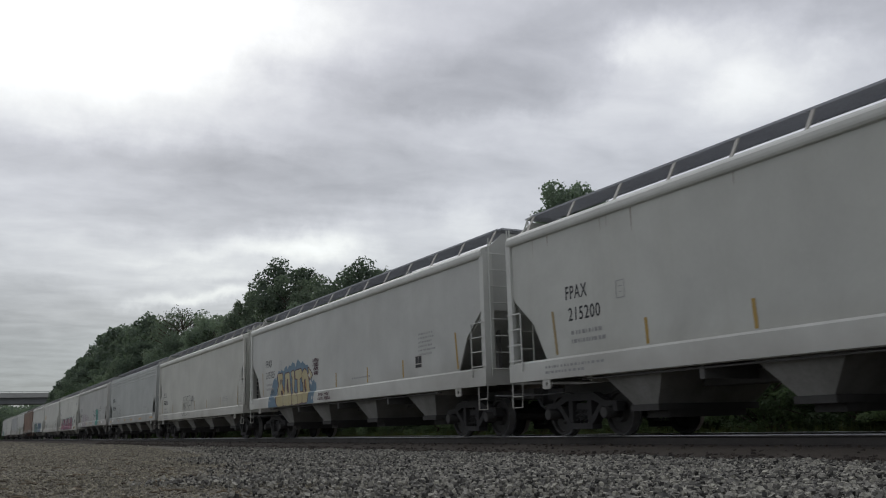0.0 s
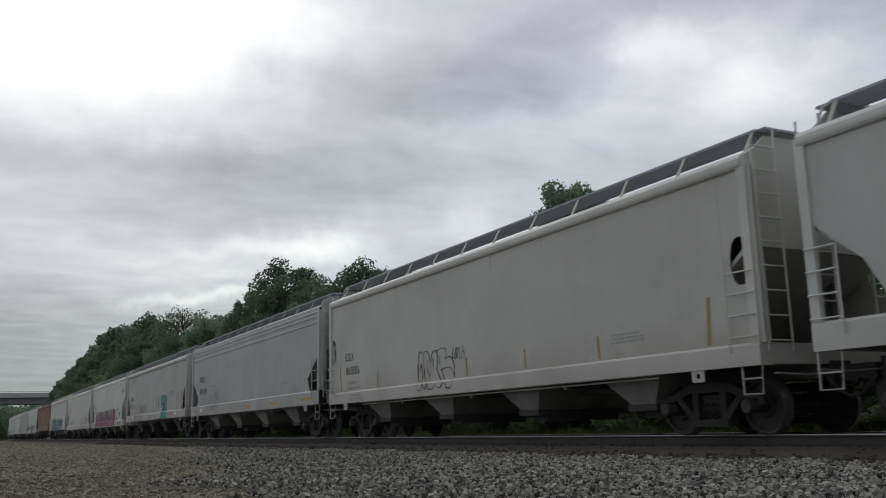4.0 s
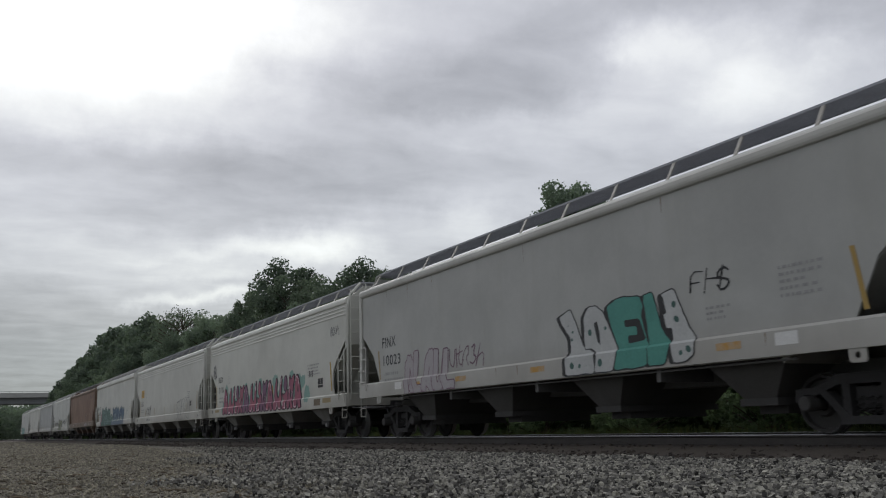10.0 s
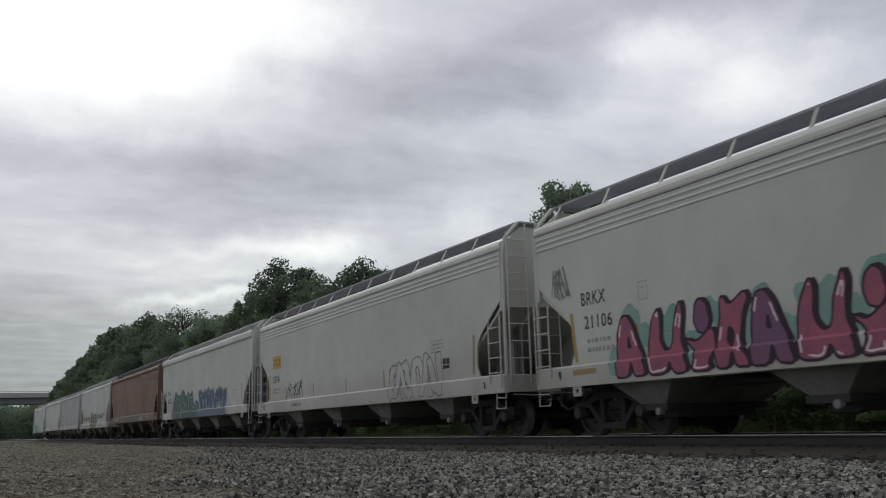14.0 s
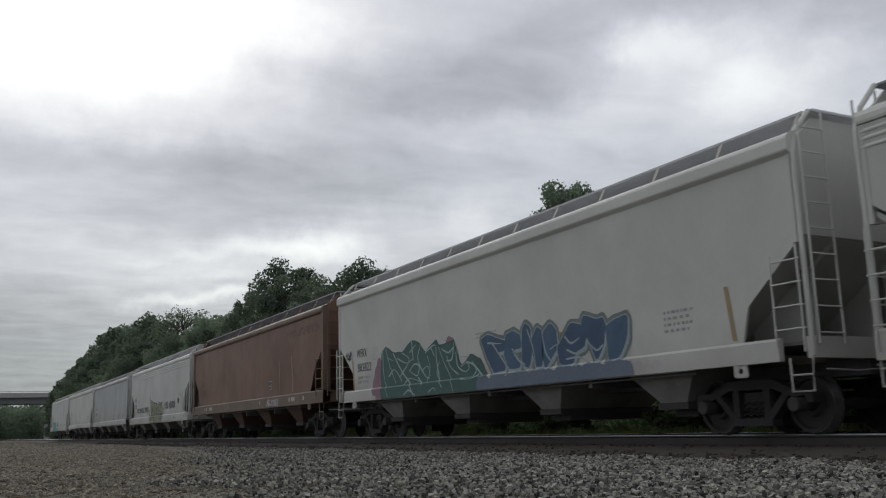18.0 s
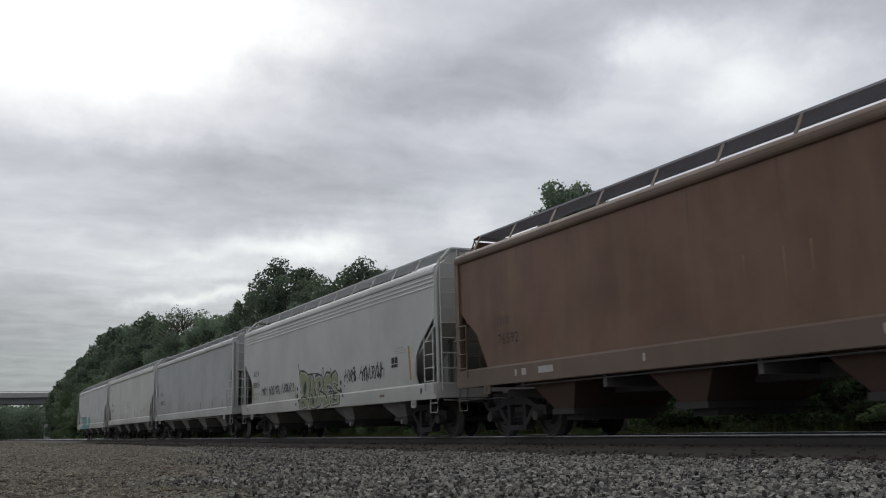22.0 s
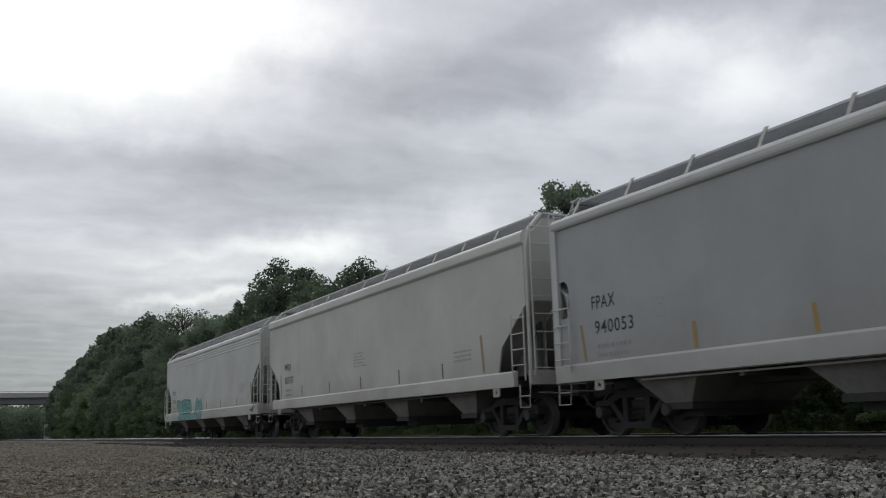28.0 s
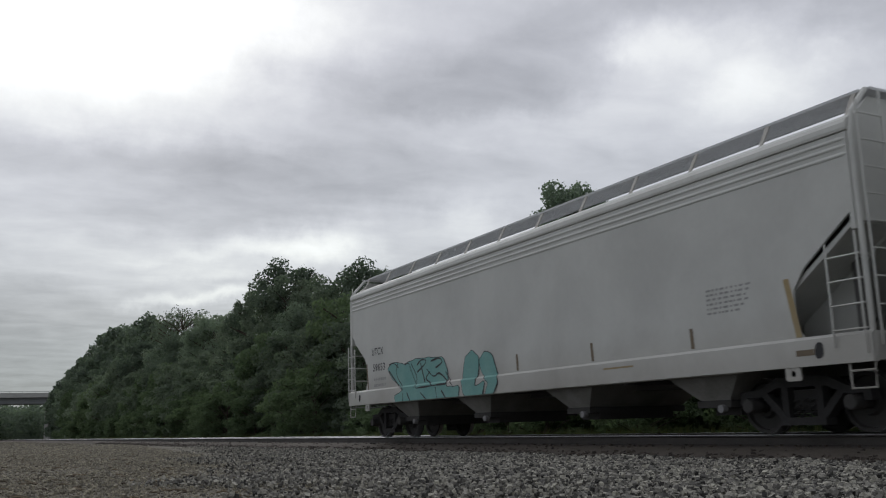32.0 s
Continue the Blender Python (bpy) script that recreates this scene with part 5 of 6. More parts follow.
            tube(bm, [(X(0.53), s * 1.63, bot + 0.2), (X(0.53), s * 1.63, z_hi)], 0.016, 5)
            if flow or spec["style"] == "wide":
                tube(bm, [(X(0.06), s * 1.63, bot + 0.1), (X(0.06), s * 1.63, z_hi + 0.1)], 0.016, 5)
            z = bot + 0.42
            while z < z_hi + 0.01:
                tube(bm, [(X(0.02), s * 1.625, z), (X(0.53), s * 1.63, z)], 0.014, 5)
                z += 0.315
            part("side_ladder", bm, trim, car, "steel side ladder")
            bm = B()
            z = bot + 0.35
            while z < 4.3:
                tube(bm, [(X(-0.05), s * 1.44, z), (X(-0.05), s * 0.96, z)], 0.014, 5)
                z += 0.36
            tube(bm, [(X(-0.04), s * 0.96, bot + 0.2), (X(-0.04), s * 0.96, 4.5)], 0.018, 5)
            tube(bm, [(X(-0.04), s * 1.45, bot + 0.2), (X(-0.04), s * 1.45, 4.3)], 0.018, 5)
            part("end_ladder", bm, trim, car, "steel end ladder")
            bm = B()
            tube(bm, [(X(0.40), s * 1.55, bot + 0.03), (X(0.38), s * 1.57, 0.58), (X(0.03), s * 1.57, 0.58), (X(0.02), s * 1.55, bot + 0.03)], 0.017, 5)
            tube(bm, [(X(0.39), s * 1.565, 0.80), (X(0.025), s * 1.565, 0.80)], 0.014, 5)
            part("stirrup_step", bm, trim, car, "steel stirrup step")
            # jacking pad with a hole below the sill
            px, pw = X(1.28), 0.13
            ring = [(px + 0.045 * math.cos(k * math.pi / 6), bot - 0.085 + 0.045 * math.sin(k * math.pi / 6)) for k in range(12)]
            outer = [(px + pw * max(-1, min(1, 1.5 * math.cos(k * math.pi / 6))), bot - 0.075 + 0.105 * max(-1, min(1, 1.5 * math.sin(k * math.pi / 6)))) for k in range(12)]
            bm = B()
            for y in (s * 1.585, s * 1.555):
                a, b = [bm.verts.new((x, y, z)) for x, z in ring], [bm.verts.new((x, y, z)) for x, z in outer]
                for k in range(12):
                    bm.faces.new((a[k], a[(k + 1) % 12], b[(k + 1) % 12], b[k]))
            part("lifting_lug", bm, trim, car, "pierced lifting lug under the sill")
        ob = same("coupler", SHARED["coupler"], car, X(-0.08), 0, 0, 0 if e > 0 else math.pi)
        bm = tube(B(), [(X(-0.05), -0.32, 0.78), (X(-0.22), -0.34, 0.62), (X(-0.38), -0.30, 0.52), (X(-0.52), -0.22, 0.56)], 0.028, 6)
        part("air_hose", bm, M["black"], car, "black rubber air hose")
        bm = tube(B(), [(X(0.05), -0.15, 0.88), (X(-0.08), -0.8, 0.84), (X(-0.10), -1.45, 0.86)], 0.014, 5)
        part("uncoupling_lever", bm, M["gate_cap"], car)
        make_truck(car, X(1.62))
        # end walkway across the roof
        v, f = grating(2.1, 0.34)
        walk_way = new("end_walkway", mesh_from("end_walkway", v, f, spec.get("board", trim)))
        walk_way.parent, walk_way.location, walk_way.rotation_euler = car, (X(0.02) if e > 0 else X(-0.32) + 0.0, -1.05, 4.53), (0, 0, math.pi / 2)
        walk_way.location.x = X(0.02) if e > 0 else X(0.02) + 0.34
    # brake gear on the rear platform
    bm = B()
    tube(bm, [(-h + 0.75, -0.75, top + 0.28), (-h + 0.75, 0.35, top + 0.28)], 0.19, 12)
    part("air_reservoir", bm, M["under"], car, "dark steel air reservoir")
    part("brake_valve", bx(B(), -h + 0.42, -h + 0.62, -0.28, 0.05, top + 0.02, top + 0.55), M["cap"], car, "grey brake valve")
    part("brake_housing", bx(B(), -h - 0.09, -h + 0.02, 0.55, 0.85, top + 0.6, top + 1.0), trim, car)
    # centre sill and hopper bottoms
    part("centre_sill", bx(B(), -h + 0.1, h - 0.1, -0.33, 0.33, 0.80, 1.02), M["under"], car, "grimy centre sill")
    for cx in (-5.35, -1.8, 1.8, 5.35):
        bm = B()
        lower = [(-0.30, -1.12), (0.30, -1.12), (0.30, 1.12), (-0.30, 1.12)]
        upper = [(-0.86, -1.44), (0.86, -1.44), (0.86, 1.44), (-0.86, 1.44)]
        a = [bm.verts.new((cx + x, y, 0.52)) for x, y in lower]
        b = [bm.verts.new((cx + x, y, bot + 0.08)) for x, y in upper]
        bm.faces.new(a[::-1]), bm.faces.new(b)
        for k in range(4):
            bm.faces.new((a[k], a[(k + 1) % 4], b[(k + 1) % 4], b[k]))
        chute = part("hopper_chute", bm, spec.get("chute", CHUTE), car, "dusty sloping hopper bottom")
        bm = bx(B(), cx - 0.36, cx + 0.36, -1.16, 1.16, 0.42, 0.53)
        bx(bm, cx - 0.24, cx + 0.30, -0.9, 0.9, 0.30, 0.42)
        part("outlet_gate", bm, M["cap"], chute, "dull steel outlet gate")
        if flow:
            part("gate_cap", disc(B(), cx + 0.20, -1.18, 0.40, 0.062, -0.05, 0.05, 14), M["gate_cap"], chute, "pale round gate cap")
    for cx in (-3.58, 0.0, 3.58):
        part("cross_brace", bx(B(), cx - 0.05, cx + 0.05, -1.48, 1.48, 0.86, bot + 0.05), M["under"], car)
    # running boards and their brackets
    length, wide = 2 * h - 0.45, 0.60 if spec["style"] in ("panel", "wide") else 0.565
    v, f = grating(length, wide)
    board = mesh_from("running_board", v, f, spec.get("board", trim))
    for y in (-1.06, 1.06 - wide):
        ob = same("running_board", board, car, -h + 0.28, y, 4.54 - spec.get("sunk", 0.0))
        tagged(ob, "steel grating running board")
    bm = prism(B(), [(-0.035, 0), (0.035, 0), (0.035, 0.42), (-0.035, 0.42)], -0.012, 0.012)
    for v in bm.verts:
        v.co.y += 0.24 * (v.co.z / 0.42)
    bracket = data_of(bm, "board_bracket", trim)
    count = int(length / 1.45)
    for k in range(count + 1):
        x = -h + 0.36 + k * (length - 0.16) / count
        same("board_bracket", bracket, car, x, -1.29, 4.13)
        same("board_bracket", bracket, car, x, 1.29, 4.13, math.pi)
    if not (flow or spec["style"] == "wide"):
        bm = tube(B(), [(-h + 0.30, -1.06, 4.56), (-h + 0.16, -1.10, 4.50), (-h + 0.06, -1.2, 4.12)], 0.025, 5)
        part("grab_iron", bm, trim, car, "bent grab iron at the roof end")
    car["reach"] = (rear + front) / 2
    car.location = (car["reach"], TRACK, RAIL)
    return car, side

# ---------------------------------------------------------------- the train, from its front to its tail
def strips(side, places, material, seed, low=None, high=0.42):
    """Upright reflective strips along the foot of the side sheet."""
    r = random.Random(seed)
    z0 = (low or side.top) + 0.04
    for x in places:
        side.patch("reflector", x, x + 0.075, z0, z0 + high * r.uniform(0.92, 1.05), material, "upright reflective strip", slope=-0.02)


def marks(side, owner, number, x0, x1, n1, zm, zn, tall, seed, rows=2):
    side.text("reporting_mark", owner, x0, x1, zm - tall, zm, M["mark"], "black stencilled letters")
    side.text("car_number", number, x0 + 0.06, n1, zn - tall, zn, M["mark"], "black stencilled number")
    if rows:
        side.bars("weight_data", x0 + 0.12, n1 + 0.1, zn - tall - 0.46, zn - tall - 0.14, rows, M["faint"], seed, "faint stencilled data")


def loads(side, x0, z, tall):
    """The load limit and light weight lines: words, then figures that cannot be read."""
    for k, (words, long) in enumerate((("LD LMT", 0.34), ("LT WT", 0.27))):
        low = z - k * tall * 1.7
        side.text("load_data", words, x0, x0 + long, low, low + tall, M["mark"], "small stencilled words")
        side.bars("load_figures", x0 + long + 0.06, x0 + long + 0.50, low, low + tall, 1, M["ghost"], 80 + k, "small stencilled figures", 0.8)


def plate(side, x, z, w=0.24, h=0.30):
    """A small framed stencil."""
    w, h = min(w, 0.22), min(h, 0.30)
    bm = B()
    a, b = x - side.half, z
    for p, q in (((a, b), (a + w, b)), ((a + w, b), (a + w, b + h)), ((a + w, b + h), (a, b + h)), ((a, b + h), (a, b)), ((a + 0.06, b + 0.2), (a + w - 0.06, b + 0.2)), ((a + 0.08, b + 0.1), (a + w - 0.08, b + 0.1))):
        ribbon(bm, [[p, q]], 0.008, 0.002, random.Random(1))
    side.paint("stencil_frame", bm, M["ghost"], None, "small faint stencilled frame")


def label_box(side, x0, x1, z0, z1, seed):
    ob = side.patch("inspection_panel", x0, x1, z0, z1, M["black"], "black inspection panel with white lines")
    bm = B()
    xa, xb = x0 - side.half, x1 - side.half
    for p, q in (((xa, z0), (xb, z0)), ((xa, z1), (xb, z1)), ((xa, z0), (xa, z1)), ((xb, z0), (xb, z1)), (((xa + xb) / 2, z0 + 0.1), ((xa + xb) / 2, z1)), ((xa, z0 + 0.1), (xb, z0 + 0.1))):
        ribbon(bm, [[p, q]], 0.011, 0.004, random.Random(seed))
    tagged(side.paint("panel_line", bm, M["dullwhite"], ob, "thin white panel lines"), kind="stuff")


CARS = []


def add_car(**spec):
    car, side = make_hopper(spec)
    CARS.append(car)
    # flat black patches painted for the dark inside of the sill holes
    if spec["style"] == "flow":
        for x in (0.80, 2 * side.half - 0.80):
            side.mass("sill_slot", [(x, 1.06, 0.042), (x, 1.10, 0.045), (x, 1.14, 0.042)], M["black"], "black upright patch for the shade in a sill slot", 0.004, 0.016)
    return side


PALE = (0.49, 0.49, 0.465)
DARK_BOARD = surface("dull_grating", (0.36, 0.37, 0.40), (0.28, 0.285, 0.305), 0.7, grain=20, stain=2, bump=0.1)
PALE_BOARD = surface("galvanised_grating", (0.58, 0.59, 0.60), (0.47, 0.475, 0.485), 0.55, grain=20, stain=2, bump=0.1)


def make_train():
    # 0
    c = add_car(style="post", ends=(-15.97, 1.90), paint=car_paint("pale_paint_a", PALE, 1), trim=car_paint("pale_trim_a", (0.570, 0.570, 0.550), 21, 0.3), board=DARK_BOARD,
                label="pale grey covered hopper car with black stencilled lettering")
    marks(c, "FPAX", "215200", 2.0, 2.66, 3.02, 2.77, 2.36, 0.25, 1)
    plate(c, 3.5, 2.36, 0.28, 0.36)
    strips(c, (4.2, 6.55, 8.9, 11.2, 13.6), M["yellow"], 2)
    c.patch("reflector", 1.6, 1.68, 1.52, 2.36, M["tan"], "tall upright reflective strip", slope=-0.1)
    c.patch("reflector", 16.25, 16.33, 1.52, 2.36, M["yellow"], "tall upright reflective strip", slope=-0.1)
    c.bars("sill_data", 1.3, 3.2, 1.16, 1.36, 2, M["faint"], 3)
    c.bars("data_panel", 12.6, 13.6, 2.0, 2.4, 4, M["faint"], 4)
    label_box(c, 14.5, 14.85, 1.68, 2.0, 5)
    c.drips(0.4, 17.4, 3.86, 10, P["rust"], 93, 0.5)
    # 1
    c = add_car(style="post", ends=(-34.79, -16.93), paint=car_paint("pale_paint_b", (0.475, 0.475, 0.460), 2), trim=car_paint("pale_trim_b", (0.570, 0.570, 0.550), 22, 0.3), board=DARK_BOARD,
                label="pale grey covered hopper car with a blue and cream graffiti piece")
    marks(c, "FPAX", "215335", 1.88, 2.63, 2.92, 2.78, 2.37, 0.25, 6)
    plate(c, 3.5, 2.36, 0.28, 0.36)
    c.mural(2.0, (
            "132,221 181,223 187,202 176,188 194,167 213,142 207,109 157,108 133,120 129,141 138,149 134,168 144,184 135,202 | 160,201 176,202 172,190 161,184 | 164,161 183,164 193,150 179,142",
            "213,219 258,220 274,150 302,137 298,109 212,110 206,148 216,185 | 231,199 242,201 255,156 245,149 229,164",
            "280,222 306,223 312,186 309,149 355,144 367,136 362,111 307,110 302,141 292,176 291,200 281,210",
            "319,223 384,224 389,199 367,196 368,151 398,149 409,137 404,113 364,112 362,135 347,145 343,196 323,196",
            "389,211 411,222 432,216 448,194 459,162 465,144 453,114 409,113 406,137 401,179 392,183 | 411,188 423,191 428,171 433,150 422,141 411,162",
            "441,203 454,206 450,226 489,199 466,184 458,193"),
            [P["cream"]], P["maroon"], 0.036, "cream graffiti letters with maroon outlines on a blue cloud", shift=(-0.06, 0.0), cloud=P["blue"],
            balls=[(2.65 + 0.42 * k, 1.1, 0.30) for k in range(11)] + [(2.75, 1.4, 0.30), (2.95, 1.75, 0.32), (3.4, 2.02, 0.28), (3.8, 2.1, 0.26), (4.2, 2.16, 0.26), (4.6, 2.2, 0.26), (5.0, 2.25, 0.26), (5.45, 2.24, 0.30),
                                                                       (5.9, 2.2, 0.30), (6.3, 2.05, 0.28), (6.65, 1.85, 0.22), (6.9, 1.5, 0.34), (4.0, 1.6, 0.6), (5.0, 1.6, 0.6), (6.0, 1.5, 0.6)])
    for path in (
            "178,193 194,166 202,147 185,161",
            "424,190 434,167 432,153 422,167"):
        side_gold = soften(path, 2.0 - c.half, 1)
        X, Z = grid(min(p[0] for p in side_gold) - 0.05, max(p[0] for p in side_gold) + 0.05, 1.3, 2.1, 0.02)
        c.paint("accent", march(shape_field(X, Z, side_gold), X, Z, 0.0105), P["gold"], None, "sprayed orange accent")
    for x, z in ((2.62, 1.32), (6.62, 1.98), (6.70, 1.76), (6.78, 1.72), (7.0, 1.25)):
        c.mass("dot", [(x, z, 0.05)], P["silver"], "small pale sprayed dot", 0.0085, 0.02)
    for k, word in enumerate(("1234415", "3412314", "312453", "4325134")):
        c.tag(word, 6.90 + 0.03 * k, 7.40, 2.38 - 0.135 * k, 2.49 - 0.135 * k, 0.012, P["maroon"], 8 + k, "dark spray writing in short lines", slant=0.1)
    c.tag("4312 562", 7.52, 8.4, 1.29, 1.38, 0.012, P["maroon"], 10)
    c.tag("2431 51324", 7.50, 8.6, 1.16, 1.25, 0.012, P["maroon"], 63)
    c.tag("2345", 2.35, 2.85, 1.52, 1.72, 0.011, P["ink"], 61)
    strips(c, (8.92, 11.3, 13.6), M["yellow"], 11)
    c.patch("reflector", 1.55, 1.63, 1.52, 2.36, M["tan"], slope=-0.1)
    c.patch("reflector", 16.5, 16.58, 1.52, 2.36, M["yellow"], slope=-0.1)
    c.bars("sill_data", 10.2, 11.8, 1.62, 1.72, 1, M["faint"], 12)
    c.bars("data_panel", 14.55, 15.4, 1.95, 2.55, 6, M["faint"], 13)
    label_box(c, 14.35, 14.7, 1.68, 1.98, 14)
    # 2
    c = add_car(style="oval", ends=(-52.68, -35.71), paint=car_paint("cream_paint_c", (0.475, 0.470, 0.436), 3), trim=car_paint("cream_trim_c", (0.550, 0.546, 0.513), 23, 0.3), board=DARK_BOARD,
                label="cream-grey covered hopper car with oval openings and outlined graffiti")
    marks(c, "ECUX", "860506", 1.2, 1.85, 2.26, 2.42, 2.02, 0.24, 15)
    plate(c, 2.95, 2.05, 0.26, 0.36)
    c.lines("graffiti", 6.0, (
            "0,135 2,180 5,203 18,208 29,200 33,168 37,138",
            "11,161 19,182 26,143 15,132",
            "30,201 44,207 58,201 67,184 50,178 50,158 63,144",
            "62,139 73,195 89,205 103,199 105,175 98,160 119,133",
            "99,201 124,207 147,204 151,192 139,178 162,186 179,177 189,157 184,134",
            "125,156 155,161 176,155 186,134",
            "122,157 138,133",
            "2,129 5,112 22,112 29,128",
            "31,126 43,111 56,127",
            "57,127 64,112 88,113 99,126",
            "103,118 121,112 138,125",
            "151,124 153,112 179,111 188,128",
            "114,189 117,170",
            "80,186 83,162"),
            0.011, P["ink"], "large hollow graffiti letters in thin dark outline")
    c.tag("2415", 7.7, 8.3, 1.75, 2.02, 0.016, P["thin"], 17)
    strips(c, (3.5, 5.95, 8.4, 10.8, 13.2), M["tan"], 18)
    c.patch("reflector", 0.85, 0.93, 1.34, 2.08, M["tan"], slope=-0.12)
    c.patch("reflector", 15.9, 15.98, 1.34, 2.08, M["tan"], slope=0.06)
    c.bars("data_panel", 13.6, 14.5, 1.55, 1.75, 3, M["faint"], 19)
    c.bars("sill_data", 1.7, 2.6, 1.04, 1.24, 2, M["faint"], 20)
    c.drips(0.4, 16.4, 3.86, 6, P["rust"], 96, 0.4)
    # 3
    c = add_car(style="panel", ends=(-71.10, -53.61), paint=car_paint("mid_grey_paint", (0.375, 0.386, 0.380), 4), trim=car_paint("mid_grey_trim", (0.422, 0.434, 0.428), 24, 0.5), board=DARK_BOARD,
                label="mid grey covered hopper car with thin graffiti outlines")
    marks(c, "WFRX", "884284", 1.45, 2.45, 2.84, 2.80, 2.27, 0.29, 21)
    c.lines("graffiti", 3.0, (
            "48,185 48,214 59,233 74,237 86,220 85,197 77,183 62,181",
            "65,208 71,215 75,206 70,198 65,208",
            "83,231 153,226",
            "150,226 143,177",
            "105,220 125,190",
            "39,159 27,177 39,188 58,185 70,168 73,155",
            "18,195 38,183",
            "20,169 45,155",
            "78,170 95,176 106,154",
            "106,156 118,177 137,182 152,161 152,149",
            "130,194 136,178",
            "154,198 190,196",
            "163,184 172,214",
            "171,176 193,188 198,220",
            "161,170 196,177 209,158",
            "63,149 81,136 100,137",
            "101,149 118,138 137,145 150,147"),
            0.011, P["thin"], "hollow graffiti letters in thin dark outline")
    c.tag("24315", 3.45, 5.0, 1.22, 1.44, 0.010, P["thin"], 23, slant=0.0)
    plate(c, 3.0, 2.3, 0.3, 0.34)
    for x0, x1 in ((0.85, 1.5), (4.2, 4.6), (7.0, 7.4), (9.3, 10.0), (12.4, 13.3), (15.85, 16.8)):
        c.patch("sill_flash", x0, x1, 1.17, 1.28, M["worn_orange"], "worn orange reflector")
    c.patch("white_plate", 1.85, 2.2, 1.20, 1.36, M["white"], "small white plate")
    c.bars("sill_data", 8.0, 9.2, 1.20, 1.32, 1, M["faint"], 24)
    c.bars("data_panel", 13.4, 14.6, 1.8, 1.95, 1, M["faint"], 25)
    # 4
    c = add_car(style="post", ends=(-89.78, -72.34), paint=car_paint("warm_grey_paint", (0.402, 0.400, 0.390), 5, 0.7), trim=car_paint("warm_grey_trim", (0.475, 0.466, 0.446), 25, 0.6), board=DARK_BOARD,
                chute=surface("sooty_chute", (0.075, 0.072, 0.068), (0.05, 0.047, 0.043), 0.85), label="weathered grey covered hopper car with teal and silver graffiti")
    marks(c, "FINX", "10023", 1.48, 2.32, 2.6, 2.62, 2.14, 0.27, 26)
    c.piece("1L1UL", 2.95, 5.5, 1.14, 1.98, 0.11, 0.03, P["wine"], P["plum"], 27, "faded outlined graffiti in grey and plum", fat=0.9, jitter=1.4)
    c.tag("26345", 5.2, 6.7, 1.55, 2.05, 0.016, P["plum"], 28)
    c.mural(9.0, (
            "69,222 106,232 123,201 140,160 175,147 178,111 88,111 89,142 102,153 102,179 78,206",
            "145,171 146,214 163,230 185,229 203,216 222,182 241,144 227,111 178,111 183,144 162,156 147,156 | 175,199 185,202 191,179 191,158 183,166",
            "215,223 242,235 304,231 311,213 305,198 315,155 321,148 318,113 232,112 243,144 223,191 | 260,195 300,194 314,157 268,154 268,168 293,167 291,182 261,183",
            "312,230 336,232 347,190 354,169 375,144 362,114 321,113 322,148",
            "356,226 387,231 400,200 417,164 429,150 428,123 411,115 381,114 377,142 362,182 | 356,170 378,170 379,149 365,146 | 357,222 361,223 367,194 357,193"),
            [P["silver"], P["silver"], P["teal"], P["teal"], P["silver"]], P["ink"], 0.022, "silver and teal graffiti letters outlined in black", shift=(-0.085, -0.01))
    for x, z in ((9.98, 2.02), (10.10, 1.90), (10.08, 1.76), (10.12, 1.27), (10.35, 1.26), (10.52, 1.25), (10.62, 1.85), (11.08, 1.86), (10.95, 1.28), (12.85, 2.08), (12.90, 1.82), (12.98, 1.28), (13.18, 1.32)):
        c.mass("dot", [(x, z, 0.04)], P["green"], "small dark teal dot", 0.0085, 0.02)
    c.tag("FHS", 13.25, 14.0, 2.15, 2.50, 0.014, P["ink"], 30, "black spray-painted tag")
    c.bars("data_panel", 15.0, 15.7, 1.85, 2.35, 5, M["faint"], 31)
    c.bars("data_panel", 13.55, 14.1, 1.7, 1.95, 3, M["faint"], 32)
    for x in (3.3, 5.6, 8.7, 13.75):
        c.patch("sill_flash", x, x + 0.5, 1.24, 1.35, M["worn_orange"], "worn yellow reflector")
    for x in (2.35, 14.88):
        c.patch("white_plate", x, x + 0.4, 1.22, 1.40, M["white"], "plain white plate")
    c.patch("reflector", 1.28, 1.36, 1.52, 2.30, M["tan"], slope=-0.1)
    c.patch("reflector", 16.3, 16.38, 1.55, 2.39, M["yellow"], slope=-0.12)
    c.drips(0.4, 17.0, 3.86, 5, P["rust"], 91, 0.4)
    c.drips(0.4, 17.0, 1.42, 7, P["rust"], 92, 0.2)
    # 5
    c = add_car(style="flow", ends=(-107.13, -90.80), paint=car_paint("white_paint_a", (0.531, 0.527, 0.494), 6, 0.35), trim=car_paint("white_trim_a", (0.570, 0.565, 0.531), 26, 0.3), board=DARK_BOARD,
                label="off-white covered hopper car with a long pink graffiti piece")
    marks(c, "BRKX", "21106", 1.5, 2.2, 2.36, 2.58, 2.15, 0.24, 33)
    plate(c, 3.1, 2.25, 0.3, 0.36)
    c.tag("51352", 0.55, 1.15, 2.55, 3.15, 0.016, P["thin"], 34, "thin grey spray tag", slant=-0.1)
    c.tag("3125", 14.9, 15.6, 3.05, 3.35, 0.016, P["thin"], 35)
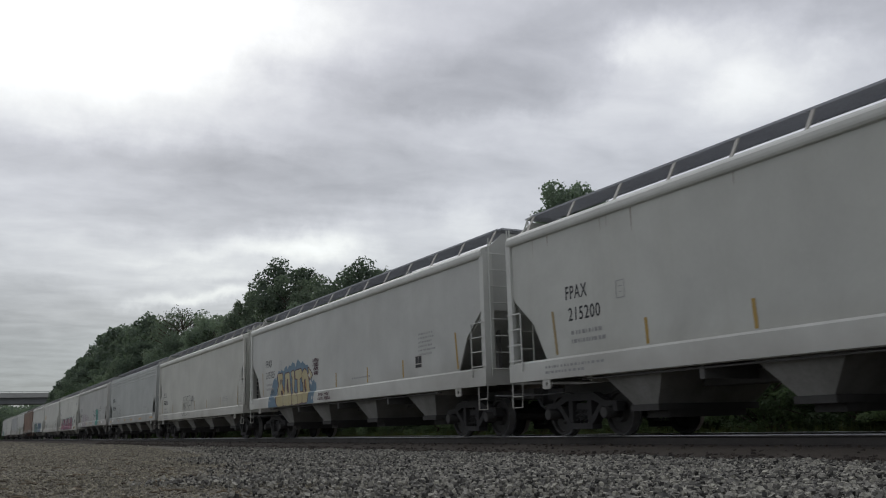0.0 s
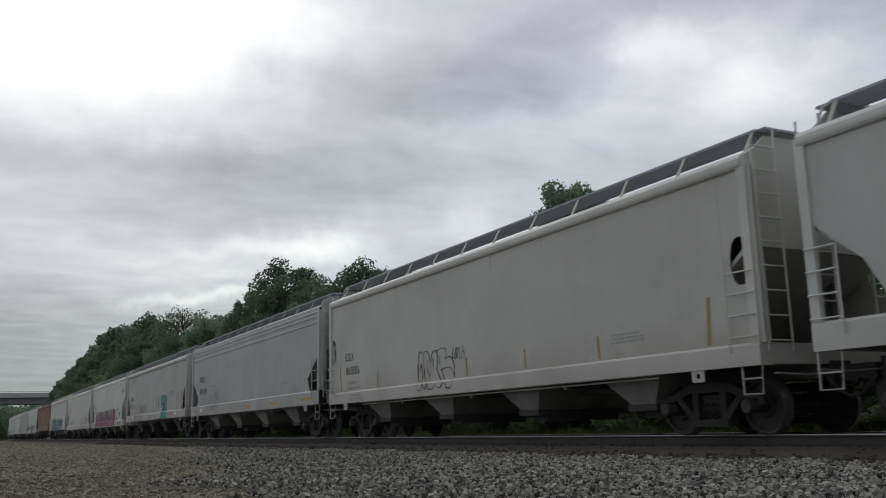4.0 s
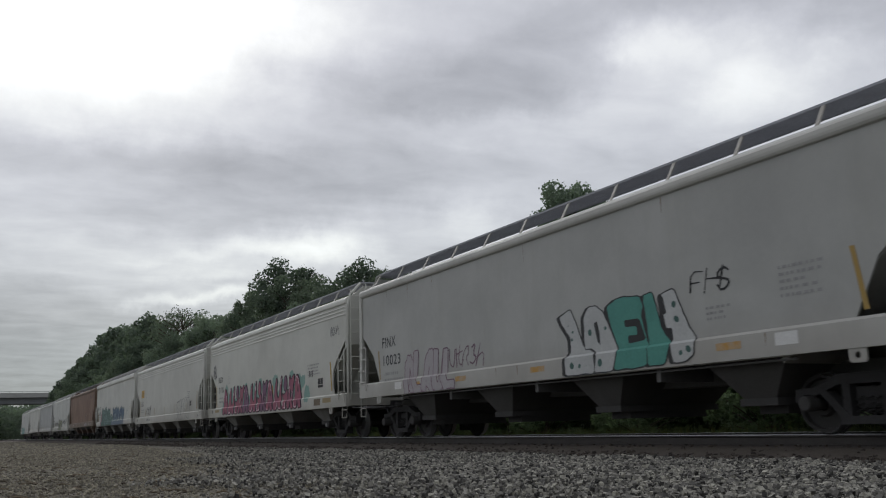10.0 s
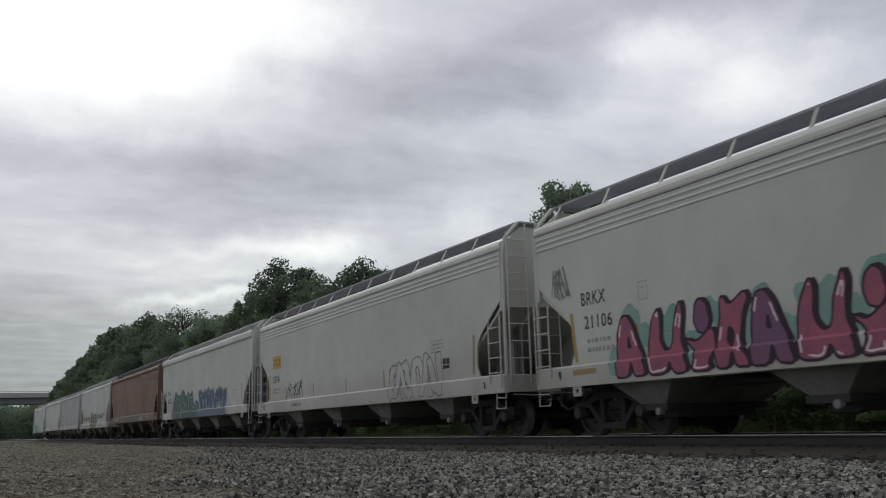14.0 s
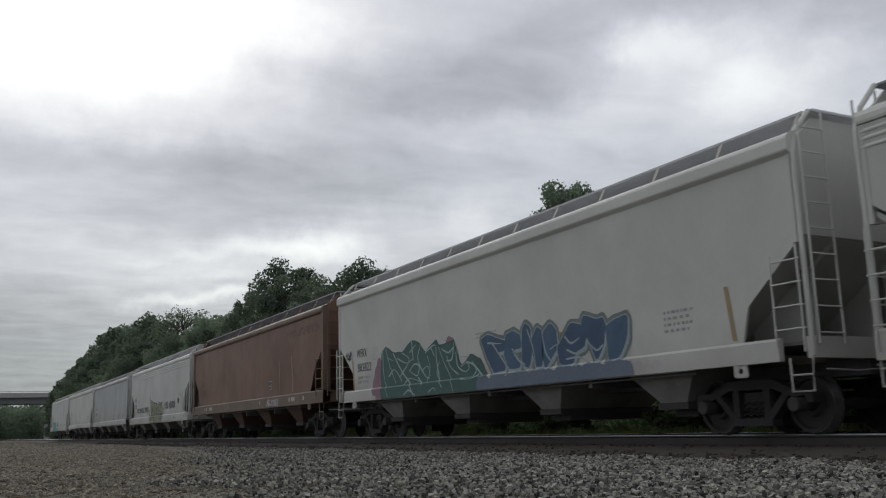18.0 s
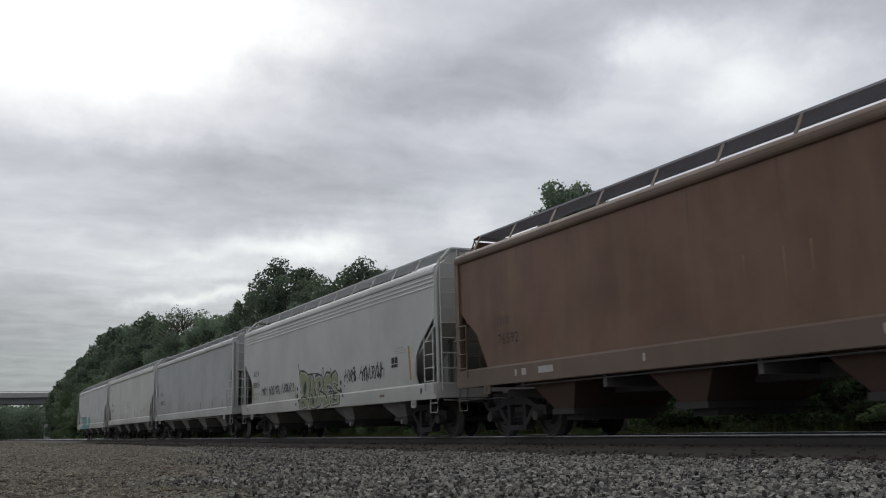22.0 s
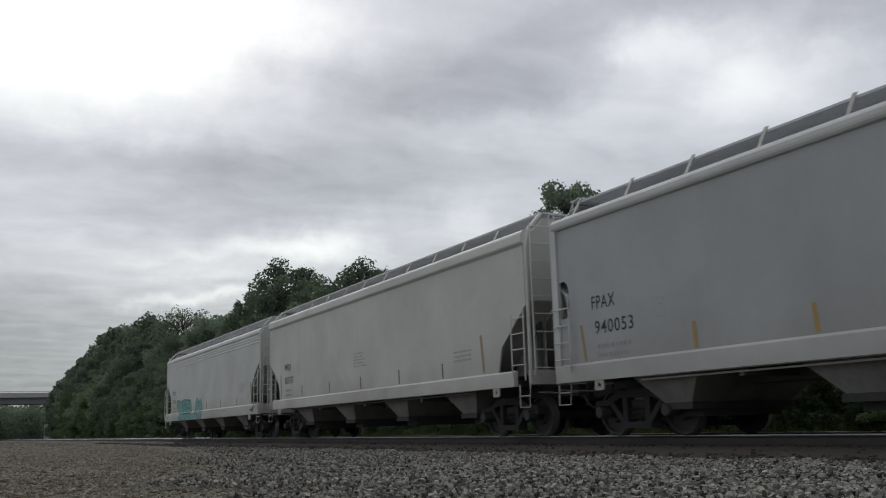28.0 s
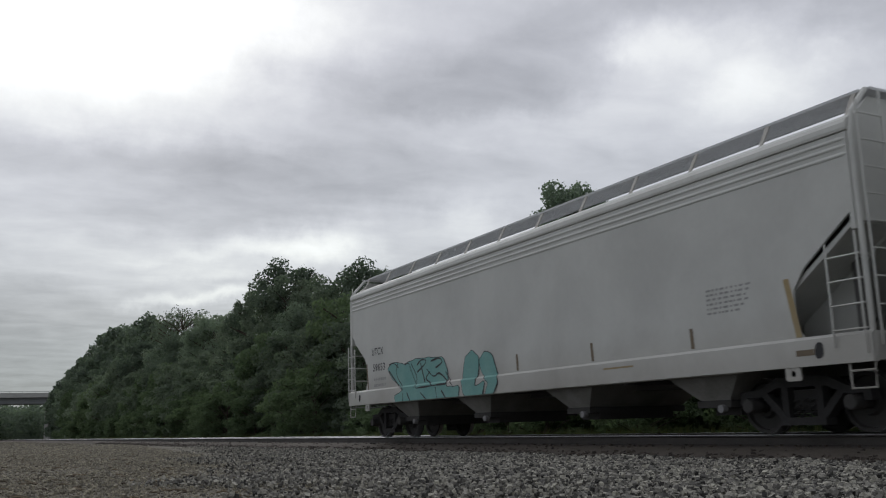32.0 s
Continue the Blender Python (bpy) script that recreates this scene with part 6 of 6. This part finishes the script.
    unit = ("0,122 3,178 14,206 30,210 46,194 60,158 76,122 84,98 54,98 44,134 36,98 2,98 | 30,156 35,176 42,152", "88,142 98,186 117,214 124,200 118,158 134,140 150,146 160,190 176,220 182,200 172,158 184,122 190,98 158,98 148,120 138,98 94,98",
            "206,182 212,206 225,216 238,206 243,178 230,160 213,166", "182,158 208,148 250,172 254,132 240,112 246,98 198,98 212,124", "260,98 254,132 266,176 272,216 288,196 322,216 330,204 314,178 306,138 326,110 330,98 302,98 294,126 284,98 | 278,146 286,168 298,156 290,134")
    spell = []
    for k in range(4):
        for g in unit[:5 if k < 3 else 1]:
            spell.append(" | ".join(" ".join("%d,%d" % (round((float(a) + 332 * k) * 0.92), float(b) + (2 * k - 7 if float(b) > 130 else 0)) for a, b in (q.split(",") for q in part_of.split())) for part_of in g.split("|")))
    c.mural(2.45, spell, [P["pink"], P["pink"], P["violet"], P["pink"], P["pink"], P["violet"], P["pink"]], P["purple"], 0.026, "long pink graffiti shapes with dark outlines on mint green", shift=(0.085, 0.01), cloud=P["mint"],
            balls=[(2.45 + 0.37 * k, 1.25 + 0.68 * abs(math.sin(k * 1.9)), 0.26 + 0.07 * math.sin(k * 2.7)) for k in range(29)], shine=P["shine"], rounds=2, cut_at=0.18, trim_in=0.012)
    for k in range(5):
        x = 3.0 + 2.06 * k
        c.patch("accent", x, x + 0.10, 1.36, 1.86, P["gold"], "upright orange bar", slope=-0.08)
    for k in range(3):
        c.patch("accent", 13.02 + 0.14 * k, 13.09 + 0.14 * k, 1.92, 2.12, P["purple"], "short upright purple stroke", slope=0.03)
    label_box(c, 13.85, 14.3, 1.54, 1.84, 37)
    c.bars("data_panel", 12.9, 14.2, 1.95, 2.35, 4, M["faint"], 38)
    c.patch("reflector", 1.22, 1.31, 1.34, 2.25, M["yellow"], slope=-0.1)
    c.patch("reflector", 15.0, 15.1, 1.40, 2.28, M["yellow"], slope=-0.12)
    c.patch("sill_flash", 14.4, 15.1, 1.06, 1.20, M["tan"], "tan sill panel")
    c.patch("sill_flash", 1.2, 1.9, 1.10, 1.20, M["tan"], "tan sill panel")
    c.patch("buffed_patch", 13.62, 14.2, 1.0, 1.2, M["brownstrip"], "brown painted-over patch")
    # 6
    c = add_car(style="flow", ends=(-125.83, -108.33), paint=car_paint("white_paint_b", (0.513, 0.507, 0.479), 7, 0.35), trim=car_paint("white_trim_b", (0.570, 0.565, 0.537), 27, 0.3), board=DARK_BOARD,
                label="off-white covered hopper car with an amber lettered panel")
    panel = c.patch("amber_panel", 1.64, 2.56, 2.42, 2.87, M["sign"], "amber panel with dark letters")
    c.text("reporting_mark", "UTCX", 1.74, 2.46, 2.52, 2.76, M["black"])
    c.text("car_number", "53741", 1.68, 2.44, 1.92, 2.17, M["mark"])
    loads(c, 1.72, 1.66, 0.075)
    plate(c, 3.2, 2.12, 0.26, 0.36)
    c.tag("5361X5", 3.2, 4.75, 1.4, 1.86, 0.018, P["ink"], 40, "thin black spray tag")
    c.text("maker_line", "ARI CENTER FLOW", 3.92, 4.86, 1.05, 1.15, M["mark"])
    strips(c, (3.1, 5.85, 8.6, 11.3, 13.9), M["tan"], 41)
    c.patch("reflector", 1.3, 1.39, 1.36, 2.22, M["yellow"], slope=-0.05)
    c.patch("reflector", 16.1, 16.19, 1.36, 2.22, M["tan"], slope=0.05)
    label_box(c, 14.7, 15.05, 1.56, 1.82, 42)
    c.piece("G14O52", 11.7, 14.5, 1.02, 1.82, 0.12, 0.018, None, P["thin"], 43, "hollow graffiti letters in thin grey outline", fat=1.1, jitter=2.6, hollow=True, step=0.016)
    c.bars("data_panel", 14.1, 14.8, 1.95, 2.3, 4, M["faint"], 44)
    # 7
    c = add_car(style="wide", ends=(-143.97, -126.80), paint=car_paint("white_paint_c", (0.522, 0.518, 0.494), 8, 0.3), trim=car_paint("white_trim_c", (0.589, 0.584, 0.560), 28, 0.25), board=PALE_BOARD, hatch=4.62,
                label="off-white covered hopper car with green and blue graffiti pieces")
    marks(c, "WFRX", "883822", 1.4, 2.12, 2.42, 2.46, 2.06, 0.24, 45, rows=0)
    plate(c, 2.6, 2.1, 0.3, 0.36)
    loads(c, 1.50, 1.62, 0.075)
    c.tag("5231", 0.55, 1.05, 2.2, 2.45, 0.014, P["ink"], 46)
    c.mural(3.0, (
            "7,162 16,223 42,235 87,216 143,212 199,238 239,228 272,202 331,227 344,211 421,217 429,191 451,157 475,166 498,180 541,164 571,120 566,98 23,98",),
            [P["green"]], P["forest"], 0.03, "dark green graffiti mass edged with pale lines", rounds=1)
    c.lines("graffiti_detail", 3.0, (
            "22,228 24,161 61,105",
            "87,216 140,164 190,132 213,102",
            "143,212 195,193 128,153",
            "182,163 215,182 244,172 228,146 189,162",
            "199,238 206,192",
            "249,224 226,190 275,142 299,140 289,173 253,160",
            "272,202 331,223 331,180 345,137",
            "344,209 374,166 405,133 432,81",
            "421,214 410,173 383,175",
            "429,191 432,158 470,142 491,150 481,166 451,157",
            "475,166 510,158 558,121",
            "159,105 188,120 227,99",
            "296,107 324,117 332,109",
            "60,158 96,179 138,141",
            "360,204 393,190 417,203",
            "259,127 232,145"),
            0.017, P["icy"], "thin pale green lines within the letters")
    c.lines("graffiti_detail", 3.0, (
            "41,233 66,182 104,137",
            "114,201 163,183 206,192",
            "146,129 181,149 251,133",
            "285,193 301,162 280,131",
            "349,179 328,149 365,115",
            "384,185 399,158 438,140",
            "453,129 499,125 530,135",
            "503,164 524,143 505,133",
            "52,207 86,197",
            "306,210 321,192",
            "429,206 444,179 482,176",
            "219,225 186,210"),
            0.012, P["icy"], "thin pale green lines within the letters")
    c.mass("cloud", [(2.75, 1.35, 0.26), (2.95, 1.7, 0.28), (3.1, 1.15, 0.3), (2.95, 1.95, 0.16)], P["rose"], "sprayed plum cloud")
    for x, z, q in ((7.0, 2.0, 0.28), (6.7, 1.1, 0.22), (8.1, 1.15, 0.24)):
        c.mass("cloud", [(x, z, q)], P["rose"], "sprayed plum cloud")
    c.mural(8.0, (
            "45,208 74,213 143,194 133,177 107,180 142,140 94,135 69,167",
            "148,207 174,212 199,200 201,179 171,177 198,141 153,139 138,172",
            "211,211 221,222 236,213 243,174 229,137 206,144",
            "241,184 263,210 276,203 279,170 274,136 254,138",
            "285,201 307,212 325,200 328,167 287,132 280,153",
            "331,162 354,187 376,205 405,201 421,179 413,162 389,157 378,135 338,135",
            "410,206 417,214 458,203 471,205 478,190 469,160 449,135 436,159 422,183",
            "481,188 508,199 538,201 535,167 510,136 485,131"),
            [P["navy"], P["night"], P["navy"]], P["haze"], 0.014, "deep blue graffiti shapes edged in pale blue", halos=((P["moss"], 0.10), (P["haze"], 0.035)), rounds=1, cut_at=0.10, trim_in=-0.03, shift=(0.03, -0.06))
    c.lines("graffiti_detail", 8.0, (
            "93,194 135,153 153,139",
            "170,177 186,155 214,142",
            "306,165 333,175 321,143 297,134",
            "361,159 388,148 409,157",
            "357,142 397,144 424,133",
            "427,167 450,148 468,158",
            "228,210 247,174 254,138",
            "281,194 289,159 308,141",
            "73,198 127,192",
            "356,184 373,168 401,178",
            "237,138 246,115",
            "297,127 284,104",
            "333,132 345,106",
            "444,136 451,119",
            "153,135 175,112",
            "395,133 407,116",
            "93,132 136,102"),
            0.016, P["haze"], "thin pale blue lines within the letters")
    for x in (11.42, 12.75):
        c.patch("accent", x, x + 0.12, 1.40, 1.95, P["gold"], "upright orange bar", slope=-0.10)
    c.mass("sill_cloud", [(8.5 + 0.22 * k, 1.07, 0.22) for k in range(23)], P["soil"], "dull blue sprayed band on the sill", 0.0112)
    c.tag("6153", 13.3, 14.2, 1.05, 1.22, 0.014, P["chrome"], 49)
    c.patch("reflector", 1.15, 1.24, 1.36, 2.18, M["tan"], slope=-0.1)
    c.patch("reflector", 15.75, 15.84, 1.36, 2.18, M["tan"], slope=-0.1)
    c.bars("data_panel", 14.3, 15.1, 1.6, 2.0, 4, M["faint"], 50)
    c.bars("data_panel", 8.2, 9.2, 2.1, 2.26, 2, M["faint"], 51)
    # 8
    c = add_car(style="post", ends=(-162.76, -145.20), paint=car_paint("oxide_paint", (0.178, 0.096, 0.067), 9, 0.9, True), trim=car_paint("oxide_trim", (0.165, 0.112, 0.085), 29, 0.7, True), board=DARK_BOARD,
                chute=surface("oxide_chute", (0.10, 0.06, 0.045), (0.07, 0.05, 0.04), 0.8), label="rust-brown covered hopper car streaked with rust and grime")
    c.bars("reporting_mark", 1.65, 2.5, 2.3, 2.5, 1, P["umber"], 52, "worn illegible lettering", 0.9)
    c.text("car_number", "76592", 1.75, 2.55, 1.90, 2.13, P["soot"], "worn dark stencilled number")
    c.tag("5421341", 11.75, 13.1, 1.13, 1.36, 0.02, P["chrome"], 54, "white spray tag on the brown sill")
    c.tag("5621314", 13.8, 17.0, 3.34, 3.62, 0.024, P["umber"], 55, "dark spray writing under the roof")
    for x, w in ((2.7, 0.16), (3.3, 0.5), (14.3, 0.12), (14.55, 0.36), (15.7, 0.15), (10.9, 0.08), (6.4, 0.06), (2.45, 0.07)):
        c.patch("white_plate", x, x + w, 1.22, 1.35, M["dullwhite"], "small white plate")
    c.patch("scrape", 13.12, 13.155, 1.62, 2.68, M["tan"], "pale upright scrape", slope=-0.08)
    c.patch("scrape", 14.52, 14.56, 1.52, 2.77, M["tan"], "pale upright scrape", slope=-0.16)
    c.patch("scrape", 14.585, 14.60, 1.60, 2.55, M["dullwhite"], "thin pale scrape", slope=-0.13)
    label_box(c, 11.92, 12.2, 1.74, 2.02, 56)
    c.drips(0.4, 17.0, 3.86, 14, P["umber"], 94, 1.1)
    c.drips(0.6, 17.0, 2.6, 5, M["tan"], 95, 0.7)
    c.drips(1.25, 2.5, 2.2, 6, M["brownstrip"], 97, 0.7)
    c.drips(14.8, 16.4, 2.3, 7, M["brownstrip"], 98, 0.8)
    # 9
    c = add_car(style="flow", ends=(-180.36, -163.79), paint=car_paint("white_paint_d", (0.503, 0.503, 0.489), 10, 0.35), trim=car_paint("white_trim_d", (0.560, 0.560, 0.546), 30, 0.3), board=PALE_BOARD, hatch=4.44,
                label="off-white covered hopper car with lime green and black graffiti")
    marks(c, "ACFX", "69059", 1.34, 2.06, 2.12, 2.50, 2.08, 0.22, 57)
    plate(c, 2.9, 2.0, 0.14, 0.3)
    c.tag("5316 5134613 52132314", 2.4, 6.1, 1.54, 1.86, 0.019, P["ink"], 58, "black spray writing", slant=0.1)
    c.mural(6.0, (
            "66,206 76,215 118,211 162,195 169,166 156,139 171,121 163,99 108,89 79,104 88,125 96,132 76,175 | 105,162 126,186 137,161 111,133",
            "176,193 190,200 203,181 208,153 226,133 255,113 245,91 181,96 172,137 180,165 | 209,127 219,117 214,105 205,109",
            "217,188 250,194 282,185 288,163 273,148 253,143 300,132 281,101 253,94 248,122 232,150 | 247,172 263,174 265,158 250,154",
            "296,177 318,195 348,193 360,172 362,150 343,158 325,157 320,135 333,115 341,135 362,136 363,98 314,93 297,111 291,147",
            "360,183 393,196 412,183 411,154 380,166 381,154 413,135 439,132 439,100 376,97 365,115 376,129 406,115 401,126 365,146"),
            [P["lime"]], P["ink"], 0.030, "lime green graffiti letters with heavy black outlines", shift=(-0.03, 0.05), inline=P["chrome"], inset=0.028, thin=0.013)
    c.lines("graffiti_detail", 6.0, (
            "120,184 138,161 121,136",
            "91,127 120,132 170,121",
            "108,110 126,117 134,103",
            "176,139 196,130 193,105",
            "208,153 225,126 217,103",
            "238,152 263,139 247,113",
            "293,136 325,125 361,135",
            "322,156 342,148 360,148",
            "369,139 396,132 412,133",
            "389,114 416,111",
            "67,212 59,233 54,244",
            "277,190 280,209 288,217 295,206 293,192",
            "360,183 355,208",
            "154,201 183,203 250,197",
            "252,94 284,102"),
            0.020, P["ink"], "black lines within the letters")
    c.patch("accent", 9.98, 10.07, 1.45, 1.95, M["yellow"], "upright reflective strip", slope=-0.06)
    c.patch("accent", 8.18, 8.27, 1.40, 1.80, M["yellow"], "upright reflective strip", slope=-0.06)
    for k in range(14):
        c.mass("splash", [(6.45 + 0.3 * (k % 2) + (3.9 if k > 5 else 0), 1.1 + 0.13 * (k % 6), 0.045 + 0.012 * (k % 3))], P["ink"], "black paint splash", 0.003, 0.02)
    c.tag("51364 531243125", 10.65, 13.4, 1.58, 1.98, 0.024, P["ink"], 60, "black spray writing", slant=0.1)
    label_box(c, 13.95, 14.35, 1.78, 2.06, 61)
    c.bars("data_panel", 14.2, 14.9, 2.1, 2.3, 3, M["faint"], 62)
    c.patch("reflector", 1.3, 1.39, 1.34, 2.1, M["yellow"], slope=-0.05)
    c.patch("reflector", 15.05, 15.15, 1.42, 2.28, M["yellow"], slope=-0.1)
    strips(c, (3.3, 6.2), M["tan"], 63)
    # a dark patch painted for the shade in a sill hole
    c.patch("sill_flash", 13.3, 13.6, 1.05, 1.12, M["brownstrip"], "dark patch for the shade in a sill slot")
    # 10
    c = add_car(style="oval", ends=(-198.09, -181.89), paint=car_paint("cool_grey_paint", (0.380, 0.385, 0.390), 11, 0.35), trim=car_paint("cool_grey_trim", (0.531, 0.531, 0.527), 31, 0.3), board=PALE_BOARD, hatch=4.52, sunk=0.08,
                label="light grey covered hopper car with oval end openings")
    marks(c, "FPAX", "940053", 1.14, 1.8, 2.26, 2.48, 2.03, 0.24, 64)
    plate(c, 2.83, 1.92, 0.26, 0.36)
    strips(c, (3.67, 5.95, 8.2), M["yellow"], 65)
    strips(c, (10.5, 12.7, 14.4), M["brownstrip"], 66, high=0.34)
    c.patch("reflector", 0.85, 0.93, 1.34, 2.0, M["tan"], slope=-0.1)
    c.patch("reflector", 15.2, 15.28, 1.34, 2.0, M["brownstrip"], slope=-0.1)
    c.bars("data_panel", 12.9, 14.0, 1.7, 1.8, 2, M["faint"], 67)
    # 11
    c = add_car(style="wide", ends=(-216.20, -199.04), paint=car_paint("white_paint_e", (0.531, 0.527, 0.503), 12, 0.3), trim=car_paint("white_trim_e", (0.598, 0.593, 0.570), 32, 0.25), board=PALE_BOARD, hatch=4.62,
                label="clean off-white covered hopper car with brown reflectors")
    marks(c, "WFRX", "883737", 1.7, 2.4, 2.62, 2.50, 2.06, 0.24, 68)
    plate(c, 3.0, 2.14, 0.3, 0.36)
    strips(c, (3.5, 6.0, 8.45, 11.0, 13.4), M["brownstrip"], 69, high=0.36)
    c.patch("reflector", 1.35, 1.44, 1.36, 2.18, M["tan"], slope=-0.1)
    c.patch("reflector", 15.3, 15.39, 1.36, 2.18, M["tan"], slope=-0.1)
    c.bars("data_panel", 8.0, 8.9, 1.95, 2.4, 5, M["faint"], 70)
    c.bars("data_panel", 14.0, 14.9, 1.65, 1.95, 3, M["faint"], 71)
    # 12
    c = add_car(style="flow", ends=(-234.56, -217.38), paint=car_paint("white_paint_f", (0.503, 0.503, 0.494), 13, 0.3), trim=car_paint("white_trim_f", (0.560, 0.560, 0.550), 33, 0.3), board=PALE_BOARD, hatch=4.40,
                label="off-white covered hopper car at the train's tail with aqua graffiti")
    marks(c, "UTCX", "59653", 1.56, 2.3, 2.4, 2.40, 1.97, 0.2, 72)
    c.mural(2.5, (
            "8,176 40,193 115,183 169,191 255,189 322,184 342,152 343,114 406,114 399,82 69,79 59,104 111,118 39,150",
            "413,135 428,176 457,190 487,172 485,144 474,108 519,119 506,84 445,81 423,97",
            "489,164 512,183 543,174 559,141 573,113 543,80 517,86 534,113 498,140"),
            [P["aqua"]], P["ink"], 0.016, "aqua graffiti letters with black outlines across the sill", shift=(0.03, -0.01))
    c.lines("graffiti_detail", 2.5, (
            "71,188 58,161 111,118",
            "151,181 185,148 176,122",
            "237,162 272,140 302,152 347,125",
            "136,109 160,79",
            "111,110 110,81",
            "204,178 225,134",
            "333,150 377,113",
            "21,188 48,192 74,177",
            "115,182 137,186 151,164 186,119",
            "186,177 208,188 241,183 214,169 186,159",
            "261,180 303,186 322,173 286,163",
            "190,119 264,121 347,122",
            "213,106 249,85",
            "321,107 351,79",
            "253,155 226,140 271,123",
            "290,117 301,80",
            "20,170 82,127"),
            0.019, P["ink"], "thin black lines within the letters")
    strips(c, (8.9, 11.4, 13.95), M["brownstrip"], 75, high=0.34)
    c.patch("reflector", 15.98, 16.08, 1.30, 2.12, M["tan"], slope=-0.14)
    c.patch("reflector", 1.25, 1.32, 1.30, 2.0, M["brownstrip"], slope=-0.1)
    c.bars("data_panel", 14.35, 15.35, 1.78, 2.20, 6, M["faint"], 76)
    # painted dark for the inside of the sill hole
    c.patch("sill_flash", 16.0, 16.3, 1.04, 1.12, M["brownstrip"], "dark patch for the shade in a sill slot")
    c.patch("sill_flash", 11.8, 12.6, 1.14, 1.17, M["tan"], "thin tan line")


make_train()


# ---------------------------------------------------------------- the train runs
def motions():
    for car in CARS:
        walk(car, [(t, pose(car["reach"] + gone(t), TRACK, RAIL)) for t in (0, 4, 8, 12, 16, 20, 24, 28, 32)])
    # the bird sits in a treetop, then flies off past the end of the wood
    path = ((0, -109.8, 22.3, 14.3), (10.4, -109.8, 22.3, 14.3), (11.0, -110.2, 19.8, 14.4), (12.0, -111.1, 14.5, 14.0), (12.8, -111.6, 10.0, 13.0), (13.6, -111.9, 4.8, 11.4), (14.4, -112.0, -0.4, 10.1),
            (18.0, -118, -25, 11.0), (32.0, -150, -150, 16.0))
    rows = []
    for k, (t, x, y, z) in enumerate(path):
        a, b = path[max(k - 1, 0)], path[min(k + 1, len(path) - 1)]
        heading = -95.0 if k < 2 else math.degrees(math.atan2(b[2] - a[2], b[1] - a[1]))
        rows.append((t, pose(x, y, z, 0, 0, heading)))
    walk(BIRD, rows)
    for wing, s in WINGS:
        beats = [(0, 62), (10.6, 62)] + [(10.7 + 0.1 * k, 40 if k % 2 else -30) for k in range(60)] + [(32.0, 10)]
        walk(wing, [(t, pose(0, s * 0.035, 0.02, s * a, 0, 0)) for t, a in beats])
    turns = [(k / 15, math.degrees(gone(k / 15) / WHEEL)) for k in range(int(SECONDS * 15) + 1)]
    for wheelset, x in WHEELSETS:
        walk(wheelset, [(t, pose(x, 0, WHEEL, 0, a, 0)) for t, a in turns])


motions()
